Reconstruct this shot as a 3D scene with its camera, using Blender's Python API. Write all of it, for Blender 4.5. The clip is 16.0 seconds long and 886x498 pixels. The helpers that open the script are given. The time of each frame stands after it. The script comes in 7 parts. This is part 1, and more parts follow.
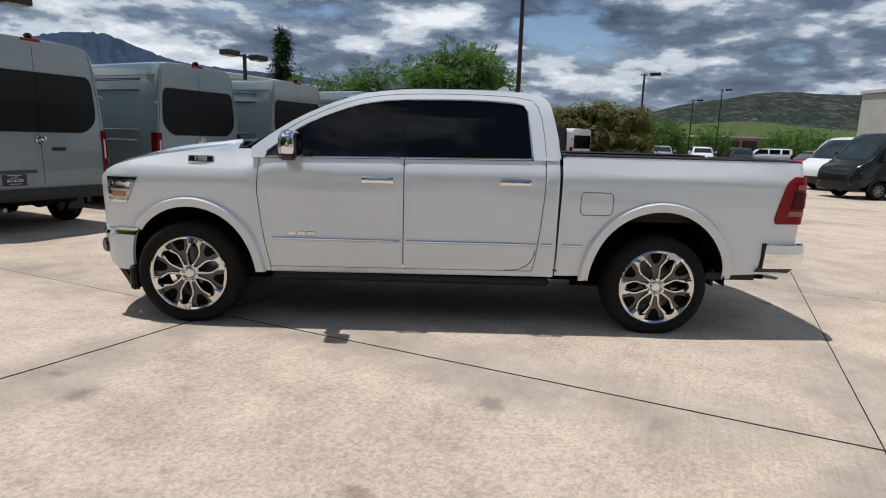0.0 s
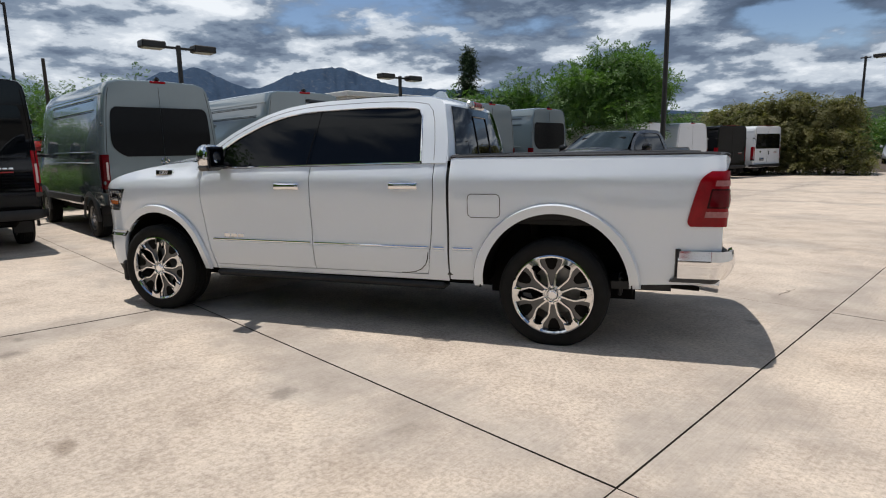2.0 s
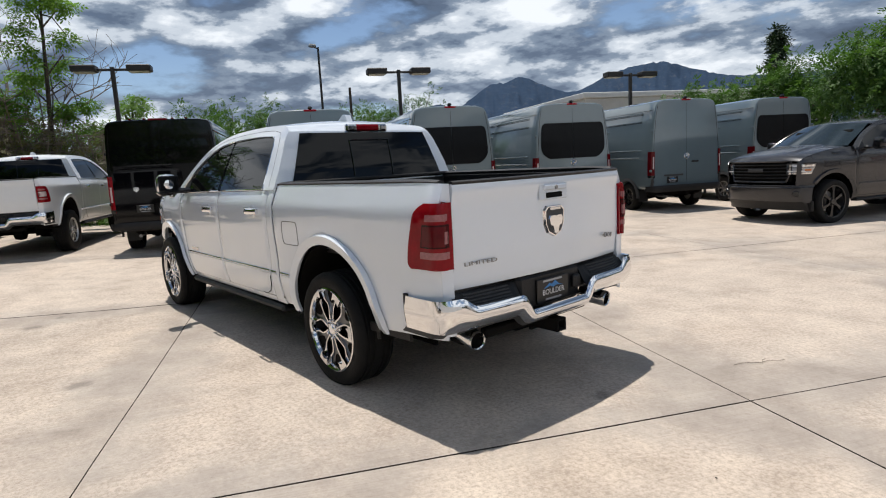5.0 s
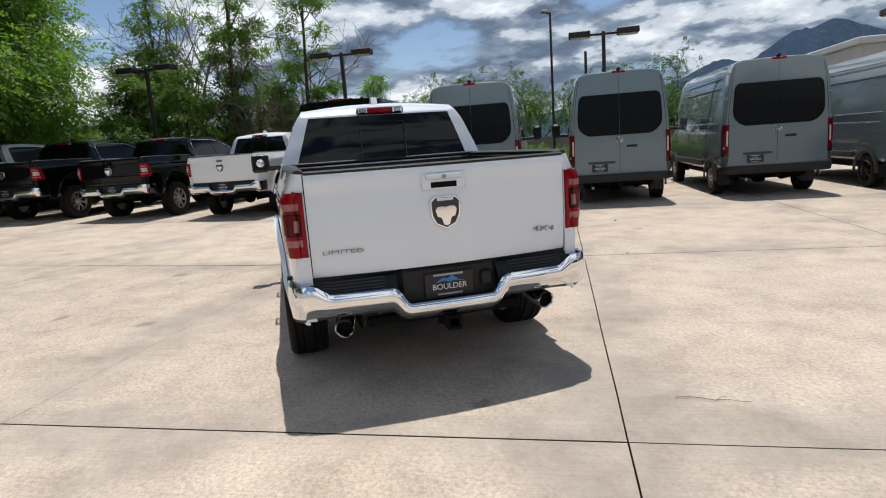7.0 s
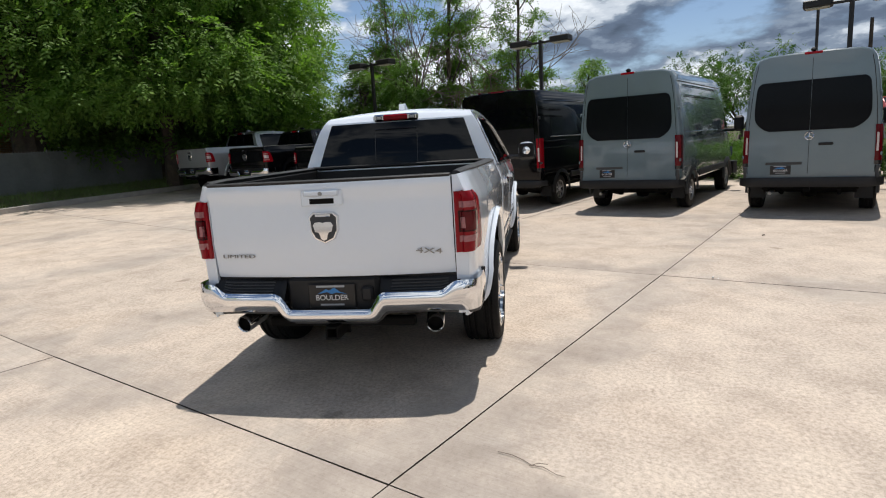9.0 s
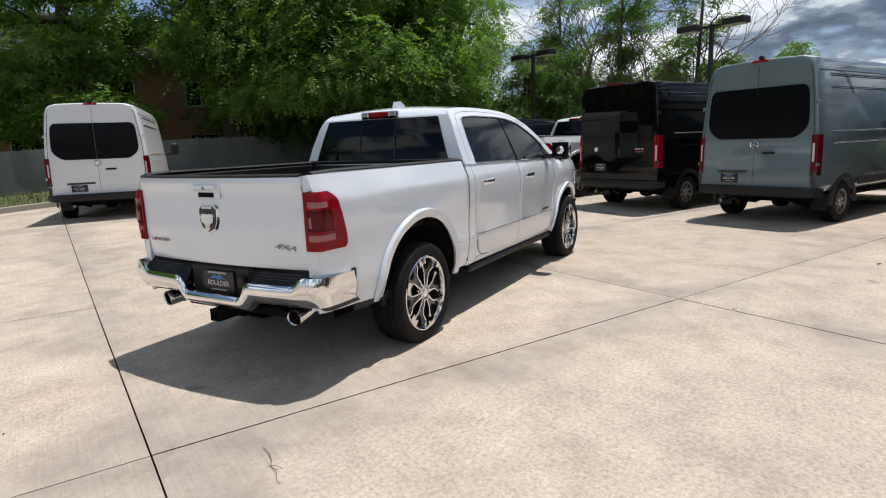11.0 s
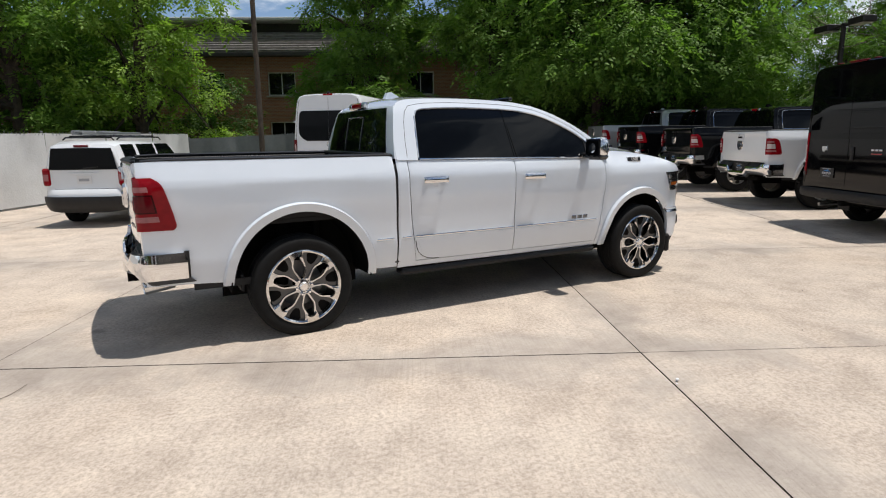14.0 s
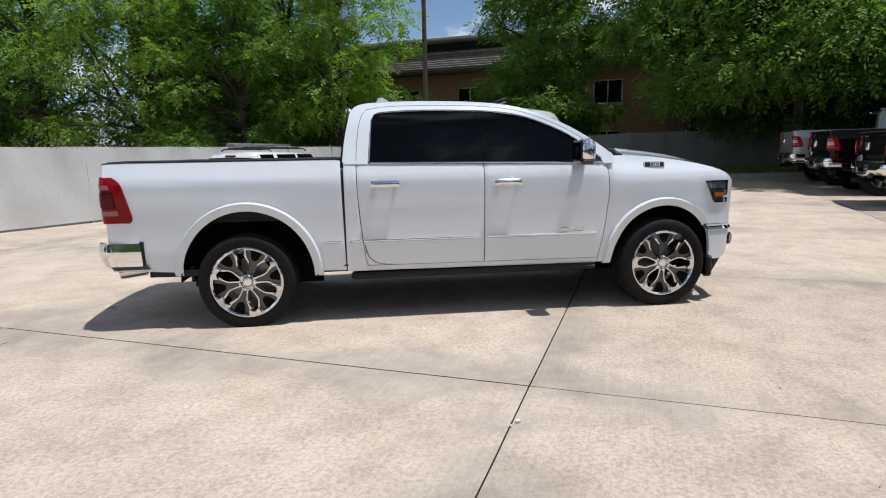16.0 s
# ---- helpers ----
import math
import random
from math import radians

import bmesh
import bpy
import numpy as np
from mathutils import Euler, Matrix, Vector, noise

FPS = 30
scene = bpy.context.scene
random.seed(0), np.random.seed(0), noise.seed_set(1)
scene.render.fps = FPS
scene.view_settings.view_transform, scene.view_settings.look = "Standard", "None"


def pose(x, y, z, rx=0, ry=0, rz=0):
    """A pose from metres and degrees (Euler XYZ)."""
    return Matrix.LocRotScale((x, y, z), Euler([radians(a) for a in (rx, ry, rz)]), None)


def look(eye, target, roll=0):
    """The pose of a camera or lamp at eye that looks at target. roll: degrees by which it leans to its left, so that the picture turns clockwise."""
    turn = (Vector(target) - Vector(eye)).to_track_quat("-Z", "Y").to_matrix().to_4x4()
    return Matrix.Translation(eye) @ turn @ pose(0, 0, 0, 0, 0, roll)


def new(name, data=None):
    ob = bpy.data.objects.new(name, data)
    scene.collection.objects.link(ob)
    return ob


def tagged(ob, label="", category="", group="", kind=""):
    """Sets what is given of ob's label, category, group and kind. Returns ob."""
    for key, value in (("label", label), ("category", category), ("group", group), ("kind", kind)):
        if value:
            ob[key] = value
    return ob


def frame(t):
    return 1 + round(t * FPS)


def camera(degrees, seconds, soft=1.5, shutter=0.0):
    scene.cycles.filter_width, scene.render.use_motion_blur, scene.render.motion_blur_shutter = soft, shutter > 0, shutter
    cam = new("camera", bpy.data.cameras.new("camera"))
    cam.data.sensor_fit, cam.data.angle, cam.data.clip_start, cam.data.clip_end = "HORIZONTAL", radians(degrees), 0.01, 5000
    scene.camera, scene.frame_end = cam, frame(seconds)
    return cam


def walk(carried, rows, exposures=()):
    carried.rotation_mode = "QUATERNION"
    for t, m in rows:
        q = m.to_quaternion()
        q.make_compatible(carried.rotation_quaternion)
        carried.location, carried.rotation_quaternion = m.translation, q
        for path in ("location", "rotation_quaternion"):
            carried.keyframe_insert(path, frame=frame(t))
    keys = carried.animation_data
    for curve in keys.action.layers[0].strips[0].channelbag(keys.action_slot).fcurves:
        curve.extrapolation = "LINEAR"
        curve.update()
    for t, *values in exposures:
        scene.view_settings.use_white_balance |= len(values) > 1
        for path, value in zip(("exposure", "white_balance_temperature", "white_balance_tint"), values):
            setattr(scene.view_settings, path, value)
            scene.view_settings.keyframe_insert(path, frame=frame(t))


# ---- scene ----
cam = camera(74.6, 16.0, 1.1)
PATH = [
    (0, (1.759, 5.419, 1.478), (1.734, 3.454, 1.11), 1.7),
    (0.5, (1.141, 5.473, 1.484), (1.297, 3.508, 1.145), 0.7),
    (1, (0.578, 5.397, 1.449), (0.887, 3.448, 1.123), 0.4),
    (1.5, (-0.039, 5.291, 1.448), (0.459, 3.382, 1.122), -0.6),
    (2, (-0.623, 5.13, 1.443), (0.035, 3.271, 1.107), -1.0),
    (2.5, (-1.18, 4.898, 1.461), (-0.364, 3.101, 1.138), -1.2),
    (3, (-1.742, 4.651, 1.505), (-0.766, 2.934, 1.193), -1.3),
    (3.2, (-1.932, 4.519, 1.471), (-0.902, 2.837, 1.135), -1.2),
    (5.3, (-3.68, 2.601, 1.496), (-2.091, 1.424, 1.196), -3.3),
    (5.5, (-3.779, 2.417, 1.479), (-2.141, 1.314, 1.168), -3.4),
    (6, (-4.057, 1.92, 1.495), (-2.308, 1.005, 1.171), -3.8),
    (6.2, (-4.142, 1.697, 1.474), (-2.353, 0.866, 1.143), -3.9),
    (6.5, (-4.341, 1.417, 1.515), (-2.503, 0.705, 1.175), -3.8),
    (7, (-4.475, 0.882, 1.485), (-2.569, 0.389, 1.131), -4.1),
    (7.5, (-4.561, 0.351, 1.505), (-2.613, 0.085, 1.138), -4.3),
    (8, (-4.615, -0.199, 1.528), (-2.651, -0.258, 1.159), -4.3),
    (8.5, (-4.589, -0.744, 1.547), (-2.626, -0.609, 1.188), -3.7),
    (9, (-4.562, -1.327, 1.56), (-2.624, -0.986, 1.203), -3.4),
    (9.2, (-4.514, -1.541, 1.56), (-2.593, -1.115, 1.2), -3.4),
    (11.3, (-3.608, -3.598, 1.54), (-1.972, -2.503, 1.188), -1.9),
    (11.5, (-3.459, -3.775, 1.566), (-1.879, -2.599, 1.218), -1.8),
    (12, (-3.056, -4.151, 1.527), (-1.581, -2.848, 1.168), -1.7),
    (12.5, (-2.632, -4.526, 1.532), (-1.289, -3.094, 1.151), -1.3),
    (13, (-2.190, -4.851, 1.517), (-0.975, -3.31, 1.132), -1.0),
    (13.5, (-1.687, -5.147, 1.519), (-0.609, -3.507, 1.134), -0.8),
    (14, (-1.167, -5.399, 1.529), (-0.231, -3.672, 1.152), -0.6),
    (14.5, (-0.624, -5.547, 1.505), (0.174, -3.752, 1.131), -0.7),
    (15, (-0.051, -5.721, 1.471), (0.573, -3.855, 1.115), -0.8),
    (15.5, (0.476, -5.787, 1.446), (0.928, -3.871, 1.093), -0.8),
    (16, (1.038, -5.892, 1.417), (1.279, -3.933, 1.093), -1.1),
]
walk(cam, [(t, look(eye, target, roll)) for t, eye, target, roll in PATH], [(0, -0.16, 6430, 10), (1.5, -0.14, 6430, 10), (3, -0.06, 6430, 10), (5.5, -0.02, 6430, 10), (13, 0.0, 6470, 10), (14.5, 0.0, 6380, 10), (16, 0.0, 6230, 10)])

# ---- light ----
LOT = -26.0                       # degrees by which the slabs and parking rows are turned
SUN_EL, SUN_AZ = 75.0, -21.0      # degrees: height, and direction counted from +x towards +y
sun = new("sun", bpy.data.lights.new("sun", "SUN"))
sun.data.energy, sun.data.angle, sun.data.color = 4.32, radians(0.55), (1.0, 0.95, 0.885)
_d = Vector((math.cos(radians(SUN_EL)) * math.cos(radians(SUN_AZ)), math.cos(radians(SUN_EL)) * math.sin(radians(SUN_AZ)), math.sin(radians(SUN_EL))))
sun.matrix_basis = look(_d * 60, (0, 0, 0))


def make_world():
    w = bpy.data.worlds.new("sky")
    scene.world = w
    w.use_nodes = True
    nt = w.node_tree
    nt.nodes.clear()
    N, K = nt.nodes.new, nt.links.new
    out, bg = N("ShaderNodeOutputWorld"), N("ShaderNodeBackground")
    sky = N("ShaderNodeTexSky")
    sky.sky_type, sky.sun_disc = "NISHITA", False
    sky.sun_elevation, sky.sun_rotation = radians(SUN_EL), radians(90 - SUN_AZ)
    sky.altitude, sky.air_density, sky.dust_density = 1600, 1.0, 0.6
    co = N("ShaderNodeTexCoord")
    sep = N("ShaderNodeSeparateXYZ")
    K(co.outputs["Generated"], sep.inputs[0])

    def m(op, a, b=None, clamp=False):
        n = N("ShaderNodeMath")
        n.operation, n.use_clamp = op, clamp
        for i, v in enumerate((a, b)):
            if v is None:
                continue
            if isinstance(v, (int, float)):
                n.inputs[i].default_value = v
            else:
                K(v, n.inputs[i])
        return n.outputs[0]

    # a broken deck of heaped clouds: nearer overhead, crowded towards the horizon
    z = m("MAXIMUM", sep.outputs[2], 0.0)
    zz = m("ADD", z, 0.34)
    com = N("ShaderNodeCombineXYZ")
    K(m("DIVIDE", sep.outputs[0], zz), com.inputs[0])
    K(m("DIVIDE", sep.outputs[1], zz), com.inputs[1])
    K(m("MULTIPLY", z, 3.4), com.inputs[2])

    def noise_tex(scale, detail, rough, dist=0.0, off=(0, 0, 0)):
        mp = N("ShaderNodeMapping")
        mp.inputs["Location"].default_value = off
        K(com.outputs[0], mp.inputs["Vector"])
        n = N("ShaderNodeTexNoise")
        n.inputs["Scale"].default_value, n.inputs["Detail"].default_value = scale, detail
        n.inputs["Roughness"].default_value, n.inputs["Distortion"].default_value = rough, dist
        K(mp.outputs[0], n.inputs["Vector"])
        return n.outputs["Fac"]

    def ramp(fac, stops):
        r = N("ShaderNodeValToRGB")
        r.color_ramp.interpolation = "EASE"
        while len(r.color_ramp.elements) < len(stops):
            r.color_ramp.elements.new(0.5)
        for e, (p, c) in zip(r.color_ramp.elements, stops):
            e.position, e.color = p, (*c, 1)
        K(fac, r.inputs[0])
        return r.outputs[0]

    off = (2.1, 0.6, 0.0)
    body = noise_tex(1.9, 10, 0.55, 0.0, off)
    above = noise_tex(1.9, 10, 0.55, 0.0, (off[0], off[1], off[2] + 0.15))
    large = noise_tex(0.55, 3, 0.5, 0.0, (5.2, 1.0, 0.0))
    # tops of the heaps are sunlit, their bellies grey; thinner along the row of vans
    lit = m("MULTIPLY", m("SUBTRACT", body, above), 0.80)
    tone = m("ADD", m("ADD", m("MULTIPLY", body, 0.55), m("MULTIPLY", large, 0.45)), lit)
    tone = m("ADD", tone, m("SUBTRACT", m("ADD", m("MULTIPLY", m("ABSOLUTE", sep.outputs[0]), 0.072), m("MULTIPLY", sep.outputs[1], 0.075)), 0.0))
    # the deck opens towards the trees
    shape = m("SUBTRACT", body, m("MULTIPLY", m("MAXIMUM", sep.outputs[1], 0.0), 0.22))
    cover = ramp(shape, [(0.36, (0, 0, 0)), (0.46, (1, 1, 1))])
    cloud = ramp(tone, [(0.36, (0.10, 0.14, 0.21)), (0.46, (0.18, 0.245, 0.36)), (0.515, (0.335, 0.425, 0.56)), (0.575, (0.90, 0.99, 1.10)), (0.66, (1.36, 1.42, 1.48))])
    blue = N("ShaderNodeMixRGB")
    blue.blend_type = "MULTIPLY"
    blue.inputs[0].default_value = 1.0
    K(sky.outputs[0], blue.inputs[1])
    blue.inputs[2].default_value = (0.15, 0.15, 0.15, 1)
    mix = N("ShaderNodeMixRGB")
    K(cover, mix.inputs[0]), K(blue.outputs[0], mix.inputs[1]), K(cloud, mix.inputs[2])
    # a paler band of haze low over the land
    haze = ramp(sep.outputs[2], [(0.0, (1, 1, 1)), (0.10, (0.25, 0.25, 0.25)), (0.22, (0, 0, 0))])
    hz = N("ShaderNodeMixRGB")
    hf = m("MULTIPLY", haze, 0.28)
    K(hf, hz.inputs[0]), K(mix.outputs[0], hz.inputs[1])
    hz.inputs[2].default_value = (0.68, 0.74, 0.82, 1)
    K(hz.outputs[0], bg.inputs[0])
    bg.inputs[1].default_value = 0.70
    K(bg.outputs[0], out.inputs[0])


make_world()

# ---- materials ----
def mat(name, color, rough=0.5, metal=0.0, var=0.08, scale=8.0, bump=0.0, bump_scale=60.0, coat=0.0, spec=0.5, color2=None, trans=0.0, rand=0.0, coords="Object"):
    """A material with colour that varies at two scales, and fine relief."""
    m = bpy.data.materials.new(name)
    m.use_nodes = True
    nt = m.node_tree
    b = nt.nodes["Principled BSDF"]
    N, K = nt.nodes.new, nt.links.new
    b.inputs["Roughness"].default_value, b.inputs["Metallic"].default_value = rough, metal
    b.inputs["Coat Weight"].default_value, b.inputs["Coat Roughness"].default_value = coat, 0.03
    b.inputs["Specular IOR Level"].default_value = spec
    b.inputs["Transmission Weight"].default_value = trans
    c1 = Vector(color)
    c2 = Vector(color2) if color2 else c1 * (1 - var)
    co = N("ShaderNodeTexCoord")
    n1, n2 = N("ShaderNodeTexNoise"), N("ShaderNodeTexNoise")
    for n, s, d in ((n1, scale, 3), (n2, scale * 9, 4)):
        n.inputs["Scale"].default_value, n.inputs["Detail"].default_value = s, d
        K(co.outputs[coords], n.inputs["Vector"])
    add = N("ShaderNodeMath")
    add.operation = "MULTIPLY_ADD"
    K(n2.outputs[0], add.inputs[0])
    add.inputs[1].default_value = 0.45
    K(n1.outputs[0], add.inputs[2])
    r = N("ShaderNodeValToRGB")
    r.color_ramp.elements[0].position, r.color_ramp.elements[1].position = 0.5, 0.95
    r.color_ramp.elements[0].color, r.color_ramp.elements[1].color = (*c2, 1), (*c1, 1)
    K(add.outputs[0], r.inputs[0])
    col = r.outputs[0]
    if rand:
        info, hs = N("ShaderNodeObjectInfo"), N("ShaderNodeHueSaturation")
        mr = N("ShaderNodeMapRange")
        mr.inputs[3].default_value, mr.inputs[4].default_value = 1 - rand, 1 + rand
        K(info.outputs["Random"], mr.inputs[0]), K(mr.outputs[0], hs.inputs["Value"]), K(col, hs.inputs["Color"])
        col = hs.outputs[0]
    K(col, b.inputs["Base Color"])
    if bump:
        n3, bp = N("ShaderNodeTexNoise"), N("ShaderNodeBump")
        n3.inputs["Scale"].default_value, n3.inputs["Detail"].default_value = bump_scale, 5
        K(co.outputs[coords], n3.inputs["Vector"])
        bp.inputs["Strength"].default_value, bp.inputs["Distance"].default_value = bump, 0.02
        K(n3.outputs[0], bp.inputs["Height"]), K(bp.outputs[0], b.inputs["Normal"])
    return m


def paint(name, color, flake=0.0, rough=0.28, var=0.03, coat=0.7, spec=0.5):
    m = mat(name, color, rough, flake, var, 3.0, 0, 0, coat=coat, spec=spec)
    return m


M = {}
M["white"] = paint("pearl_white_paint", (0.715, 0.768, 0.835), 0.0, 0.14, 0.02, 1.0, 0.8)
M["white2"] = paint("white_paint", (0.73, 0.755, 0.78), 0.0, 0.30, 0.04)
M["silver"] = paint("silver_paint", (0.42, 0.43, 0.44), 0.5, 0.3)
M["granite"] = paint("granite_grey_paint", (0.030, 0.030, 0.033), 0.3, 0.25, 0.03, 0.3)
M["blackp"] = paint("black_paint", (0.003, 0.003, 0.0035), 0.0, 0.04, 0.03, 0.0, 0.3)
M["darkvan"] = paint("charcoal_paint", (0.016, 0.015, 0.014), 0.0, 0.1, 0.03, 0.0)
M["blue"] = paint("blue_grey_paint", (0.132, 0.176, 0.196), 0.0, 0.16, 0.05, 1.0)
M["redp"] = paint("red_paint", (0.35, 0.02, 0.02), 0.1, 0.3)
M["bluep"] = paint("bright_blue_paint", (0.02, 0.12, 0.45), 0.1, 0.3)
M["chrome"] = mat("chrome", (0.82, 0.82, 0.83), 0.06, 1.0, 0.02, 4)
M["chrome_worn"] = mat("polished_alloy", (0.72, 0.72, 0.72), 0.08, 1.0, 0.06, 9)
M["plastic"] = mat("black_plastic", (0.013, 0.013, 0.014), 0.5, 0, 0.25, 12, 0.15, 300, spec=0.35)
M["gloss_black"] = mat("gloss_black", (0.012, 0.012, 0.013), 0.12, 0, 0.1, 8)
M["grey_plastic"] = mat("grey_plastic", (0.045, 0.046, 0.048), 0.6, 0, 0.25, 10, 0.15, 260)
M["rubber"] = mat("tyre_rubber", (0.010, 0.010, 0.010), 0.75, 0, 0.4, 14, 0.25, 180, spec=0.22)
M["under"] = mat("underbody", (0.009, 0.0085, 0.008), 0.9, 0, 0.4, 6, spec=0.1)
M["steel"] = mat("brushed_steel", (0.30, 0.30, 0.30), 0.4, 0.9, 0.2, 10)
M["wheel_dark"] = mat("dark_wheel_paint", (0.085, 0.087, 0.092), 0.28, 0.8, 0.1, 9, coat=0.6)
M["alloy"] = mat("alloy_wheel", (0.60, 0.60, 0.60), 0.3, 0.9, 0.12, 8)
M["glass"] = mat("tinted_glass", (0.002, 0.0024, 0.0032), 0.02, 0, 0.1, 2, spec=0.24)
M["van_glass"] = mat("privacy_glass", (0.006, 0.007, 0.0085), 0.16, 0, 0.3, 2.2, spec=0.12)
M["glass_blue"] = mat("windscreen_glass", (0.02, 0.03, 0.035), 0.03, 0, 0.1, 2, spec=0.6)
M["red_lens"] = mat("red_lens", (0.27, 0.004, 0.010), 0.06, 0, 0.25, 20, coat=0.0, spec=0.22)
M["red_lens2"] = mat("dark_red_lens", (0.115, 0.003, 0.007), 0.08, 0, 0.3, 25, coat=0.0, spec=0.22)
M["lens_rim"] = mat("lens_rim", (0.035, 0.001, 0.002), 0.2, 0, 0.3, 25, spec=0.22)
M["pink_lens"] = mat("clear_lens", (0.40, 0.165, 0.17), 0.12, 0, 0.3, 60, coat=0.0, spec=0.3)
M["clear_white"] = mat("clear_white_lens", (0.62, 0.52, 0.51), 0.12, 0, 0.2, 30, coat=0.0)
M["amber"] = mat("amber_lens", (0.45, 0.12, 0.02), 0.15, 0, 0.2, 30, coat=1.0)
M["lamp_glass"] = mat("headlamp_lens", (0.46, 0.48, 0.51), 0.06, 0.9, 0.5, 30, coat=0.6)
M["plate_black"] = mat("plate_black", (0.006, 0.006, 0.007), 0.35, 0, 0.1, 10)
M["plate_blue"] = mat("plate_blue", (0.03, 0.20, 0.50), 0.4, 0, 0.1, 10)
M["plate_white"] = mat("plate_white", (0.7, 0.7, 0.7), 0.45, 0, 0.05, 10)
M["bar"] = mat("worn_lettering", (0.35, 0.36, 0.38), 0.4, 0, 0.1, 10)
M["bronze"] = mat("bronze_pole_paint", (0.030, 0.026, 0.023), 0.5, 0.3, 0.2, 6)
M["lamp_pane"] = mat("lamp_diffuser", (0.50, 0.48, 0.40), 0.3, 0, 0.15, 8)
M["galv"] = mat("galvanised_steel", (0.30, 0.31, 0.31), 0.45, 0.8, 0.25, 20)
M["bark"] = mat("bark", (0.085, 0.065, 0.048), 0.9, 0, 0.5, 6, 0.6, 30)
M["dead"] = mat("dry_twigs", (0.185, 0.148, 0.115), 0.9, 0, 0.35, 3)
M["curb"] = mat("kerb_concrete", (0.40, 0.37, 0.33), 0.85, 0, 0.3, 3, 0.3, 60)


# ---- geometry ----
class Geo:
    """Collects vertices and faces of one mesh."""

    def __init__(self):
        self.v, self.f = [], []

    def add(self, verts, faces):
        n = len(self.v)
        self.v += [tuple(p) for p in verts]
        self.f += [tuple(i + n for i in f) for f in faces]
        return self

    def box(self, c, s, bev=0.0, m=None):
        """A box round c of size s, with chamfered edges."""
        h = [a / 2 for a in s]
        b = min(bev, *(a * 0.98 for a in h)) if bev else 0
        vs, fs = [], []
        if not b:
            vs = [(x * h[0], y * h[1], z * h[2]) for x in (-1, 1) for y in (-1, 1) for z in (-1, 1)]
            fs = [(0, 1, 3, 2), (4, 6, 7, 5), (0, 4, 5, 1), (2, 3, 7, 6), (0, 2, 6, 4), (1, 5, 7, 3)]
        else:
            idx = {}
            for x in (-1, 1):
                for y in (-1, 1):
                    for z in (-1, 1):
                        for k in range(3):
                            p = [x * (h[0] - b), y * (h[1] - b), z * (h[2] - b)]
                            p[k] = (x, y, z)[k] * h[k]
                            idx[x, y, z, k] = len(vs)
                            vs.append(p)
                        q = [idx[x, y, z, k] for k in range(3)]
                        fs.append(q if x * y * z > 0 else q[::-1])
            for k in range(3):
                i, j = (k + 1) % 3, (k + 2) % 3
                for s1 in (-1, 1):
                    def key(si, sj, kk=k, s1=s1, i=i, j=j):
                        t = [0, 0, 0]
                        t[k], t[i], t[j] = s1, si, sj
                        return idx[t[0], t[1], t[2], kk]
                    q = [key(-1, -1), key(1, -1), key(1, 1), key(-1, 1)]
                    fs.append(q if s1 > 0 else q[::-1])
                for si in (-1, 1):
                    for sj in (-1, 1):
                        def e(sk, kk, si=si, sj=sj, i=i, j=j):
                            t = [0, 0, 0]
                            t[k], t[i], t[j] = sk, si, sj
                            return idx[t[0], t[1], t[2], kk]
                        q = [e(-1, i), e(1, i), e(1, j), e(-1, j)]
                        fs.append(q if si * sj < 0 else q[::-1])
        mm = Matrix.Translation(c) @ (m if m else Matrix())
        return self.add([mm @ Vector(p) for p in vs], fs)

    def tube(self, path, radius, n=8, cap=True):
        """A round tube along points; radius may be one number or one a point."""
        P = [Vector(p) for p in path]
        R = [radius] * len(P) if isinstance(radius, (int, float)) else radius
        vs, fs = [], []
        side = None
        for i, p in enumerate(P):
            d = (P[min(i + 1, len(P) - 1)] - P[max(i - 1, 0)]).normalized()
            if side is None:
                side = d.orthogonal().normalized()
            side = (side - d * side.dot(d)).normalized()
            up = d.cross(side)
            for k in range(n):
                a = 2 * math.pi * k / n
                vs.append(p + (side * math.cos(a) + up * math.sin(a)) * R[i])
        for i in range(len(P) - 1):
            for k in range(n):
                a, b = i * n + k, i * n + (k + 1) % n
                fs.append((a, b, b + n, a + n))
        if cap:
            fs.append(tuple(range(n))[::-1])
            fs.append(tuple(range((len(P) - 1) * n, len(P) * n)))
        return self.add(vs, fs)

    def lathe(self, prof, n=40, m=None, closed=False):
        """Turns (radius, y) points round the y axis."""
        vs, fs = [], []
        for r, y in prof:
            for k in range(n):
                a = 2 * math.pi * k / n
                vs.append(Vector((r * math.cos(a), y, r * math.sin(a))))
        rows = len(prof)
        for i in range(rows if closed else rows - 1):
            j = (i + 1) % rows
            for k in range(n):
                l = (k + 1) % n
                fs.append((i * n + k, i * n + l, j * n + l, j * n + k))
        if m:
            vs = [m @ p for p in vs]
        return self.add(vs, fs)

    def prism(self, poly, axis, a, b, inset=0.0):
        """A polygon of (p, q) swept along an axis from a to b; the face at b may be inset."""
        cx, cy = sum(p[0] for p in poly) / len(poly), sum(p[1] for p in poly) / len(poly)
        def put(p, q, d):
            return {"x": (d, p, q), "y": (p, d, q), "z": (p, q, d)}[axis]
        n = len(poly)
        vs = [put(p, q, a) for p, q in poly]
        for p, q in poly:
            l = math.hypot(p - cx, q - cy) or 1
            vs.append(put(p - (p - cx) / l * inset, q - (q - cy) / l * inset, b))
        fs = [tuple(range(n)), tuple(range(2 * n - 1, n - 1, -1))]
        fs += [(i, i + n, (i + 1) % n + n, (i + 1) % n) for i in range(n)]
        return self.add(vs, fs)

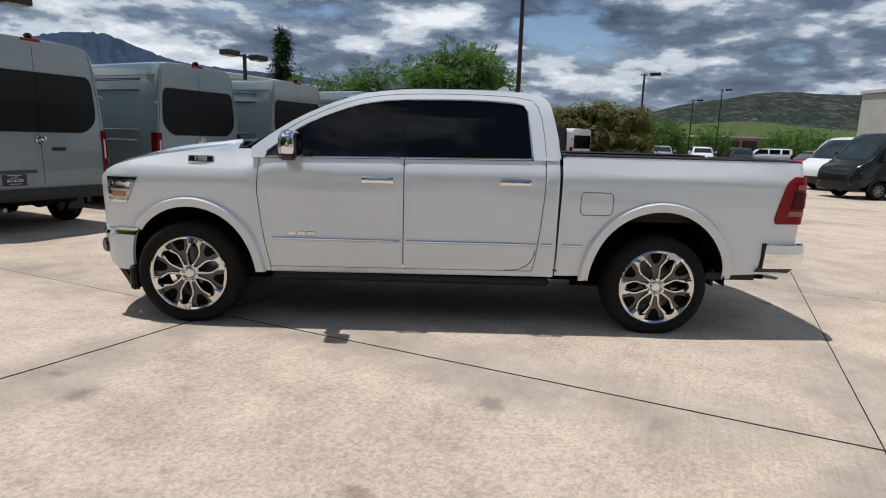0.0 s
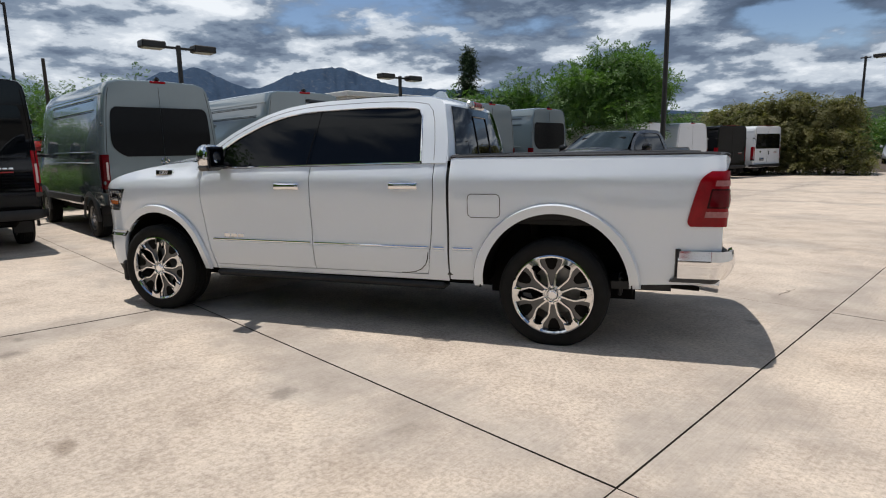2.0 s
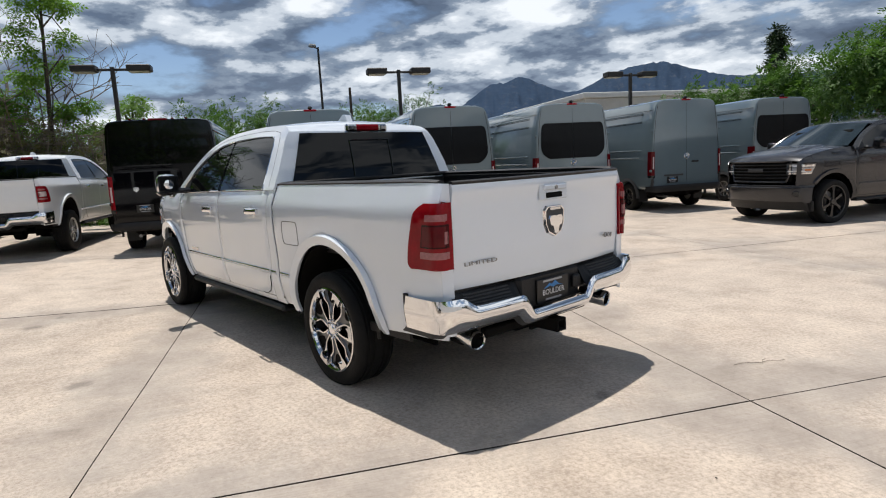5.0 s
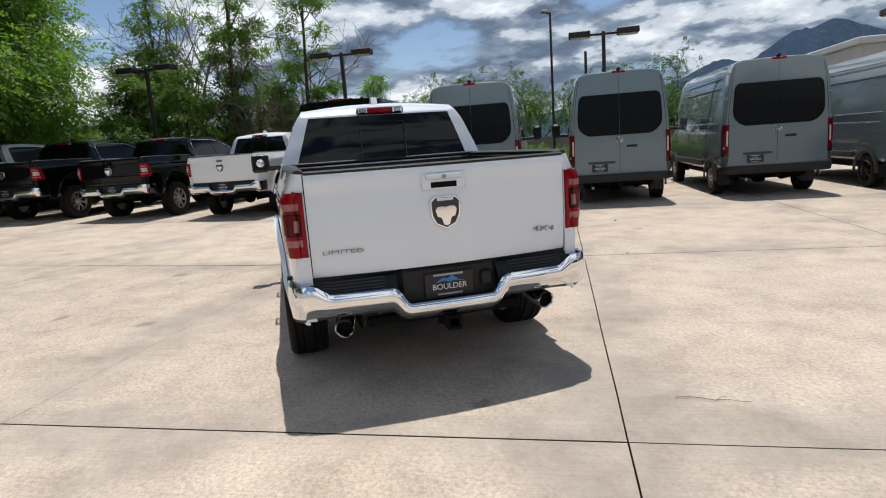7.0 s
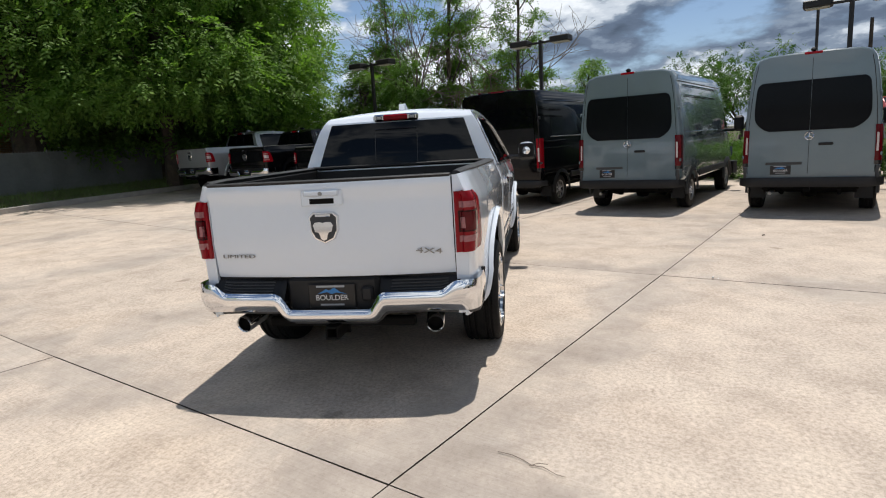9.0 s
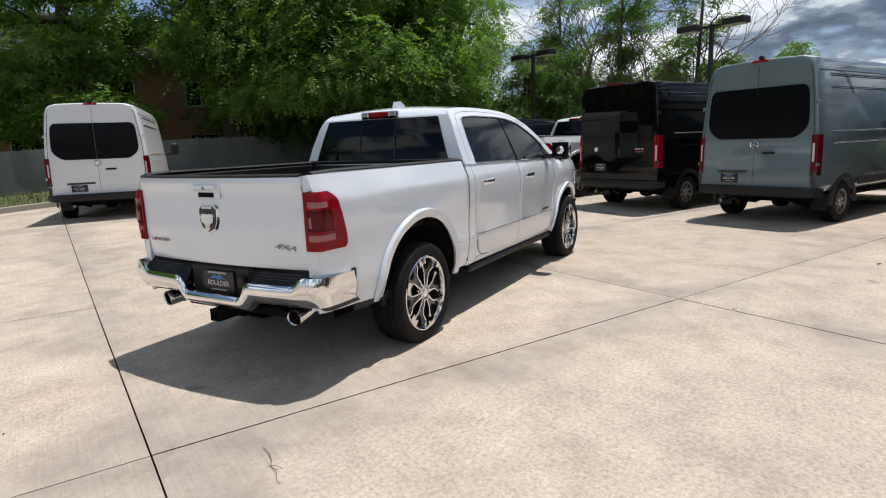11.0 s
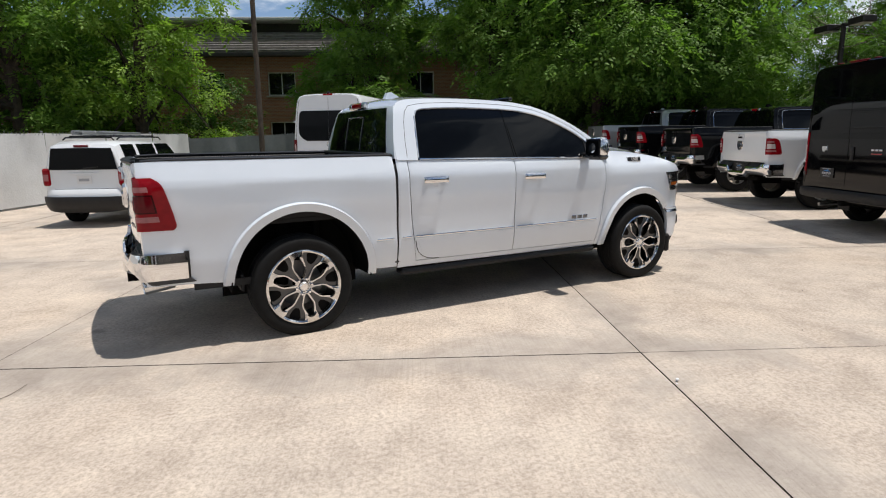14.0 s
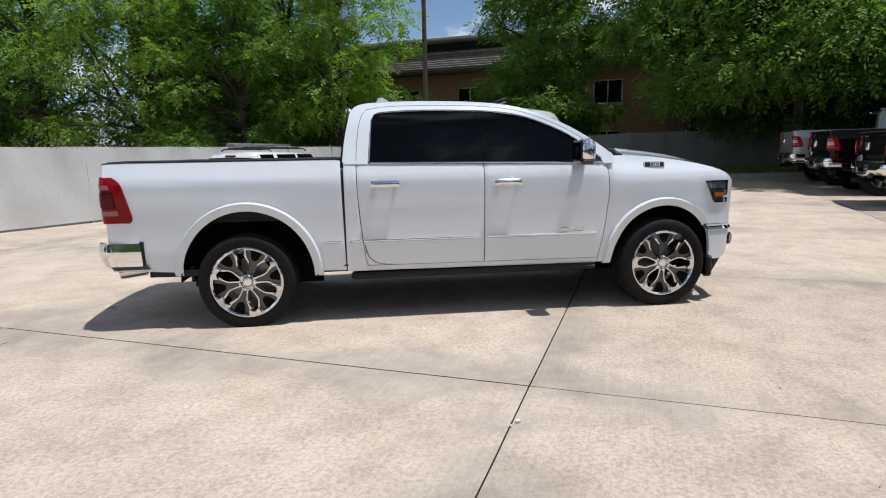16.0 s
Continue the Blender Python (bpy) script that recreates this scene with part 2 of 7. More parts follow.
    def patch(self, fn, ns, nr, thick=0.012, flip=False):
        """A curved sheet fn(s, r), s and r from 0 to 1, with thickness."""
        P = np.array([[fn(i / ns, j / nr) for j in range(nr + 1)] for i in range(ns + 1)], float)
        d1, d2 = np.gradient(P, axis=0), np.gradient(P, axis=1)
        nn = np.cross(d1, d2)
        nn /= np.maximum(np.linalg.norm(nn, axis=2, keepdims=True), 1e-9)
        if flip:
            nn = -nn
        Q = P - nn * thick
        w = nr + 1
        tot = (ns + 1) * w
        vs = [tuple(p) for p in P.reshape(-1, 3)] + [tuple(p) for p in Q.reshape(-1, 3)]
        fs = []
        for i in range(ns):
            for j in range(nr):
                a, b, c, d = i * w + j, (i + 1) * w + j, (i + 1) * w + j + 1, i * w + j + 1
                fs += [(a, b, c, d), (d + tot, c + tot, b + tot, a + tot)]
        rim = [i * w for i in range(ns + 1)] + [ns * w + j for j in range(1, w)] + [i * w + nr for i in range(ns - 1, -1, -1)] + [j for j in range(nr - 1, 0, -1)]
        for k in range(len(rim)):
            a, b = rim[k], rim[(k + 1) % len(rim)]
            fs.append((b, a, a + tot, b + tot))
        if flip:
            fs = [f[::-1] for f in fs]
        return self.add(vs, fs)

    def mirror(self):
        g = Geo()
        g.v = [(x, -y, z) for x, y, z in self.v]
        g.f = [f[::-1] for f in self.f]
        return g

    def moved(self, m):
        g = Geo()
        g.v = [tuple(m @ Vector(p)) for p in self.v]
        g.f = list(self.f)
        return g

    def mesh(self, name, material, sharp=35):
        me = bpy.data.meshes.new(name)
        me.from_pydata(self.v, [], self.f)
        me.polygons.foreach_set("use_smooth", [True] * len(me.polygons))
        if sharp:
            me.set_sharp_from_angle(angle=radians(sharp))
        me.materials.append(material)
        return me


def part(name, g, material, parent, label="", m=None, sharp=35):
    ob = new(name, g.mesh(name, material, sharp) if isinstance(g, Geo) else g)
    ob.parent = parent
    if m:
        ob.matrix_basis = m
    return tagged(ob, label)


def both(name, g, material, parent, label=""):
    """A part on the left side and its mirror image on the right."""
    return part(name, g, material, parent, label), part(name, g.mirror(), material, parent, label)


def thing(name, m, label, category, group="", kind=""):
    ob = new(name)
    ob.empty_display_size = 0.2
    ob.matrix_basis = m
    return tagged(ob, label, category, group, kind)


def solid(name, g, material, label, category, group="", kind="", m=None, sharp=35):
    ob = new(name, g.mesh(name, material, sharp))
    if m:
        ob.matrix_basis = m
    return tagged(ob, label, category, group, kind)


def copy_part(ob, parent, m):
    made = {}
    for o in (ob, *ob.children_recursive):
        made[o] = o.copy()
        scene.collection.objects.link(made[o])
        made[o].parent = made.get(o.parent, o.parent)
    made[ob].parent = parent
    made[ob].matrix_basis = m
    return made[ob]


def carve(g, cutters, name, material, sharp=35):
    """The mesh of g with closed shapes cut out of it."""
    a = new("work", g.mesh(name, material, sharp))
    for c in cutters:
        k = new("work", c.mesh("work", material))
        md = a.modifiers.new("cut", "BOOLEAN")
        md.object, md.operation, md.solver = k, "DIFFERENCE", "EXACT"
        me = bpy.data.meshes.new_from_object(a.evaluated_get(bpy.context.evaluated_depsgraph_get()))
        a.modifiers.clear()
        old, a.data = a.data, me
        bpy.data.meshes.remove(old)
        kd = k.data
        bpy.data.objects.remove(k)
        bpy.data.meshes.remove(kd)
    me = a.data
    me.name = name
    bpy.data.objects.remove(a)
    if sharp:
        me.set_sharp_from_angle(angle=radians(sharp))
    return me


def text_mesh(body, size, material, extrude=0.002, align="CENTER"):
    c = bpy.data.curves.new("writing", "FONT")
    c.body, c.size, c.extrude, c.align_x, c.align_y = body, size, extrude, align, "CENTER"
    o = new("work", c)
    me = bpy.data.meshes.new_from_object(o.evaluated_get(bpy.context.evaluated_depsgraph_get()))
    bpy.data.objects.remove(o)
    bpy.data.curves.remove(c)
    me.materials.clear()
    me.materials.append(material)
    return me


def curve(points):
    """Straight lines through (x, y) points, as a function."""
    xs, ys = [p[0] for p in points], [p[1] for p in points]
    if xs[0] > xs[-1]:
        xs, ys = xs[::-1], ys[::-1]
    return lambda x: float(np.interp(x, xs, ys))


def smooth_curve(points, n=80):
    """A smooth curve (Catmull-Rom) through (x, y) points with rising x, as a function."""
    pts = sorted(points)
    P = [(2 * pts[0][0] - pts[1][0], 2 * pts[0][1] - pts[1][1])] + pts + [(2 * pts[-1][0] - pts[-2][0], 2 * pts[-1][1] - pts[-2][1])]
    xs, ys = [], []
    for i in range(1, len(P) - 2):
        for k in range(n // len(pts) + 2):
            t = k / (n // len(pts) + 2)
            q = [0.5 * (2 * P[i][c] + (P[i + 1][c] - P[i - 1][c]) * t + (2 * P[i - 1][c] - 5 * P[i][c] + 4 * P[i + 1][c] - P[i + 2][c]) * t * t + (3 * P[i][c] - P[i - 1][c] - 3 * P[i + 1][c] + P[i + 2][c]) * t ** 3) for c in (0, 1)]
            xs.append(q[0]), ys.append(q[1])
    xs.append(pts[-1][0]), ys.append(pts[-1][1])
    return lambda x: float(np.interp(x, xs, ys))


def lerp(a, b, t):
    return a + (b - a) * t


def smooth(t):
    t = min(1.0, max(0.0, t))
    return t * t * (3 - 2 * t)


def lot(u, v, z=None, turn=0.0):
    """A pose at (u, v) along the slabs, on the ground."""
    a = radians(LOT)
    x, y = u * math.cos(a) - v * math.sin(a), u * math.sin(a) + v * math.cos(a)
    return pose(x, y, rise(u, v) if z is None else z, 0, 0, LOT + turn)


def rise(u, v):
    """The ground's height: it climbs gently towards the trees."""
    return 0.032 * max(0.0, math.sqrt((v - 3) ** 2 + 0.6) + v - 3) / 2 * smooth((u + 9) / 13)

# ---- ground ----
def concrete():
    m = bpy.data.materials.new("slab_concrete")
    m.use_nodes = True
    nt = m.node_tree
    b = nt.nodes["Principled BSDF"]
    N, K = nt.nodes.new, nt.links.new
    co, info = N("ShaderNodeTexCoord"), N("ShaderNodeObjectInfo")
    geo = N("ShaderNodeNewGeometry")

    def nz(scale, detail, rough=0.55, dist=0.0):
        n = N("ShaderNodeTexNoise")
        n.inputs["Scale"].default_value, n.inputs["Detail"].default_value = scale, detail
        n.inputs["Roughness"].default_value, n.inputs["Distortion"].default_value = rough, dist
        K(geo.outputs["Position"], n.inputs["Vector"])
        return n.outputs[0]

    def ramp(f, stops):
        r = N("ShaderNodeValToRGB")
        while len(r.color_ramp.elements) < len(stops):
            r.color_ramp.elements.new(0.5)
        for e, (p, c) in zip(r.color_ramp.elements, stops):
            e.position, e.color = p, (*c, 1)
        K(f, r.inputs[0])
        return r.outputs[0]

    def mul(a, b_, f=1.0, mode="MULTIPLY"):
        x = N("ShaderNodeMixRGB")
        x.blend_type = mode
        x.inputs[0].default_value = f
        K(a, x.inputs[1]), K(b_, x.inputs[2])
        return x.outputs[0]

    blotch = ramp(nz(1.3, 11, 0.74, 0.3), [(0.34, (0.86, 0.84, 0.82)), (0.49, (0.97, 0.96, 0.95)), (0.62, (1.05, 1.05, 1.04))])
    wash = ramp(nz(0.42, 5, 0.6, 0.1), [(0.34, (0.935, 0.94, 0.945)), (0.52, (1.0, 1.0, 1.0)), (0.66, (1.05, 1.035, 1.01))])
    grain = ramp(nz(13, 12, 0.82, 0.4), [(0.36, (0.74, 0.72, 0.69)), (0.47, (0.97, 0.97, 0.96)), (0.64, (1.09, 1.09, 1.09))])
    spots = ramp(nz(1.1, 3, 0.5, 0.2), [(0.255, (0.52, 0.49, 0.46)), (0.285, (1, 1, 1))])
    pits = ramp(nz(9.0, 6, 0.75, 0.5), [(0.30, (0.60, 0.56, 0.52)), (0.37, (1, 1, 1))])
    chips = ramp(nz(70, 3, 0.7), [(0.30, (0.62, 0.60, 0.58)), (0.40, (1, 1, 1)), (0.62, (1, 1, 1)), (0.72, (1.22, 1.22, 1.22))])
    speck = ramp(nz(34, 5, 0.72, 0.15), [(0.36, (0.66, 0.64, 0.61)), (0.46, (0.95, 0.945, 0.94)), (0.55, (1.0, 1.0, 1.0)), (0.66, (1.22, 1.22, 1.21))])
    # smooth grey skin near the joints, flaked beige skin elsewhere
    mp = N("ShaderNodeMapping")
    mp.inputs["Rotation"].default_value = (0, 0, -radians(LOT))
    mp.inputs["Location"].default_value = (1.69, 1.47, 0)
    K(geo.outputs["Position"], mp.inputs["Vector"])
    sep = N("ShaderNodeSeparateXYZ")
    K(mp.outputs[0], sep.inputs[0])

    def calc(op, a, b2):
        x = N("ShaderNodeMath")
        x.operation = op
        for s_, q in zip(x.inputs, (a, b2)):
            if isinstance(q, float):
                s_.default_value = q
            else:
                K(q, s_)
        return x.outputs[0]

    edge = calc("MINIMUM", calc("PINGPONG", sep.outputs[0], 2.29), calc("PINGPONG", sep.outputs[1], 1.83))
    edge = calc("ADD", edge, calc("MULTIPLY", calc("SUBTRACT", nz(0.75, 9, 0.68, 0.4), 0.47), 3.4))
    skin = N("ShaderNodeMapRange")
    skin.interpolation_type = "SMOOTHSTEP"
    skin.inputs[1].default_value, skin.inputs[2].default_value = -0.05, 0.75
    K(edge, skin.inputs[0])
    flakes = ramp(nz(38, 10, 0.78, 0.15), [(0.40, (0.400, 0.334, 0.277)), (0.48, (0.498, 0.422, 0.352)), (0.58, (0.590, 0.506, 0.430))])
    patchy = ramp(nz(2.6, 10, 0.72, 0.1), [(0.38, (0.90, 0.895, 0.89)), (0.50, (1.0, 1.0, 1.0)), (0.60, (1.05, 1.05, 1.04))])
    grey = ramp(nz(3, 8, 0.7), [(0.35, (0.382, 0.331, 0.286)), (0.65, (0.428, 0.374, 0.326))])
    cover = N("ShaderNodeMixRGB")
    K(skin.outputs[0], cover.inputs[0]), K(grey, cover.inputs[1]), K(flakes, cover.inputs[2])
    base = cover.outputs[0]
    # faint drag lines left by the broom
    drag = N("ShaderNodeMapping")
    drag.inputs["Scale"].default_value = (95.0, 1.6, 1.0)
    K(mp.outputs[0], drag.inputs["Vector"])
    lines = N("ShaderNodeTexNoise")
    lines.inputs["Scale"].default_value, lines.inputs["Detail"].default_value = 1.0, 3
    K(drag.outputs[0], lines.inputs["Vector"])
    broom = ramp(lines.outputs[0], [(0.36, (0.80, 0.79, 0.78)), (0.50, (1.0, 1.0, 1.0)), (0.64, (1.08, 1.08, 1.08))])
    # a few oil spots with ragged rims
    wob = N("ShaderNodeTexNoise")
    wob.inputs["Scale"].default_value, wob.inputs["Detail"].default_value = 9.0, 4
    K(geo.outputs["Position"], wob.inputs["Vector"])
    ragged = N("ShaderNodeVectorMath")
    ragged.operation = "MULTIPLY_ADD"
    K(wob.outputs["Color"], ragged.inputs[0])
    ragged.inputs[1].default_value = (0.16, 0.16, 0.0)
    K(geo.outputs["Position"], ragged.inputs[2])
    oil = None
    for ox, oy, orad in ((3.72, 2.38, 0.085), (1.43, 2.32, 0.075), (4.01, 2.09, 0.06), (-1.48, -0.05, 0.06), (4.4, 2.5, 0.05), (2.9, 3.1, 0.045)):
        dist = N("ShaderNodeVectorMath")
        dist.operation = "DISTANCE"
        K(ragged.outputs[0], dist.inputs[0])
        dist.inputs[1].default_value = (ox + 0.08, oy + 0.08, 0.0)
        ring_ = N("ShaderNodeMapRange")
        ring_.inputs[1].default_value, ring_.inputs[2].default_value = orad * 0.55, orad * 1.3
        ring_.inputs[3].default_value, ring_.inputs[4].default_value = 0.68, 1.0
        K(dist.outputs["Value"], ring_.inputs[0])
        if oil is None:
            oil = ring_.outputs[0]
        else:
            mn = N("ShaderNodeMath")
            mn.operation = "MINIMUM"
            K(oil, mn.inputs[0]), K(ring_.outputs[0], mn.inputs[1])
            oil = mn.outputs[0]
    mr = N("ShaderNodeMapRange")
    mr.inputs[3].default_value, mr.inputs[4].default_value = 0.94, 1.05
    K(info.outputs["Random"], mr.inputs[0])
    hs = N("ShaderNodeHueSaturation")
    vm = N("ShaderNodeMath")
    vm.operation = "MULTIPLY"
    K(mr.outputs[0], vm.inputs[0]), K(oil, vm.inputs[1])
    K(vm.outputs[0], hs.inputs["Value"])
    K(mul(mul(mul(mul(mul(mul(mul(mul(mul(base, patchy, 1.0), broom, 0.32), wash, 1.0), blotch, 1.0), grain, 0.20), spots, 0.8), pits, 0.4), chips, 0.5), speck, 0.28), hs.inputs["Color"])
    K(hs.outputs[0], b.inputs["Base Color"])
    b.inputs["Roughness"].default_value = 0.82
    b.inputs["Specular IOR Level"].default_value = 0.35
    bp = N("ShaderNodeBump")
    bp.inputs["Strength"].default_value, bp.inputs["Distance"].default_value = 0.30, 0.010
    K(nz(48, 9, 0.8), bp.inputs["Height"]), K(bp.outputs[0], b.inputs["Normal"])
    return m


M["slab"] = concrete()
M["joint"] = mat("joint_dirt", (0.115, 0.092, 0.073), 0.95, 0, 0.5, 20, coords="Object", spec=0.1)
M["grass"] = mat("grass_ground", (0.085, 0.115, 0.035), 0.95, 0, 0.0, 1.2, 0.5, 40, color2=(0.13, 0.10, 0.05))
M["far_ground"] = mat("far_ground", (0.16, 0.17, 0.10), 0.95, 0, 0.3, 0.02)

# one sheet that reaches the horizon; it dips under the slabs
def ground_sheet():
    g = Geo()
    us = [-4000, -900, -300, -120, -60, -30] + [float(a) for a in np.arange(-16, 26, 3.0)] + [40, 70, 150, 400, 1200, 4000]
    vs_ = [-4000, -900, -300, -120, -60, -36] + [float(a) for a in np.arange(-26, 30, 2.5)] + [40, 70, 150, 400, 1200, 4000]
    P = []
    for u in us:
        for v in vs_:
            q = lot(u, v, 0).translation
            inside = -16 < u < 20 and -26 < v < 19
            P.append((q.x, q.y, rise(min(u, 40), min(v, 30)) - (0.045 if inside else 0.012)))
    n = len(vs_)
    F = [(i * n + j, (i + 1) * n + j, (i + 1) * n + j + 1, i * n + j + 1) for i in range(len(us) - 1) for j in range(n - 1)]
    g.add(P, F)
    return solid("ground", g, M["joint"], "dusty earth under and around the concrete lot", "ground", kind="structure")


GROUND = ground_sheet()

# ---- pickup trucks ----
TYRE_R = 0.402


def wheel_mesh(style, R=TYRE_R, rim_r=0.292, width=0.275):
    """A wheel whose outer face looks along +y, with its parts; returns the wheel object."""
    g = Geo()
    w = width / 2
    g.lathe([(rim_r, w - 0.02), (rim_r - 0.012, w - 0.03), (rim_r - 0.022, w - 0.07), (rim_r - 0.03, 0.0), (rim_r - 0.02, -w + 0.02), (rim_r, -w + 0.01)], 48)
    wheel = part("wheel", g, M["wheel_dark"], None)
    t = Geo()
    pr = [(rim_r - 0.004, w - 0.018), (rim_r + 0.012, w - 0.008), (rim_r + 0.03, w - 0.002), (lerp(rim_r, R, 0.62), w + 0.004), (R - 0.022, w - 0.004), (R - 0.008, w - 0.018), (R, w - 0.04)]
    for k in range(5):                                  # tread grooves
        y = lerp(w - 0.055, -w + 0.055, k / 4)
        pr += [(R + 0.001, y + 0.012), (R - 0.009, y + 0.008), (R - 0.009, y - 0.008), (R + 0.001, y - 0.012)] if k in (0, 1, 3, 4) else [(R + 0.002, y)]
    pr += [(R, -w + 0.04), (R - 0.012, -w + 0.012), (lerp(rim_r, R, 0.6), -w), (rim_r, -w + 0.012)]
    t.lathe(pr, 72)
    part("tyre", t, M["rubber"], wheel)
    face = w - 0.045
    br = Geo().lathe([(0.0, -0.03), (0.185, -0.03), (0.185, -0.05), (0.0, -0.05)], 40)
    part("brake_disc", br, M["steel"], wheel)
    cal = Geo().box((0.14, -0.03, 0.06), (0.09, 0.06, 0.16), 0.012)
    part("brake_caliper", cal, M["under"], wheel)
    if style == "hero":
        lip = Geo().lathe([(rim_r - 0.001, w - 0.022), (rim_r + 0.005, w - 0.006), (rim_r - 0.004, w - 0.002), (rim_r - 0.016, w - 0.010), (rim_r - 0.022, w - 0.03)], 64, closed=True)
        part("rim_lip", lip, M["chrome_worn"], wheel, "polished rim lip")
        for k in range(6):
            base = math.radians(60 * k + 8)
            for s in (-1, 1):
                # a slim polished arm that leaves the hub, bows out round the opening and runs into the rim
                line = [(0.060, 13.0, 0.012), (0.085, 15.5, 0.0085), (0.120, 17.2, 0.0072), (0.155, 17.6, 0.0070), (0.182, 15.2, 0.0076), (0.204, 11.6, 0.0095), (0.228, 9.2, 0.0130), (0.258, 8.8, 0.0175), (0.284, 9.6, 0.0220)]
                vs, fs = [], []
                for r, an, hw in line:
                    c = base + s * math.radians(an)
                    y = face + 0.024 - 0.012 * (1 - abs(r - 0.18) / 0.11)
                    for rr, dy in ((-0.75, 0.0), (0.75, 0.0), (1.0, -0.012), (1.0, -0.045), (-1.0, -0.045), (-1.0, -0.012)):
                        q = c + rr * hw / r
                        vs.append((r * math.cos(q), y + dy, r * math.sin(q)))
                for i in range(len(line) - 1):
                    b = 6 * i
                    for q in range(6):
                        fs.append((b + q, b + (q + 1) % 6, b + 6 + (q + 1) % 6, b + 6 + q))
                fs += [(5, 4, 3, 2, 1, 0), tuple(6 * (len(line) - 1) + q for q in range(6))]
                part("spoke", Geo().add(vs, fs), M["chrome_worn"], wheel, "polished alloy spoke")
            # polished bridge at the rim beyond each opening
            br_ = Geo().patch(lambda a, b: (lerp(0.250 - 0.020 * abs(2 * a - 1) ** 1.5, 0.284, b) * math.cos(base + math.radians(lerp(-9.8, 9.8, a))), face + 0.020 - 0.004 * b, lerp(0.250 - 0.020 * abs(2 * a - 1) ** 1.5, 0.284, b) * math.sin(base + math.radians(lerp(-9.8, 9.8, a)))), 8, 3, 0.03, flip=True)
            part("spoke_bridge", br_, M["chrome_worn"], wheel)
            # the dark painted blade between two openings, with its pocket
            c0 = base + math.radians(30)
            outl = [(0.072, 0.014), (0.110, 0.022), (0.150, 0.030), (0.172, 0.038), (0.192, 0.050), (0.212, 0.064), (0.236, 0.074), (0.262, 0.076), (0.280, 0.078)]
            pts = outl + [(r, -hw) for r, hw in reversed(outl)]
            vs = [(r * math.cos(c0) - h * math.sin(c0), face + 0.002, r * math.sin(c0) + h * math.cos(c0)) for r, h in pts]
            vs += [(x, y - 0.03, z) for x, y, z in vs]
            n = len(pts)
            part("spoke_insert", Geo().add(vs, [tuple(range(n)), tuple(range(2 * n - 1, n - 1, -1))] + [(i + n, (i + 1) % n + n, (i + 1) % n, i) for i in range(n)]), M["wheel_dark"], wheel, "dark painted spoke insert")
            pk = [(0.184, 0.014), (0.204, 0.030), (0.252, 0.046), (0.270, 0.038), (0.270, -0.038), (0.252, -0.046), (0.204, -0.030), (0.184, -0.014)]
            vs = [(r * math.cos(c0) - h * math.sin(c0), face + 0.0045, r * math.sin(c0) + h * math.cos(c0)) for r, h in pk]
            vs += [(x, y - 0.006, z) for x, y, z in vs]
            part("spoke_pocket", Geo().add(vs, [tuple(range(8)), tuple(range(15, 7, -1))] + [(i + 8, (i + 1) % 8 + 8, (i + 1) % 8, i) for i in range(8)]), M["under"], wheel)
        hub = Geo().lathe([(0.0, face + 0.030), (0.034, face + 0.030), (0.040, face + 0.024), (0.044, face + 0.014), (0.070, face + 0.010), (0.076, face - 0.002), (0.076, face - 0.05)], 36)
        part("hub", hub, M["chrome_worn"], wheel, "polished hub")
        cap = Geo().lathe([(0.0, face + 0.034), (0.026, face + 0.034), (0.031, face + 0.029)], 28)
        part("centre_cap", cap, M["chrome"], wheel)
    else:
        body = {"black": M["gloss_black"], "alloy": M["alloy"], "steel": M["steel"]}[style]
        lip = Geo().lathe([(rim_r, w - 0.022), (rim_r + 0.004, w - 0.006), (rim_r - 0.014, w - 0.010), (rim_r - 0.02, w - 0.03)], 48, closed=True)
        part("rim_lip", lip, body, wheel)
        hub = Geo().lathe([(0.0, face + 0.03), (0.05, face + 0.03), (0.06, face + 0.01), (0.088, face + 0.006), (0.088, face - 0.05)], 28)
        part("hub", hub, body, wheel)
        n = 8 if style != "black" else 6
        for k in range(n):
            c0 = 2 * math.pi * k / n
            d = Geo()
            outl = [(0.07, 0.024), (0.15, 0.020), (0.22, 0.026), (rim_r - 0.012, 0.046)]
            pts = [(r, hw) for r, hw in outl] + [(r, -hw) for r, hw in reversed(outl)]
            vs = [(r * math.cos(c0) - h * math.sin(c0), face + (0.016 if r < 0.2 else 0.008), r * math.sin(c0) + h * math.cos(c0)) for r, h in pts]
            vs += [(x, y - 0.04, z) for x, y, z in vs]
            q = len(pts)
            d.add(vs, [tuple(range(q)), tuple(range(2 * q - 1, q - 1, -1))] + [(i + q, (i + 1) % q + q, (i + 1) % q, i) for i in range(q)])
            part("spoke", d, body, wheel)
    for k in range(6):
        a = 2 * math.pi * (k + 0.5) / 6 + math.radians(8)
        ln = Geo().lathe([(0.0, face + 0.038), (0.009, face + 0.038), (0.0135, face + 0.030), (0.0135, face)], 6, Matrix.Translation((0.062 * math.cos(a), 0, 0.062 * math.sin(a))))
        part("lug_nut", ln, M["chrome"] if style != "black" else M["gloss_black"], wheel)
    return wheel


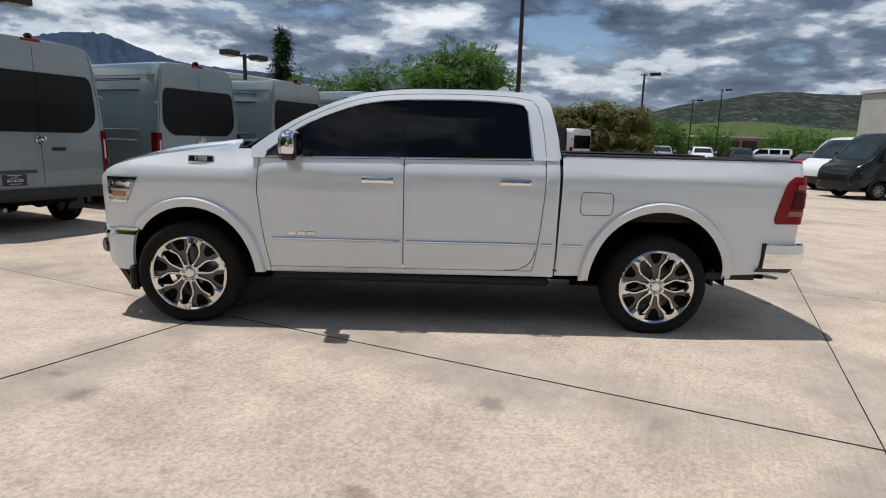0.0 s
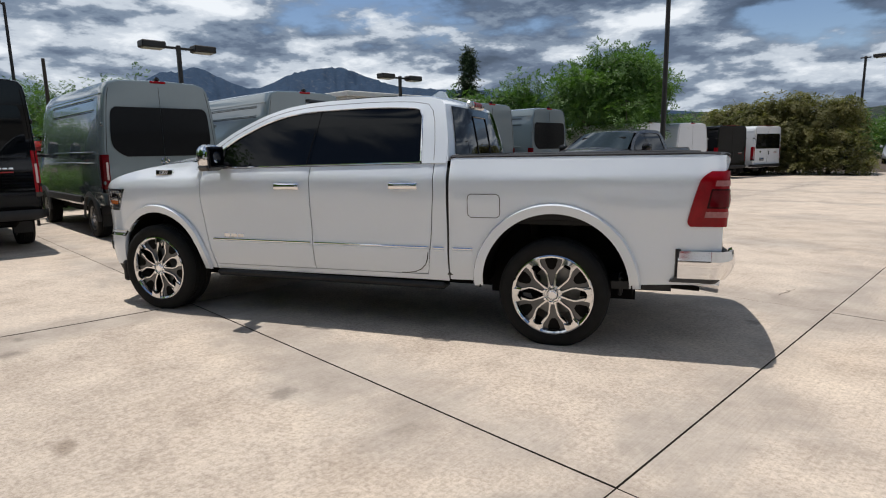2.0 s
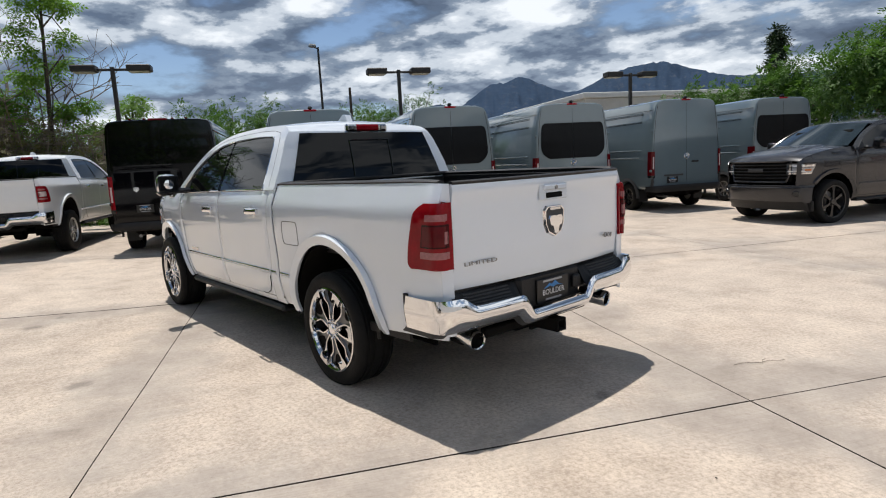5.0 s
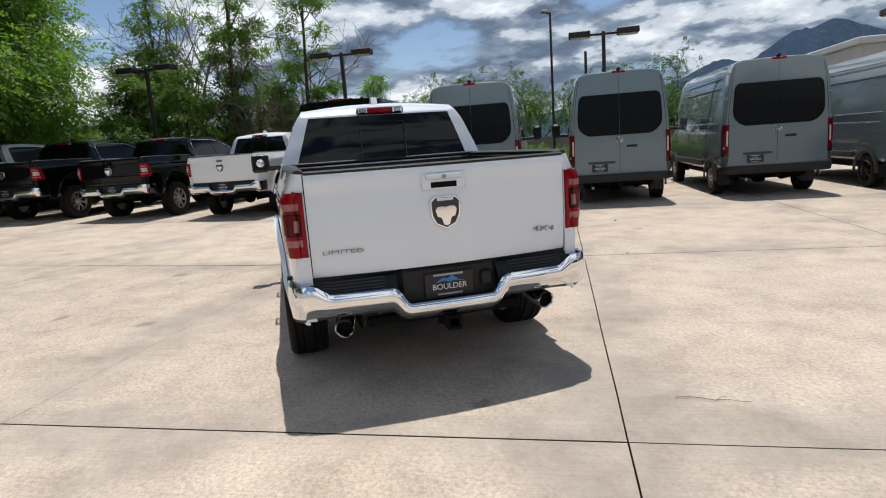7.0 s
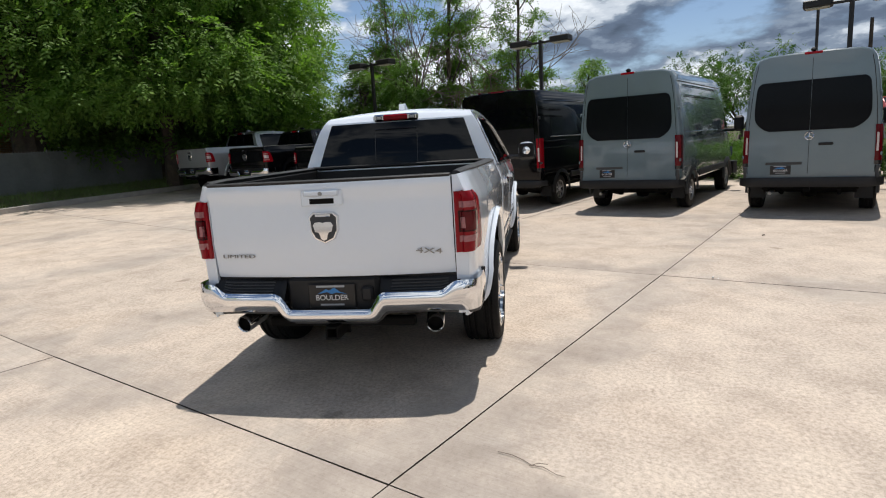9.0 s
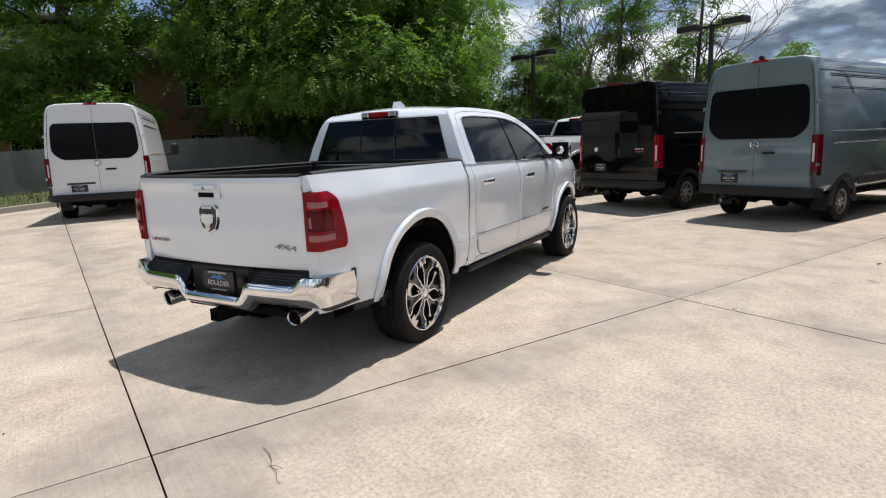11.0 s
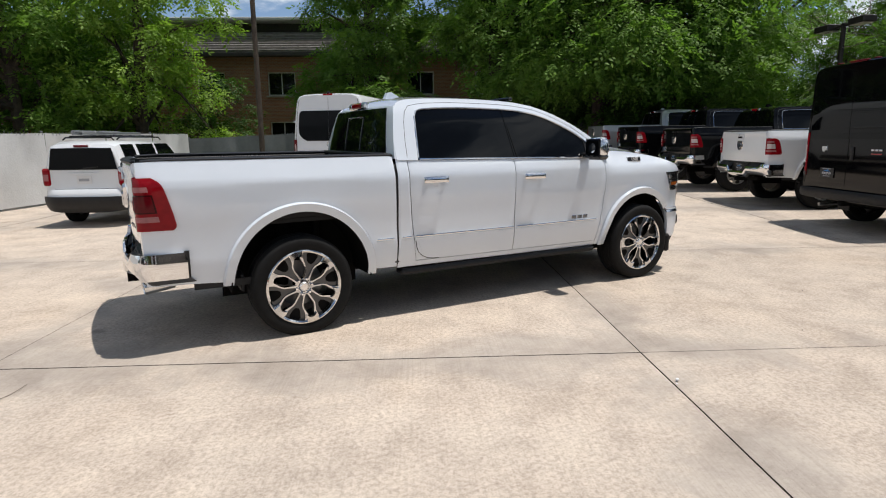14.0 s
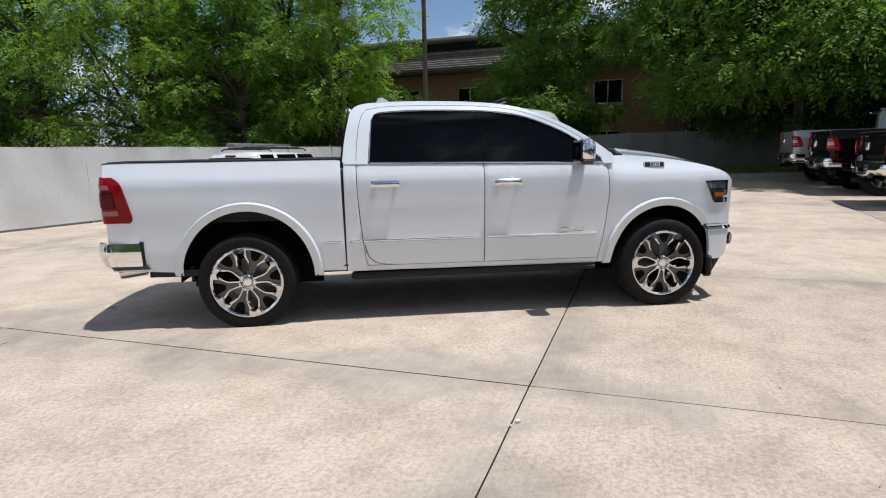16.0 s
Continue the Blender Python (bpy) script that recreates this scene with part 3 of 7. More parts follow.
DOOR_Y = smooth_curve([(0.38, 0.885), (0.46, 0.915), (0.56, 0.940), (0.665, 0.955), (0.69, 0.952), (0.85, 0.955), (1.02, 0.967), (1.16, 0.968), (1.215, 0.966), (1.24, 0.961), (1.26, 0.953), (1.30, 0.936), (1.345, 0.917), (1.40, 0.894)])
NARROW = curve([(-1.20, 0.895), (-1.12, 0.917), (-1.08, 0.931), (-1.03, 0.944), (-0.95, 0.956), (-0.80, 0.970), (-0.55, 0.984), (-0.20, 0.996), (0.15, 1.0), (3.0, 1.0), (3.5, 0.99), (3.9, 0.965), (4.15, 0.93), (4.30, 0.885), (4.40, 0.83), (4.48, 0.74)])


def side_y(x, z):
    bulge = 0.0
    if z > 1.02:                                        # bonnet shoulder and bed rail turn inwards
        bulge = -0.05 * smooth((z - 1.12) / 0.22) * smooth((x - 3.0) / 0.35)
    return DOOR_Y(z) * NARROW(x) + bulge


def side_panel(xl, xr, zlo, zhi, ns=24, nr=14, proud=0.0, thick=0.014, corner=0.0):
    """A body panel on the left side between two edges x = xl(z), xr(z) and two curves z = zlo(x), zhi(x)."""
    def fn(s, r):
        z = lerp(zlo(lerp(xl(0.9), xr(0.9), s)), zhi(lerp(xl(0.9), xr(0.9), s)), r)
        x = lerp(xl(z), xr(z), s)
        z = lerp(zlo(x), zhi(x), r)
        edge = min(s, 1 - s) * abs(xr(0.9) - xl(0.9))
        return (x, side_y(x, z) + proud - 0.006 * max(0.0, 1 - edge / 0.008), z)
    return Geo().patch(fn, ns, nr, thick, flip=(xr(0.9) > xl(0.9)))


def arch(cx, cz, rx, rz, base):
    """The lower edge of a panel that is cut out over a wheel."""
    def f(x):
        d = (x - cx) / rx
        return max(base(x), cz + rz * math.sqrt(max(0.0, 1 - d * d))) if abs(d) < 1 else base(x)
    return f


def pickup(m, paint_mat, label, trim, style, hd=False, front=True, tail_text=(), group="", flare=None, detail=True):
    """A crew-cab pickup truck: rear axle at x = 0, nose along +x, standing at z = 0."""
    T = thing("pickup_truck", m, label, "pickup truck", group)
    lift = 0.10 if hd else 0.0
    R = TYRE_R + (0.02 if hd else 0)
    up = Matrix.Translation((0, 0, lift))

    def P(name, g, material, label=""):
        return part(name, g.moved(up) if lift else g, material, T, label)

    def PP(name, g, material, label=""):
        gg = g.moved(up) if lift else g
        return both(name, gg, material, T, label)

    bright = M["chrome"] if trim == "chrome" else M["gloss_black"]
    sill = curve([(0.7, 0.425), (0.9, 0.43), (3.2, 0.415)])
    belt = curve([(0.7, 1.345), (1.0, 1.34), (2.0, 1.325), (3.2, 1.305)])
    # --- side panels
    c = lambda v: (lambda z: v)
    fend_top = smooth_curve([(3.10, 1.375), (3.4, 1.365), (3.7, 1.335), (4.0, 1.285), (4.2, 1.235), (4.32, 1.19), (4.40, 1.12)])
    f_arch = arch(3.67, 0.41, 0.515, 0.525, curve([(3.0, 0.42), (3.2, 0.42), (4.1, 0.72), (4.5, 0.72)]))
    PP("fender", side_panel(curve([(0.3, 3.055), (0.5, 3.068), (0.8, 3.120), (1.06, 3.145), (1.30, 3.128), (1.40, 3.10)]), c(4.40), f_arch, fend_top, 44, 20), paint_mat)
    def round_lo(lo, xc, r, sgn):
        def f(x):
            d = (x - xc) * sgn
            return lo(x) + (r - math.sqrt(max(0.0, r * r - d * d)) if 0 < d < r else (r if d >= r else 0))
        return f
    dlo = curve([(0.9, 0.480), (3.2, 0.465)])
    door_f = side_panel(c(2.0195), curve([(0.3, 3.0485), (0.5, 3.0615), (0.8, 3.1135), (1.06, 3.1385), (1.30, 3.1215), (1.40, 3.0935)]), dlo, belt, 30, 22)
    fd = PP("front_door", door_f, paint_mat)
    door_r = side_panel(curve([(0.4, 1.015), (0.55, 0.985), (0.8, 0.955), (1.1, 0.933), (1.4, 0.931)]), c(2.0125), round_lo(dlo, 1.17, 0.16, -1), belt, 30, 22)
    rd = PP("rear_door", door_r, paint_mat)
    PP("cab_corner", side_panel(c(0.822), curve([(0.4, 1.009), (0.55, 0.979), (0.8, 0.949), (1.1, 0.927), (1.4, 0.925)]), sill, curve([(0.7, 1.36), (1.1, 1.35)]), 10, 16), paint_mat)
    PP("rocker", side_panel(c(0.83), c(3.06), sill, lambda x: dlo(x) - 0.006, 20, 4, -0.004), paint_mat)
    r_arch = arch(0.015, 0.43, 0.56, 0.565, curve([(-1.2, 0.50), (-0.8, 0.495), (-0.4, 0.47), (0.7, 0.445), (0.9, 0.44)]))
    bed_top = curve([(-1.15, 1.375), (-0.9, 1.388), (0.8, 1.385)])
    PP("bed_side", side_panel(c(-1.105), curve([(0.4, 0.812), (0.9, 0.804), (1.4, 0.796)]), r_arch, bed_top, 60, 22), paint_mat)
    # bed corner posts beside the tailgate
    PP("bed_post", Geo().patch(lambda s, r: (-1.103 - 0.012 * math.sin(s * math.pi / 2), lerp(side_y(-1.105, lerp(0.52, 1.375, r)) - 0.004, 0.798, s), lerp(0.52, 1.375, r)), 6, 14, 0.06, flip=False), paint_mat)
    PP("door_jamb", side_panel(curve([(0.4, 1.013), (0.55, 0.983), (0.8, 0.953)]), c(1.21), lambda x: dlo(x) + 0.001, lambda x: 0.66, 10, 8, -0.0025), paint_mat)
    PP("door_gap", Geo().tube([(x, side_y(x, z) - 0.001, z) for x, z in ((0.980, 0.655), (0.990, 0.60), (1.008, 0.555), (1.048, 0.515), (1.10, 0.492), (1.16, 0.482), (1.22, 0.480))], 0.0032, 5), M["under"])
    # dark blocks behind the joints: painted shade there, and a stop for sun leaks
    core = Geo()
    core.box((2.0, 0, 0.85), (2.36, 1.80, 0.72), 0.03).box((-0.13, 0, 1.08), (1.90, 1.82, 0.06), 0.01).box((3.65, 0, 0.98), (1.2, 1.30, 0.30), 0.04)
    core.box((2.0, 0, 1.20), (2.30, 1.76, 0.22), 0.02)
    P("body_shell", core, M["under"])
    # plate added in the cab-bed gap, its dark grey standing in for shade
    P("bed_bulkhead", Geo().box((0.815, 0, 0.89), (0.08, 1.84, 0.84), 0.012), M["grey_plastic"])
    # --- wheel arch flares
    def flare_geo(cx, cz, r0, rz0, a0, a1, base):
        def fn(s, r):
            a = math.radians(lerp(a0, a1, s))
            k = r
            rr, rz = r0 + 0.078 * k, rz0 + 0.074 * k
            x, z = cx + rr * math.cos(a), cz + rz * math.sin(a)
            out = 0.020 + 0.014 * k / 0.84 if k < 0.84 else lerp(0.034, 0.004, (k - 0.84) / 0.16)
            fade = smooth(min(s, 1 - s) / 0.06 + 0.45)
            return (x, max(0.87, side_y(x, max(z, 0.44))) + 0.002 + out * fade, z)
        return Geo().patch(fn, 44, 6, 0.02)
    fl = flare or paint_mat
    PP("wheel_arch_flare", flare_geo(0.010, 0.43, 0.535, 0.550, -2, 178, 0), fl)
    PP("wheel_arch_flare", flare_geo(3.67, 0.41, 0.49, 0.51, 37, 180, 0), fl)
    # wheel housings
    for cx in (0.012, 3.67):
        h = Geo()
        def well(s, r):
            a = math.pi * s
            return (cx + (0.562 if cx < 1 else 0.535) * math.cos(a), lerp(0.925 if cx < 1 else 0.83, 0.50, r), 0.40 + (0.590 if cx < 1 else 0.56) * math.sin(a))
        h.patch(well, 18, 2, 0.01)
        h.box((cx, 0.49, 0.62), (1.14, 0.02, 0.70))
        PP("wheel_housing", h, M["under"])
    # --- mouldings, handles, badges
    for xa, xb in ((2.035, 3.03), (0.975, 1.995), (0.850, 0.938), (0.62, 0.775)):
        mo = Geo().patch(lambda s, r: (lerp(xa, xb, s), side_y(lerp(xa, xb, s), 0.68) + 0.007 - 0.006 * abs(2 * r - 1), lerp(0.668, 0.694, r)), 12, 4, 0.012, flip=True)
        PP("door_moulding", mo, paint_mat)
        ch = Geo().patch(lambda s, r: (lerp(xa, xb, s), side_y(lerp(xa, xb, s), 0.68) + 0.011 - 0.003 * abs(2 * r - 1), lerp(0.690, 0.704, r)), 12, 2, 0.012, flip=True)
        PP("trim_strip", ch, bright)
    for xh in (2.215, 1.165):
        z = 1.165 if xh > 2 else 1.175
        y = side_y(xh, z)
        g = Geo().patch(lambda s, r: (xh + 0.118 * (2 * s - 1), y + 0.026 + 0.014 * math.cos(math.pi * (r - 0.5)) * (1 - abs(2 * s - 1) ** 6 * 0.5), z + 0.027 * math.sin(math.pi * (r - 0.5))), 14, 8, 0.008, flip=True).box((xh - 0.085, y + 0.014, z), (0.045, 0.04, 0.044), 0.008).box((xh + 0.09, y + 0.014, z), (0.03, 0.04, 0.036), 0.008)
        PP("door_handle", g, bright if trim == "chrome" else paint_mat, "chrome door handle" if trim == "chrome" else "")
        PP("handle_recess", Geo().lathe([(0, 0.004), (0.045, 0.003), (0.055, 0.0)], 20, Matrix.Translation((xh, y, z))), paint_mat)
    by = side_y(3.575, 1.28)
    PP("vent_badge", Geo().box((3.575, by + 0.006, 1.282), (0.205, 0.016, 0.058), 0.008, Matrix.Rotation(radians(12), 4, "X")), bright, "chrome fender badge")
    PP("badge_inset", Geo().box((3.575, by + 0.013, 1.284), (0.18, 0.012, 0.040), 0.003, Matrix.Rotation(radians(12), 4, "X")), M["gloss_black"])
    if detail:
        bt = text_mesh("1500", 0.050, M["plate_white"], 0.001)
        for s in (1, -1):
            part("badge_number", bt, None, T, "", pose(3.575, s * (by + 0.0225), 1.286, 90 - 12, 0, 180 if s > 0 else 0))
        # maker's name on the front doors as plain bars
        for k in range(3):
            x = 2.88 - 0.072 * k
            PP("name_bar", Geo().box((x, side_y(x, 0.735) + 0.002, 0.735), (0.062, 0.006, 0.034), 0.003), M["chrome_worn"])
    loop = [(0.43, 0.94), (0.625, 0.94), (0.646, 0.952), (0.652, 0.975), (0.652, 1.08), (0.646, 1.103), (0.625, 1.115), (0.43, 1.115), (0.409, 1.103), (0.403, 1.08), (0.403, 0.975), (0.409, 0.952), (0.43, 0.94)]
    P("fuel_door_gap", Geo().tube([(x, side_y(x, z) + 0.0005, z) for x, z in loop], 0.0028, 5), M["grey_plastic"])
    # --- greenhouse
    def gy(x, z):
        return 0.925 - (z - 1.33) * 0.42 - 0.10 * smooth((z - 1.72) / 0.16) * 0.3
    top = smooth_curve([(0.80, 1.35), (0.83, 1.50), (0.862, 1.66), (0.90, 1.785), (0.96, 1.838), (1.10, 1.862), (1.5, 1.873), (1.98, 1.862), (2.25, 1.835), (2.43, 1.795), (2.62, 1.725), (2.83, 1.625), (3.02, 1.505), (3.20, 1.37)], 200)
    win = smooth_curve([(1.03, 1.36), (1.042, 1.52), (1.062, 1.68), (1.09, 1.742), (1.15, 1.774), (1.5, 1.792), (2.0, 1.783), (2.25, 1.760), (2.45, 1.713), (2.66, 1.630), (2.85, 1.527), (3.08, 1.345)], 200)
    side = Geo()
    side.patch(lambda s, r: ((lerp(0.83, 3.18, s)), gy(lerp(0.83, 3.18, s), lerp(max(belt(lerp(0.83, 3.18, s)) + 0.004, win(lerp(0.83, 3.18, s)) if 1.035 < lerp(0.83, 3.18, s) < 3.07 else 0), top(lerp(0.83, 3.18, s)), r)) + 0.008, lerp(max(belt(lerp(0.83, 3.18, s)) + 0.004, win(lerp(0.83, 3.18, s)) if 1.035 < lerp(0.83, 3.18, s) < 3.07 else 0), top(lerp(0.83, 3.18, s)), r)), 96, 6, 0.02, flip=True)
    PP("cab_frame", side, paint_mat)
    wb = lambda x: belt(x) + 0.012
    def pane(x0, x1, off, k0=0.0, k1=0.0):
        def fn(s, r):
            x = lerp(x0 - k0 * r, x1 - k1 * r, s)
            z = lerp(wb(x), max(wb(x) + 0.004, win(x) + 0.004), r)
            return (x, gy(x, z) + off, z)
        return Geo().patch(fn, 30, 6, 0.006, flip=True)
    PP("window_pane", pane(2.145, 3.075, -0.004, 0.10), M["glass"])
    PP("window_pane", pane(1.032, 2.045, -0.004, 0, 0.035), M["glass"])
    PP("pillar_trim", pane(2.028, 2.145, 0.001, 0.040, 0.10), M["glass"])
    PP("pillar_seam", Geo().tube([(lerp(2.052, 1.995, r_), gy(2.0, lerp(wb(2.02), win(2.02), r_)) + 0.0015, lerp(wb(2.02), win(2.02), r_)) for r_ in (0.0, 0.5, 1.0)], 0.0035, 5), M["under"])
    PP("mirror_sail", pane(2.90, 3.075, 0.002), M["plastic"])
    def bead(x0, x1, f, n=40):
        return [(lerp(x0, x1, i / n), gy(lerp(x0, x1, i / n), f(lerp(x0, x1, i / n))) + 0.006, f(lerp(x0, x1, i / n))) for i in range(n + 1)]
    PP("window_trim", Geo().tube(bead(1.04, 3.07, lambda x: wb(x)), 0.0075, 6), bright)
    PP("window_trim", Geo().tube([(1.038, gy(1, 1.36) + 0.005, 1.36)] + bead(1.04, 3.07, win, 70)[1:], 0.006, 6), bright if trim == "chrome" else M["gloss_black"])
    # joint between the door frames and the cab
    rail = [(0.930, 1.37), (0.938, 1.50), (0.960, 1.66), (0.988, 1.750), (1.035, 1.800)] + [(x, lerp(win(x), top(x), 0.52)) for x in np.linspace(1.16, 2.98, 26)]
    PP("door_frame_gap", Geo().tube([(float(x), gy(x, z) + 0.0058, float(z)) for x, z in rail], 0.0034, 5), M["grey_plastic"])
    # roof
    def roof(s, r):
        x = lerp(0.895, 2.47, s)
        ye = gy(x, top(x)) + 0.006
        yy = lerp(-1, 1, r)
        q = abs(yy)
        crown = 0.042 * smooth(min(1, (x - 0.85) / 0.3))
        return (x + 0.10 * (1 - q * q) * smooth((x - 2.2) / 0.3), ye * yy, top(x) + crown * (1 - q ** 2.2))
    P("roof", Geo().patch(roof, 30, 18, 0.02), paint_mat)
    def screen(s, r):
        yy = lerp(-1, 1, r)
        q = abs(yy)
        z = lerp(1.79 + 0.035 * (1 - q * q), 1.395, s)
        x = lerp(2.50 + 0.09 * (1 - q * q), 3.24 + 0.16 * (1 - q * q), s)
        return (x, (gy(0, z) - 0.055) * yy, z)
    P("windscreen", Geo().patch(screen, 10, 14, 0.008), M["glass_blue"])
    P("cowl", Geo().patch(lambda s, r: (lerp(3.24, 3.42, s) + 0.14 * (1 - (2 * r - 1) ** 2), lerp(-0.80, 0.80, r), lerp(1.385, 1.372, s)), 3, 10, 0.03), M["plastic"])
    # cab back with its window
    def cab_back(s, r):
        z = lerp(1.36, 1.80, s)
        yy = lerp(-1, 1, r)
        x = float(np.interp(z, [1.34, 1.5, 1.66, 1.785, 1.84], [0.812, 0.832, 0.862, 0.892, 0.93]))
        return (x - 0.035 * (1 - abs(yy) ** 3), (gy(0, z) + 0.004) * yy, z)
    P("cab_back", Geo().patch(cab_back, 10, 16, 0.02, flip=False), paint_mat)
    def back_at(z, yy):
        p = cab_back((z - 1.36) / 0.44, (yy / (gy(0, z) + 0.004) + 1) / 2)
        return p
    def rear_glass(s, r):
        z = lerp(1.372, 1.785, s)
        w = lerp(0.775, 0.635, s)
        x, y, _ = back_at(z, lerp(-w, w, r))
        return (x - 0.008, y, z)
    P("rear_window", Geo().patch(rear_glass, 10, 16, 0.006, flip=False), M["glass"], "dark tinted rear window")
    sl = Geo()
    for y in (-0.20, 0.20):
        sl.tube([tuple(np.add(back_at(z, y), (-0.012, 0, 0))) for z in (1.385, 1.55, 1.72)], 0.006, 6)
    sl.tube([tuple(np.add(back_at(1.72, y), (-0.012, 0, 0))) for y in (-0.2, 0.0, 0.2)], 0.006, 6)
    P("slider_frame", sl, M["gloss_black"])
    br = Geo().box((0.862, 0, 1.824), (0.05, 0.43, 0.066), 0.016)
    P("brake_light_housing", br, M["chrome_worn"])
    P("brake_light", Geo().box((0.844, 0, 1.826), (0.03, 0.235, 0.050), 0.010), M["red_lens"], "red third brake light")
    for s in (-1, 1):
        P("cargo_light", Geo().box((0.846, s * 0.158, 1.825), (0.03, 0.066, 0.044), 0.010), M["lamp_glass"])
    fin = Geo().prism([(1.28, 0), (1.10, 0), (1.13, 0.055), (1.17, 0.062)], "y", -0.028, 0.028)
    P("antenna_fin", fin.moved(Matrix.Translation((0.02, 0, 1.905))), paint_mat)
    sun_roof = Geo().patch(lambda s, r: (lerp(1.45, 2.3, s), lerp(-0.43, 0.43, r), roof((lerp(1.45, 2.3, s) - 0.895) / 1.575, (lerp(-0.43, 0.43, r) / 0.72 + 1) / 2)[2] + 0.004), 10, 8, 0.006)
    if detail:
        P("sunroof", sun_roof, M["glass"])
        P("sunroof_lip", Geo().box((2.32, 0, 1.90), (0.05, 0.86, 0.035), 0.01), M["gloss_black"])
    # solid block coloured dark as the unlit cabin behind the glass
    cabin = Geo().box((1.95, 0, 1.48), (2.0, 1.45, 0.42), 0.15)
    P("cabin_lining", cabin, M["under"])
    # --- mirrors
    mi = Geo()
    def mshell(s, r):
        a, b = lerp(-math.pi, math.pi, s), lerp(-math.pi / 2, math.pi / 2, r)
        k = lambda v, e: math.copysign(abs(v) ** e, v)
        return (2.83 + 0.075 * k(math.cos(b), 0.6) * k(math.cos(a), 0.7), 1.150 + 0.105 * k(math.cos(b), 0.6) * k(math.sin(a), 0.7), 1.415 + 0.102 * k(math.sin(b), 0.7))
    mi.patch(mshell, 20, 12, 0.004)
    PP("mirror", mi, bright, "chrome mirror shell" if trim == "chrome" else "")
    cap = Geo().patch(lambda s, r: tuple(c + (q - c) * 1.035 for c, q in zip((2.83, 1.150, 1.415), mshell(lerp(0.34, 0.66, s), lerp(0.30, 0.97, r)))), 12, 10, 0.003)
    PP("mirror_cap", cap, bright, "chrome mirror cap" if trim == "chrome" else "")
    PP("mirror_base", Geo().box((2.83, 1.155, 1.335), (0.14, 0.20, 0.06), 0.03).box((2.87, 0.99, 1.345), (0.11, 0.16, 0.055), 0.02), M["gloss_black"])
    PP("mirror_bezel", Geo().box((2.772, 1.150, 1.412), (0.016, 0.195, 0.180), 0.006), M["gloss_black"])
    PP("mirror_glass", Geo().box((2.762, 1.150, 1.416), (0.008, 0.168, 0.150), 0.003), M["glass"])
    # --- bonnet and front
    def hood(s, r):
        x = lerp(3.30, 4.36, s)
        yy = lerp(-1, 1, r)
        q = abs(yy)
        ye = side_y(x, fend_top(min(4.40, x))) - 0.012
        dome = 0.045 * (1 - q ** 3) + 0.022 * smooth((0.62 - q) / 0.08) * smooth((4.25 - x) / 0.35)
        return (x + 0.10 * (1 - q * q) * smooth((x - 3.9) / 0.4) + 0.13 * (1 - q * q) * smooth((3.6 - x) / 0.3), ye * yy, fend_top(x) + 0.004 + dome * smooth((4.46 - x) / 0.25))
    P("bonnet", Geo().patch(hood, 26, 30, 0.02), paint_mat)
    if front:
        def nose(y, d=0.0):
            return 4.50 - 0.16 * (y / 0.9) ** 2 - 0.10 * abs(y / 0.9) ** 5 + d
        P("grille_back", Geo().patch(lambda s, r: (nose(lerp(-0.66, 0.66, s), -0.03), lerp(-0.66, 0.66, s), lerp(0.78, 1.16, r)), 16, 4, 0.05), M["under"])
        for z in (0.86, 0.92, 0.98, 1.04, 1.10):
            P("grille_bar", Geo().tube([(nose(y, -0.005), y, z) for y in np.linspace(-0.62, 0.62, 15)], 0.012, 6), bright if trim == "chrome" else M["plastic"])
        P("grille_surround", Geo().tube([(nose(y, 0.0), y, z) for y, z in [(lerp(-0.66, 0.66, i / 20), 1.165) for i in range(21)] + [(0.66, 0.97), (0.6, 0.785)] + [(lerp(0.6, -0.6, i / 20), 0.785) for i in range(21)] + [(-0.66, 0.97), (-0.66, 1.165)]], 0.022, 8), bright if trim == "chrome" else paint_mat)
        P("badge_bar", Geo().box((nose(0, 0.012), 0, 1.0), (0.02, 0.34, 0.06), 0.008), M["grey_plastic"])
        # headlamps wrap round the corner
        def lamp(s, r):
            z = lerp(0.925, 1.125, r)
            if s < 0.45:
                x = lerp(4.07 + 0.10 * (1 - r), 4.33, s / 0.45)
                return (x, side_y(x, z) + 0.008, z)
            y = lerp(side_y(4.33, z), 0.60, (s - 0.45) / 0.55)
            return (lerp(4.33, nose(0.60, 0.01), smooth((s - 0.45) / 0.55) ** 0.6), y + 0.008, z)
        PP("headlamp", Geo().patch(lamp, 20, 6, 0.02, flip=True), M["lamp_glass"], "clear headlamp")
        PP("turn_signal", Geo().patch(lambda s, r: tuple(np.add(lamp(lerp(0.10, 0.36, s), lerp(0.28, 0.46, r)), (0, 0.006, 0))), 6, 3, 0.008, flip=True), M["amber"], "amber turn signal")
        PP("headlamp_brow", Geo().patch(lambda s, r: tuple(np.add(lamp(s, lerp(0.93, 1.02, r)), (0, 0.004, 0))), 20, 2, 0.012, flip=True), M["gloss_black"])
        PP("headlamp_bar", Geo().patch(lambda s, r: tuple(np.add(lamp(lerp(0.04, 0.95, s), lerp(0.57, 0.61, r)), (0, 0.006, 0))), 16, 2, 0.008, flip=True), M["gloss_black"])
        PP("headlamp_chrome", Geo().patch(lambda s, r: tuple(np.add(lamp(lerp(0.06, 0.90, s), lerp(0.68, 0.84, r)), (0, 0.005, 0))), 16, 2, 0.008, flip=True), M["chrome"])
        PP("daytime_lamp", Geo().patch(lambda s, r: tuple(np.add(lamp(lerp(0.30, 0.96, s), lerp(0.22, 0.32, r)), (0.004, 0.004, 0))), 14, 2, 0.008, flip=True), M["plate_white"])
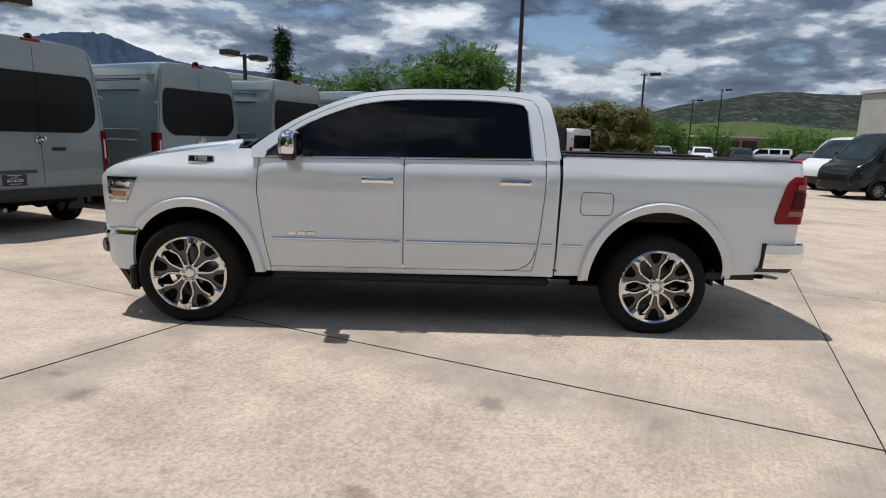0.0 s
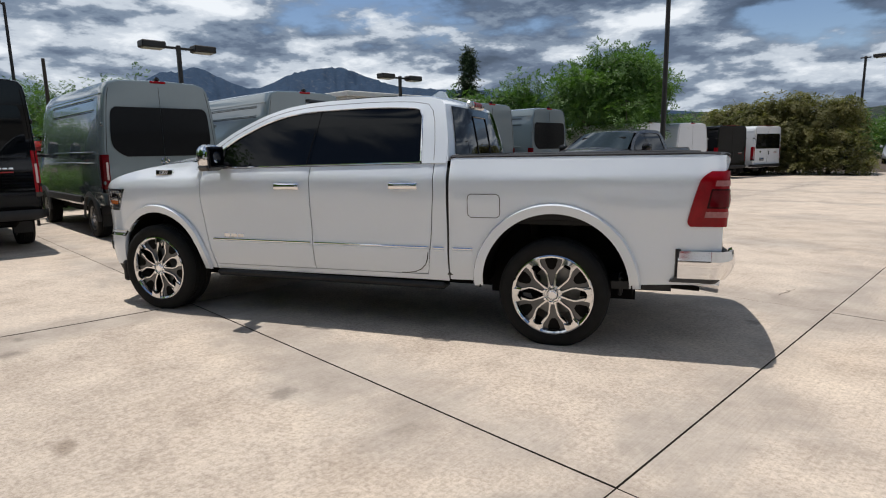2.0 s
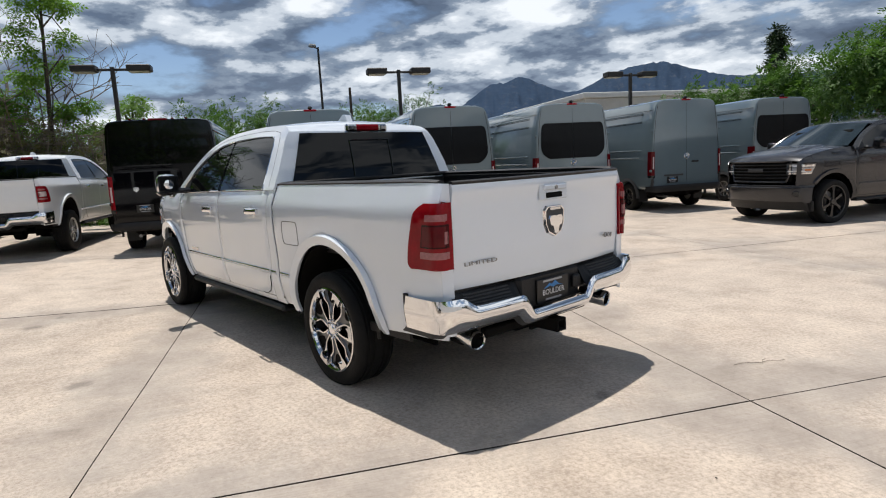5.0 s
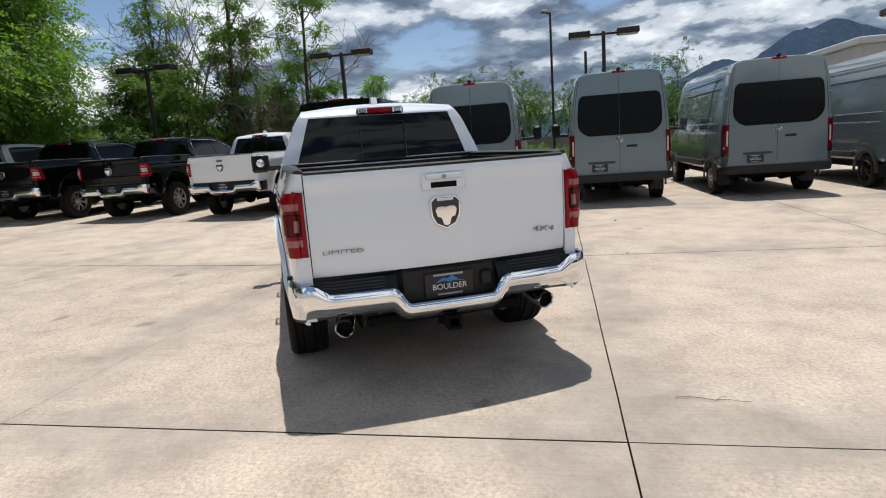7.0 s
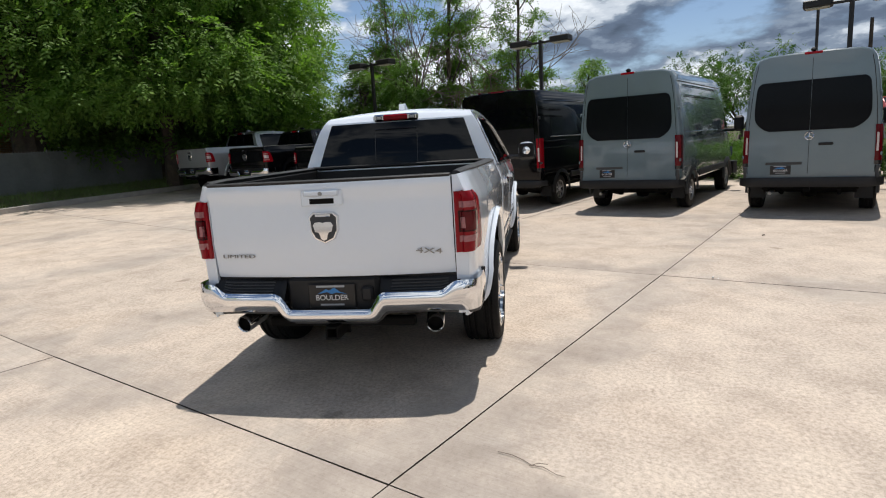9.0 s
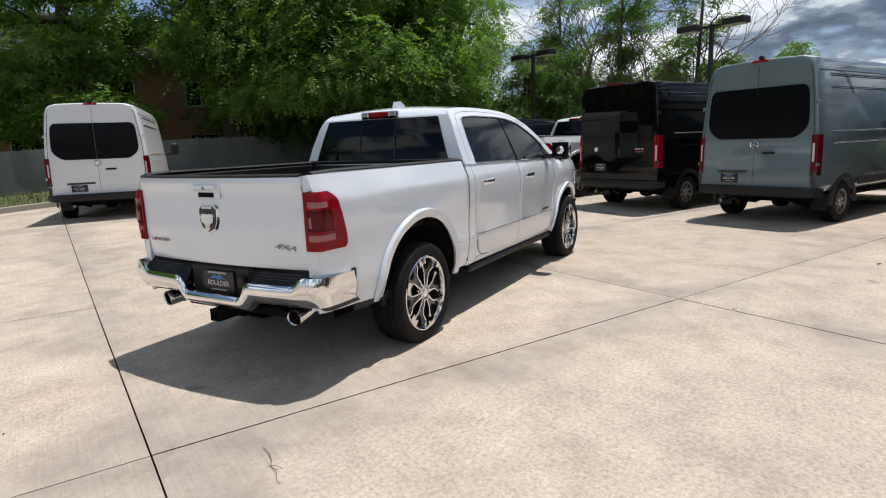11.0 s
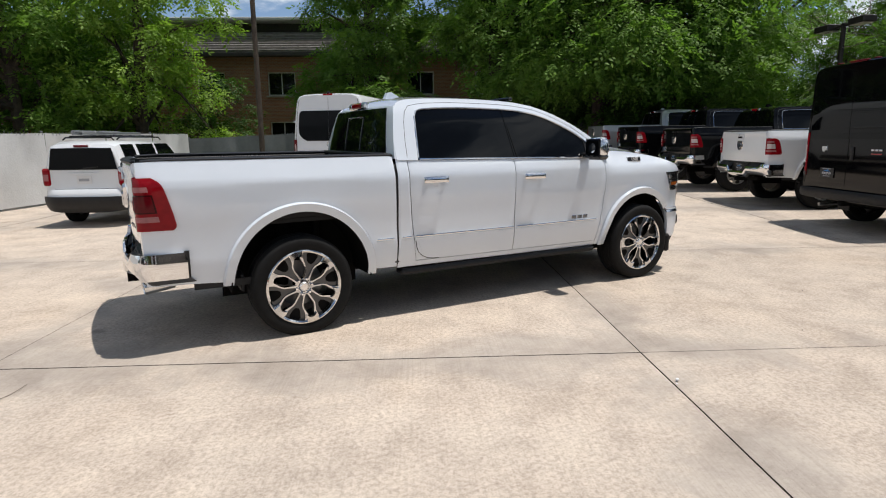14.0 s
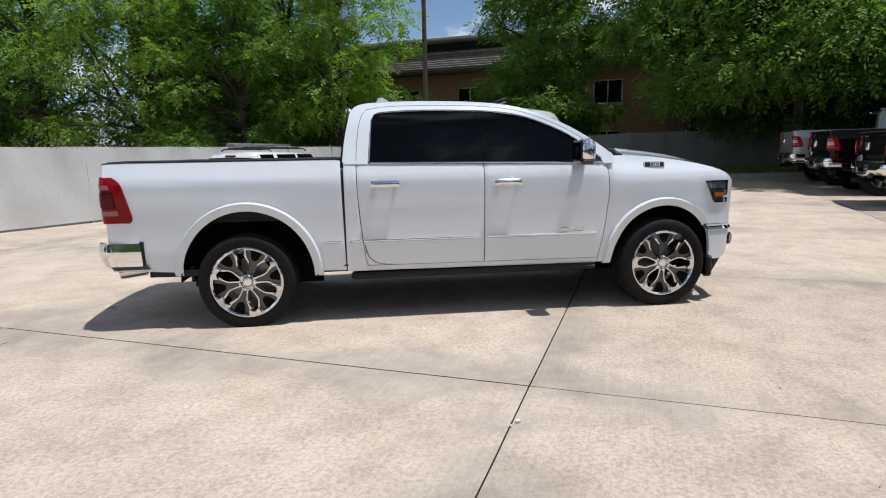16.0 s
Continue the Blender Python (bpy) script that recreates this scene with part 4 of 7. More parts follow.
        PP("headlamp_lower", Geo().patch(lambda s, r: tuple(np.add(lamp(s, lerp(0.02, 0.12, r)), (0, 0.004, 0))), 20, 2, 0.012, flip=True), M["chrome_worn"])
        # bumper
        def bump(s, r):
            a = lerp(-1, 1, s)
            k = abs(a)
            if k < 0.8:
                y = 0.855 * k / 0.8
                x = 4.56 - 0.10 * (k / 0.8) ** 2 - 0.13 * (k / 0.8) ** 6
            else:
                q = (k - 0.8) / 0.2
                x = lerp(4.33, 4.105 + 0.03 * (1 - r), q)
                y = lerp(0.855, side_y(4.11, 0.70) + 0.016, q ** 0.8)
            z = lerp(0.40 if k > 0.8 else 0.43, 0.725, r)
            return (x + 0.018 * math.sin(r * math.pi) - 0.045 * (1 - r) * smooth((0.95 - k) / 0.4), math.copysign(y, a), z)
        P("front_bumper", Geo().patch(bump, 40, 8, 0.03), paint_mat)
        P("bumper_cap", Geo().patch(lambda s, r: tuple(np.add(bump(s, 1.0), (lerp(0.014, -0.02, r), math.copysign(lerp(0.010, -0.004, r), s - 0.5), lerp(-0.045, 0.006, r)))), 40, 3, 0.012), bright)
        P("air_dam", Geo().patch(lambda s, r: tuple(np.add(bump(lerp(0.06, 0.94, s), 0.0), (lerp(-0.12, -0.02, r), 0, lerp(-0.17, 0.0, r)))), 30, 3, 0.02), M["plastic"])
        PP("fog_lamp", Geo().lathe([(0, 0.02), (0.045, 0.02), (0.058, 0.008), (0.06, -0.02)], 20, Matrix.Translation((4.40, 0.795, 0.575)) @ Matrix.Rotation(radians(-42), 4, "Z")), M["gloss_black"])
    PP("mud_guard", Geo().box((4.14, 0.86, 0.34), (0.06, 0.16, 0.20), 0.02), M["plastic"])
    PP("mud_flap", Geo().box((-0.46, 0.80, 0.46), (0.03, 0.20, 0.14), 0.01), M["plastic"])
    # --- bed
    bed = Geo()
    bed.box((-0.14, 0, 0.90), (1.86, 1.56, 0.05))
    for s in (-1, 1):
        bed.box((-0.14, s * 0.80, 1.14), (1.86, 0.03, 0.46), 0.006)
        bed.box((0.03, s * 0.66, 1.0), (0.95, 0.28, 0.20), 0.05)
    bed.box((0.78, 0, 1.13), (0.03, 1.60, 0.46), 0.006)
    for k in range(12):
        P("bed_ridge", Geo().box((-0.14, -0.66 + 0.12 * k, 0.930), (1.8, 0.05, 0.014), 0.004), M["plastic"])
    P("bed_liner", bed, M["plastic"], "black plastic bed liner")
    PP("bed_rail", Geo().patch(lambda s, r: (lerp(-1.068, 0.80, s), lerp(0.79, min(0.905, side_y(lerp(-1.068, 0.80, s), 1.385) + 0.004), r), bed_top(lerp(-1.068, 0.8, s)) + 0.006 + 0.012 * math.sin(r * math.pi)), 20, 5, 0.022), M["plastic"])
    P("bulkhead_cap", Geo().box((0.775, 0, 1.392), (0.05, 1.66, 0.028), 0.008), M["plastic"])
    # --- tailgate
    def gate(s, r):
        y, z = lerp(-0.792, 0.792, s), lerp(0.775, 1.372, r)
        q = abs(y) / 0.792
        x = -1.118 - 0.016 * smooth((z - 1.25) / 0.10) + 0.014 * smooth((0.98 - z) / 0.16) - 0.058 * (1 - q ** 2)
        x += 0.012 * max(0.0, 1 - min(z - 0.775, 1.372 - z) / 0.012)
        return (x, y, z)
    P("tailgate", Geo().patch(gate, 30, 22, 0.05, flip=True), paint_mat, "white tailgate" if paint_mat in (M["white"], M["white2"]) else "")
    P("tailgate_cap", Geo().patch(lambda s, r: (gate(s, 1.0)[0] + lerp(-0.010, 0.060, r), lerp(-0.788, 0.788, s), 1.376 + 0.013 * math.sin(math.pi * min(1.0, r * 1.2 + 0.12))), 30, 5, 0.02, flip=True), M["plastic"])
    gx = lambda y, z: gate((y / 0.792 + 1) / 2, (z - 0.775) / 0.597)[0]
    P("gate_handle_bezel", Geo().box((gx(0, 1.28) - 0.005, 0, 1.277), (0.014, 0.27, 0.100), 0.014), paint_mat)
    P("gate_handle_recess", Geo().box((gx(0, 1.26) - 0.0105, 0, 1.256), (0.012, 0.165, 0.042), 0.008), M["under"])
    P("gate_handle", Geo().box((gx(0, 1.29) - 0.016, 0, 1.305), (0.02, 0.225, 0.040), 0.010), paint_mat)
    P("lock_cylinder", Geo().lathe([(0, 0.012), (0.012, 0.012), (0.014, 0)], 14, Matrix.Translation((gx(0, 1.3) - 0.018, 0, 1.303)) @ Matrix.Rotation(radians(90), 4, "Z")), M["steel"])
    # emblem: a plain shield with a raised inner form
    ez = 1.095
    sh = [(-0.070, 0.096), (0.070, 0.096), (0.098, 0.070), (0.094, -0.02), (0.066, -0.076), (0, -0.106), (-0.066, -0.076), (-0.094, -0.02), (-0.098, 0.070)]
    ex = gx(0, ez)
    P("emblem", Geo().prism([(a, b + ez) for a, b in sh], "x", ex + 0.004, ex - 0.018, 0.008), bright, "chrome shield emblem")
    P("emblem_field", Geo().prism([(a * 0.88, b * 0.89 + ez) for a, b in sh], "x", ex - 0.010, ex - 0.0195, 0.004), M["grey_plastic"])
    P("emblem_bar", Geo().box((ex - 0.022, 0, ez + 0.076), (0.006, 0.100, 0.018), 0.002), M["chrome_worn"])
    inner = [(-0.074, 0.028), (-0.060, 0.052), (-0.022, 0.056), (0.0, 0.050), (0.022, 0.056), (0.060, 0.052), (0.074, 0.028), (0.064, -0.020), (0.040, -0.030), (0.030, -0.052), (0.022, -0.080), (0.0, -0.090), (-0.022, -0.080), (-0.030, -0.052), (-0.040, -0.030), (-0.064, -0.020)]
    P("emblem_relief", Geo().prism([(a * 0.94, b * 0.86 - 0.008 + ez) for a, b in inner], "x", ex - 0.014, ex - 0.030, 0.006), M["chrome"])
    if detail:
        for txt, y, z, size, shear in tail_text:
            part("lettering", text_mesh(txt, size, M["steel"], 0.0025), None, T, "", pose(gx(y, z) - 0.0085, y, z + lift, 90, 0, -90 - math.degrees(math.atan(0.185 * y))) @ Matrix(((2.1, shear, 0, 0), (0, 1, 0, 0), (0, 0, 1, 0), (0, 0, 0, 1))))
    # --- tail lamps wrap round the bed corner
    zt0, zt1 = (0.905, 1.275) if not hd else (0.93, 1.235)
    def tail_path(t, z, xf):
        # along the side, round the corner, then across the rear
        y0 = side_y(-1.03, z) + 0.010
        rad = 0.068
        l1, l2, l3 = (xf + 1.065), rad * math.pi / 2, y0 - rad - 0.806
        d = t * (l1 + l2 + l3)
        if d < l1:
            x = xf - d
            return x, lerp(side_y(x, z) + 0.010, y0, smooth(d / l1)), 
        if d < l1 + l2:
            a = (d - l1) / rad
            return -1.065 - rad * math.sin(a), y0 - rad * (1 - math.cos(a))
        k = d - l1 - l2
        return -1.120 - 0.012 * smooth(k / l3), y0 - rad - k
    def tail(s, r, off=0.0):
        z = lerp(zt0, zt1, r)
        xf = lerp(-0.875, -0.965, r ** 1.3) - 0.050 * max(0.0, (r - 0.78) / 0.22) ** 2.6 - 0.025 * max(0.0, (0.12 - r) / 0.12) ** 2.6
        s = min(0.999, max(0.001, s))
        x, y = tail_path(s, z, xf)[:2]
        if off:
            a, b = tail_path(max(0, s - 0.02), z, xf)[:2], tail_path(min(1, s + 0.02), z, xf)[:2]
            tx, ty = b[0] - a[0], b[1] - a[1]
            l = math.hypot(tx, ty) or 1
            x, y = x + ty / l * off, y - tx / l * off
        return (x, y, z)
    PP("tail_lamp", Geo().patch(tail, 36, 22, 0.03), M["red_lens"], "red tail lamp")
    def tsub(s0, s1, r0, r1, off):
        return Geo().patch(lambda a, b: tail(lerp(s0, s1, a), lerp(r0, r1, b), off), 22, 4, 0.010)
    PP("reverse_lens", tsub(0.30, 0.93, 0.17, 0.275, 0.003), M["pink_lens"])
    PP("upper_lens", tsub(0.36, 0.90, 0.735, 0.835, 0.003), M["pink_lens"])
    PP("lens_rim", tsub(0.30, 0.93, 0.335, 0.685, 0.003), M["lens_rim"])
    PP("inner_lens", tsub(0.335, 0.90, 0.36, 0.66, 0.006), M["clear_white"] if hd else M["red_lens2"])
    PP("lens_bar", tsub(0.80, 0.865, 0.40, 0.58, 0.009), M["pink_lens"])
    # --- rear bumper: chrome bar with a dropped middle, dark step pad over it
    def drop(y):
        return 0.112 * (1 - smooth((abs(y) - 0.265) / 0.09))
    def rb(s, r):
        a = lerp(-1, 1, s)
        k = abs(a)
        yc = min(k / 0.84, 1.0) * 0.840
        zt = 0.674 + 0.064 * smooth((yc - 0.70) / 0.115) - drop(yc)
        zb = 0.574 - 0.022 * smooth((k - 0.6) / 0.4) - drop(yc) * 0.58
        z = lerp(zb, zt, r)
        soft = math.sin(min(1.0, r * 1.0) * math.pi)
        if k < 0.84:
            return (-1.215 + 0.058 * (k / 0.84) ** 2.4 - 0.020 * soft + 0.035 * (1 - r) ** 2, math.copysign(yc, a), z)
        q = (k - 0.84) / 0.16
        th = min(1.0, q / 0.5) * math.pi / 2
        ys = side_y(-0.95, min(0.75, max(z, 0.60))) + 0.004 + 0.006 * soft
        x = -1.157 + 0.10 * (1 - math.cos(th)) - 0.020 * soft * math.cos(th) + 0.035 * (1 - r) ** 2 * math.cos(th)
        if q > 0.5:
            x += (q - 0.5) / 0.5 * 0.225
        return (x, math.copysign(lerp(0.840, ys, math.sin(th)), a), z)
    P("rear_bumper", Geo().patch(rb, 90, 9, 0.025), bright if trim == "chrome" else paint_mat, "chrome rear bumper")
    for sg in (-1, 1):
        def pad(s, r):
            x, y, z = rb(0.5 + sg * lerp(0.158, 0.415, s), 1.0)
            return (lerp(x + 0.008, -1.085, r), y * (1 - 0.02 * r), lerp(min(z, 0.690) - 0.004, 0.756, smooth(r * 1.15)))
        P("step_pad", Geo().patch(pad, 40, 5, 0.03, flip=(sg > 0)), M["plastic"], "ribbed black step pad")
        for k in range(5):
            pts = [pad(q, 0.12 + 0.12 * k) for q in np.linspace(0.15, 0.85, 8)]
            P("step_rib", Geo().tube([(x, y, z + 0.004) for x, y, z in pts], 0.005, 5), M["grey_plastic"])
    for k, y in enumerate((0.58, -0.58)):
        P("parking_sensor", Geo().lathe([(0, 0.01), (0.010, 0.01), (0.012, 0)], 12, Matrix.Translation((-1.212, y, 0.655)) @ Matrix.Rotation(radians(90), 4, "Z")), M["chrome_worn"])
    P("bumper_fill", Geo().box((-1.04, 0, 0.69), (0.10, 1.66, 0.22), 0.02).box((-1.10, 0, 0.66), (0.10, 0.62, 0.24), 0.03), M["plastic"])
    P("lower_valance", Geo().patch(lambda s, r: tuple(np.add(rb(s, 0.0), (lerp(0.05, 0.012, r), 0, lerp(-0.032, 0.004, r)))), 60, 2, 0.02), M["grey_plastic"])
    PP("bed_lower_trim", Geo().patch(lambda s, r: (lerp(-0.80, -0.40, s), side_y(lerp(-0.8, -0.4, s), 0.5) - 0.006, lerp(0.445, 0.50, r)), 8, 2, 0.02, flip=True), M["plastic"])
    plate(T, -1.162, 0.0, 0.650 + lift, 0.31, 0.158)
    P("trailer_socket", Geo().box((-1.165, -0.235, 0.665), (0.04, 0.075, 0.09), 0.012), M["plastic"])
    hitch = Geo()
    for dy, dz, sy, sz in ((0, 0.034, 0.085, 0.014), (0, -0.034, 0.085, 0.014), (0.036, 0, 0.014, 0.085), (-0.036, 0, 0.014, 0.085)):
        hitch.box((-1.12, dy, 0.425 + dz), (0.22, sy, sz), 0.003)
    hitch.box((-1.0, 0, 0.405), (0.02, 0.09, 0.09)).box((-1.02, 0, 0.445), (0.06, 1.0, 0.06), 0.01)
    P("tow_hitch", hitch, M["under"])
    if trim == "chrome" and not hd:
        for sg in (1, -1):
            mm = Matrix.Translation((-1.080, sg * 0.64, 0.458)) @ Matrix.Rotation(radians(90 - sg * 8), 4, "Z") @ Matrix.Rotation(radians(-7), 4, "X")
            P("exhaust_tip", Geo().lathe([(0.044, -0.03), (0.046, 0.042), (0.052, 0.050), (0.057, 0.042), (0.057, -0.16), (0.05, -0.16)], 28, mm), M["chrome_worn"], "polished exhaust tip")
            P("exhaust_bore", Geo().lathe([(0.0, -0.02), (0.046, -0.02)], 20, mm), M["under"])
    PP("bumper_edge_trim", Geo().tube([(-0.832, side_y(-0.83, z) + 0.006, z) for z in (0.75, 0.70, 0.64, 0.58, 0.525)], 0.018, 6), M["plastic"])
    # --- running boards and chassis
    PP("running_board", Geo().box((1.95, 0.86, 0.385), (2.2, 0.14, 0.055), 0.02), M["plastic"])
    PP("chassis_rail", Geo().box((1.75, 0.45, 0.52), (5.3, 0.09, 0.14), 0.01), M["under"])
    P("rear_axle", Geo().tube([(0, -0.78, R), (0, 0.78, R)], 0.045, 10).lathe([(0, 0.14), (0.14, 0.08), (0.16, 0), (0.14, -0.08), (0, -0.14)], 16, Matrix.Translation((0, 0, R))).moved(Matrix.Translation((0, 0, -lift))), M["under"])
    P("fuel_tank", Geo().box((1.15, 0.10, 0.405), (1.5, 0.7, 0.22), 0.04).box((2.6, 0, 0.42), (1.0, 0.8, 0.16), 0.04).tube([(-1.0, 0.64, 0.44), (-0.4, 0.62, 0.46), (0.6, 0.3, 0.5)], 0.04, 8), M["under"])
    PP("shock_absorber", Geo().tube([(0.16, 0.62, 0.42), (0.22, 0.58, 0.92)], 0.035, 10).tube([(-0.06, 0.56, 0.5), (-0.06, 0.56, 0.85)], 0.075, 12), M["under"])
    # --- wheels
    key = (style, R)
    if key not in WHEELS:
        WHEELS[key] = wheel_mesh(style, R, 0.292 if not hd else 0.25)
        w0 = WHEELS[key]
    w0 = WHEELS[key]
    for x in (0.0, 3.672):
        for s in (1, -1):
            wm = pose(x + 0.010 * s, s * 0.845, R - (0.018 if x < 1 else 0.006), 0, 0, 0 if s > 0 else 180) @ Matrix.Rotation(radians(x * 37 + s * 11), 4, "Y")
            if w0.parent is None:
                w0.parent, w0.matrix_basis = T, wm
            else:
                copy_part(w0, T, wm)
    return T


WHEELS = {}


def plate(T, x, y, z, w, h, big=True):
    """A dealer plate that faces -x: black, with a blue peak and the town's name."""
    p = part("licence_plate", Geo().box((x, y, z), (0.008, w, h), 0.004), M["plate_black"], T, "black dealer plate with blue mountain mark")
    fx = x - 0.0052
    pk = [(-0.30, 0.10), (-0.12, 0.30), (-0.05, 0.24), (0.06, 0.36), (0.18, 0.18), (0.32, 0.10), (0.10, 0.16), (0.0, 0.10), (-0.1, 0.18)]
    g = Geo().prism([(y - a * w, z + b * h) for a, b in pk], "x", fx + 0.001, fx - 0.001)
    part("peak_mark", g, M["plate_blue"], p)
    part("plate_word", text_mesh("BOULDER", h * 0.31, M["plate_white"], 0.0008), None, p, "", pose(fx - 0.001, y, z - 0.06 * h, 90, 0, -90))
    part("plate_bar", Geo().box((fx, y + 0.02 * w, z + 0.41 * h), (0.002, w * 0.6, h * 0.08)), M["bar"], p)
    part("plate_bar", Geo().box((fx, y, z - 0.34 * h), (0.002, w * 0.5, h * 0.07)), M["bar"], p)
    return p


HERO = pickup(Matrix(), M["white"], "pearl white crew-cab pickup truck with chrome trim standing on concrete", "chrome", "hero",
              tail_text=(("LIMITED", 0.612, 0.917, 0.032, 0), ("4X4", -0.640, 0.922, 0.046, 0.18)))

# ---- vans ----
def loft(sections):
    """A closed body through rings of equal length."""
    n = len(sections[0])
    g = Geo()
    vs = [p for s in sections for p in s]
    fs = []
    for i in range(len(sections) - 1):
        for k in range(n):
            a, b = i * n + k, i * n + (k + 1) % n
            fs.append((a, b, b + n, a + n))
    fs.append(tuple(range(n))[::-1])
    fs.append(tuple(range((len(sections) - 1) * n, len(sections) * n)))
    g.add(vs, fs)
    return g


def ring(x, half, zb, H, H0, lean=0.0):
    k = (H - zb) / (H0 - zb)
    pts = [(w, zb + (z - zb) * k) for w, z in half(H0)]
    right = [(x + lean * (z - zb), -w, z) for w, z in pts]
    left = [(x + lean * (z - zb), w, z) for w, z in reversed(pts)]
    return right + left


def wheel_small(style, R=0.345):
    key = (style, R)
    if key not in WHEELS:
        WHEELS[key] = wheel_mesh(style, R, R * 0.60, 0.235)
    return WHEELS[key]


def put_wheels(T, style, R, xs, half):
    w0 = wheel_small(style, R)
    for x in xs:
        for s in (1, -1):
            wm = pose(x, s * half, R, 0, 0, 0 if s > 0 else 180) @ Matrix.Rotation(x * 1.3 + s, 4, "Y")
            if w0.parent is None:
                w0.parent, w0.matrix_basis = T, wm
            else:
                copy_part(w0, T, wm)


VAN_MESH = {}
VAN_GLASS = smooth_curve([(0.0, 0.60), (0.035, 0.665), (0.10, 0.735), (0.18, 0.790), (0.28, 0.820), (0.45, 0.825), (0.80, 0.805), (0.90, 0.790), (0.96, 0.765), (1.0, 0.715)])


def van(m, paint_mat, label, kind="tall", rear_glass=True, side_glass=True, group="", style="steel"):
    """A panel van: tailgate at x = 0, nose along +x. kind tall: rounded high roof; box: flat-sided, lower."""
    T = thing("van", m, label, "van", group)
    tall = kind == "tall"
    H0, W, wb, ra, R = (2.70, 1.0, 3.66, 1.02, 0.345) if tall else (2.58, 1.02, 3.45, 1.05, 0.345)

    def half(H):
        if tall:
            return [(0.30 * W, 0.52), (0.88 * W, 0.52), (0.955 * W, 0.56), (0.985 * W, 0.66), (W, 0.85), (W, 1.20), (0.992 * W, 1.45), (0.965 * W, 1.80), (0.93 * W, 2.15), (0.895 * W, H - 0.30), (0.86 * W, H - 0.15), (0.80 * W, H - 0.06), (0.66 * W, H - 0.015), (0.30 * W, H)]
        return [(0.30 * W, 0.46), (0.90 * W, 0.46), (0.97 * W, 0.50), (0.99 * W, 0.62), (W, 0.85), (W, 1.20), (0.995 * W, 1.50), (0.985 * W, 1.80), (0.97 * W, 2.10), (0.95 * W, H - 0.20), (0.93 * W, H - 0.10), (0.88 * W, H - 0.035), (0.72 * W, H - 0.008), (0.30 * W, H)]

    st = [(0.0, 0.955, -0.035), (0.02, 0.975, -0.015), (0.08, 0.99, -0.005), (0.3, 1, 0), (1.5, 1, 0), (2.7, 1, 0.0), (3.7, 1, 0.0), (4.15, 0.995, -0.05), (4.45, 0.985, -0.20), (4.75, 0.98, -0.52), (5.0, 0.975, -0.86), (5.25, 0.965, -1.18), (5.45, 0.95, -1.34), (5.7, 0.92, -1.50), (5.86, 0.86, -1.68), (5.92, 0.78, -1.85)]
    if not tall:
        st = [(x * 0.94, w, dz * 0.88) for x, w, dz in st]
    key = (kind, paint_mat.name)
    if key not in VAN_MESH:
        secs = []
        for x, w, dz in st:
            secs.append([(px, py * w, pz) for px, py, pz in ring(x, half, 0.52 if tall else 0.46, H0 + dz, H0, 0.018 if tall and x < 0.1 else 0)])
        body = loft(secs)
        cuts = []
        for xw in (ra, ra + wb):
            for s in (1, -1):
                cuts.append(Geo().add(*cyl_y(xw, R, R + 0.075, s * 0.70, s * 1.2)))
        VAN_MESH[key] = carve(body, cuts, "body", paint_mat, 28)
    part("body", VAN_MESH[key], None, T)
    hw = lambda z: float(np.interp(z, [p[1] for p in half(H0)][1:], [p[0] for p in half(H0)][1:]))
    rx = lambda z: (0.018 * (z - 0.40) if tall else 0.0)
    # rear doors: a seam down the middle and along their edges, hinges
    zs0, zs1 = ((1.42, 2.24) if tall else (1.42, 2.18)) if rear_glass else (1.5, 1.5)
    for za, zb in ((0.70, zs0), (zs1, H0 - 0.12)):
        part("door_seam", Geo().tube([(rx(z) - 0.0005, 0, z) for z in np.linspace(za, zb, 5)], 0.004, 5), M["under"], T)
    for s in (1, -1):
        pts = [(rx(z) - 0.001, s * (hw(z) * 0.955 - 0.035), z) for z in np.linspace(0.70, H0 - 0.16, 12)]
        part("door_seam", Geo().tube(pts, 0.005, 5), M["under"], T)
        for z in (1.0, 1.95):
            part("hinge", Geo().box((0.035, s * (hw(z) * 0.985), z), (0.09, 0.03, 0.06), 0.012), paint_mat if tall else M["plastic"], T)
    if rear_glass:
        for s in (1, -1):
            z0, z1 = (1.42, 2.24) if tall else (1.42, 2.18)
            def fn(a, b, s=s):
                z = lerp(z0, z1, b)
                wmax = VAN_GLASS(b) if tall else hw(z) * 0.955 - 0.09 - 0.03 * (max(0.0, 1 - b * 6) ** 2 + max(0.0, b * 6 - 5) ** 2)
                return (rx(z) - 0.008 - 0.004 * (1 - abs(2 * b - 1)), s * lerp(0.003, wmax, a), z)
            part("rear_window", Geo().patch(fn, 12, 24, 0.006, flip=(s < 0)), M["van_glass"] if tall else M["glass"], T, "dark tinted rear window")
    # emblem and handle
    ez = 1.325 if tall else 1.12
    if tall:
        em = Geo().lathe([(0.056, 0.0), (0.066, 0.010), (0.074, 0.0), (0.066, -0.010)], 24, Matrix.Translation((rx(ez) - 0.018, 0, ez)) @ Matrix.Rotation(radians(90), 4, "Z"), closed=True)
        for k in range(3):
            a = math.radians(90 + 120 * k)
            em.tube([(rx(ez) - 0.018, 0, ez), (rx(ez) - 0.018, 0.06 * math.cos(a), ez + 0.06 * math.sin(a))], [0.014, 0.004], 5)
        part("emblem", em, M["chrome"], T, "round chrome emblem")
        part("door_handle", Geo().box((rx(1.2) - 0.012, -0.24, 1.185), (0.03, 0.21, 0.045), 0.015), M["plastic"], T)
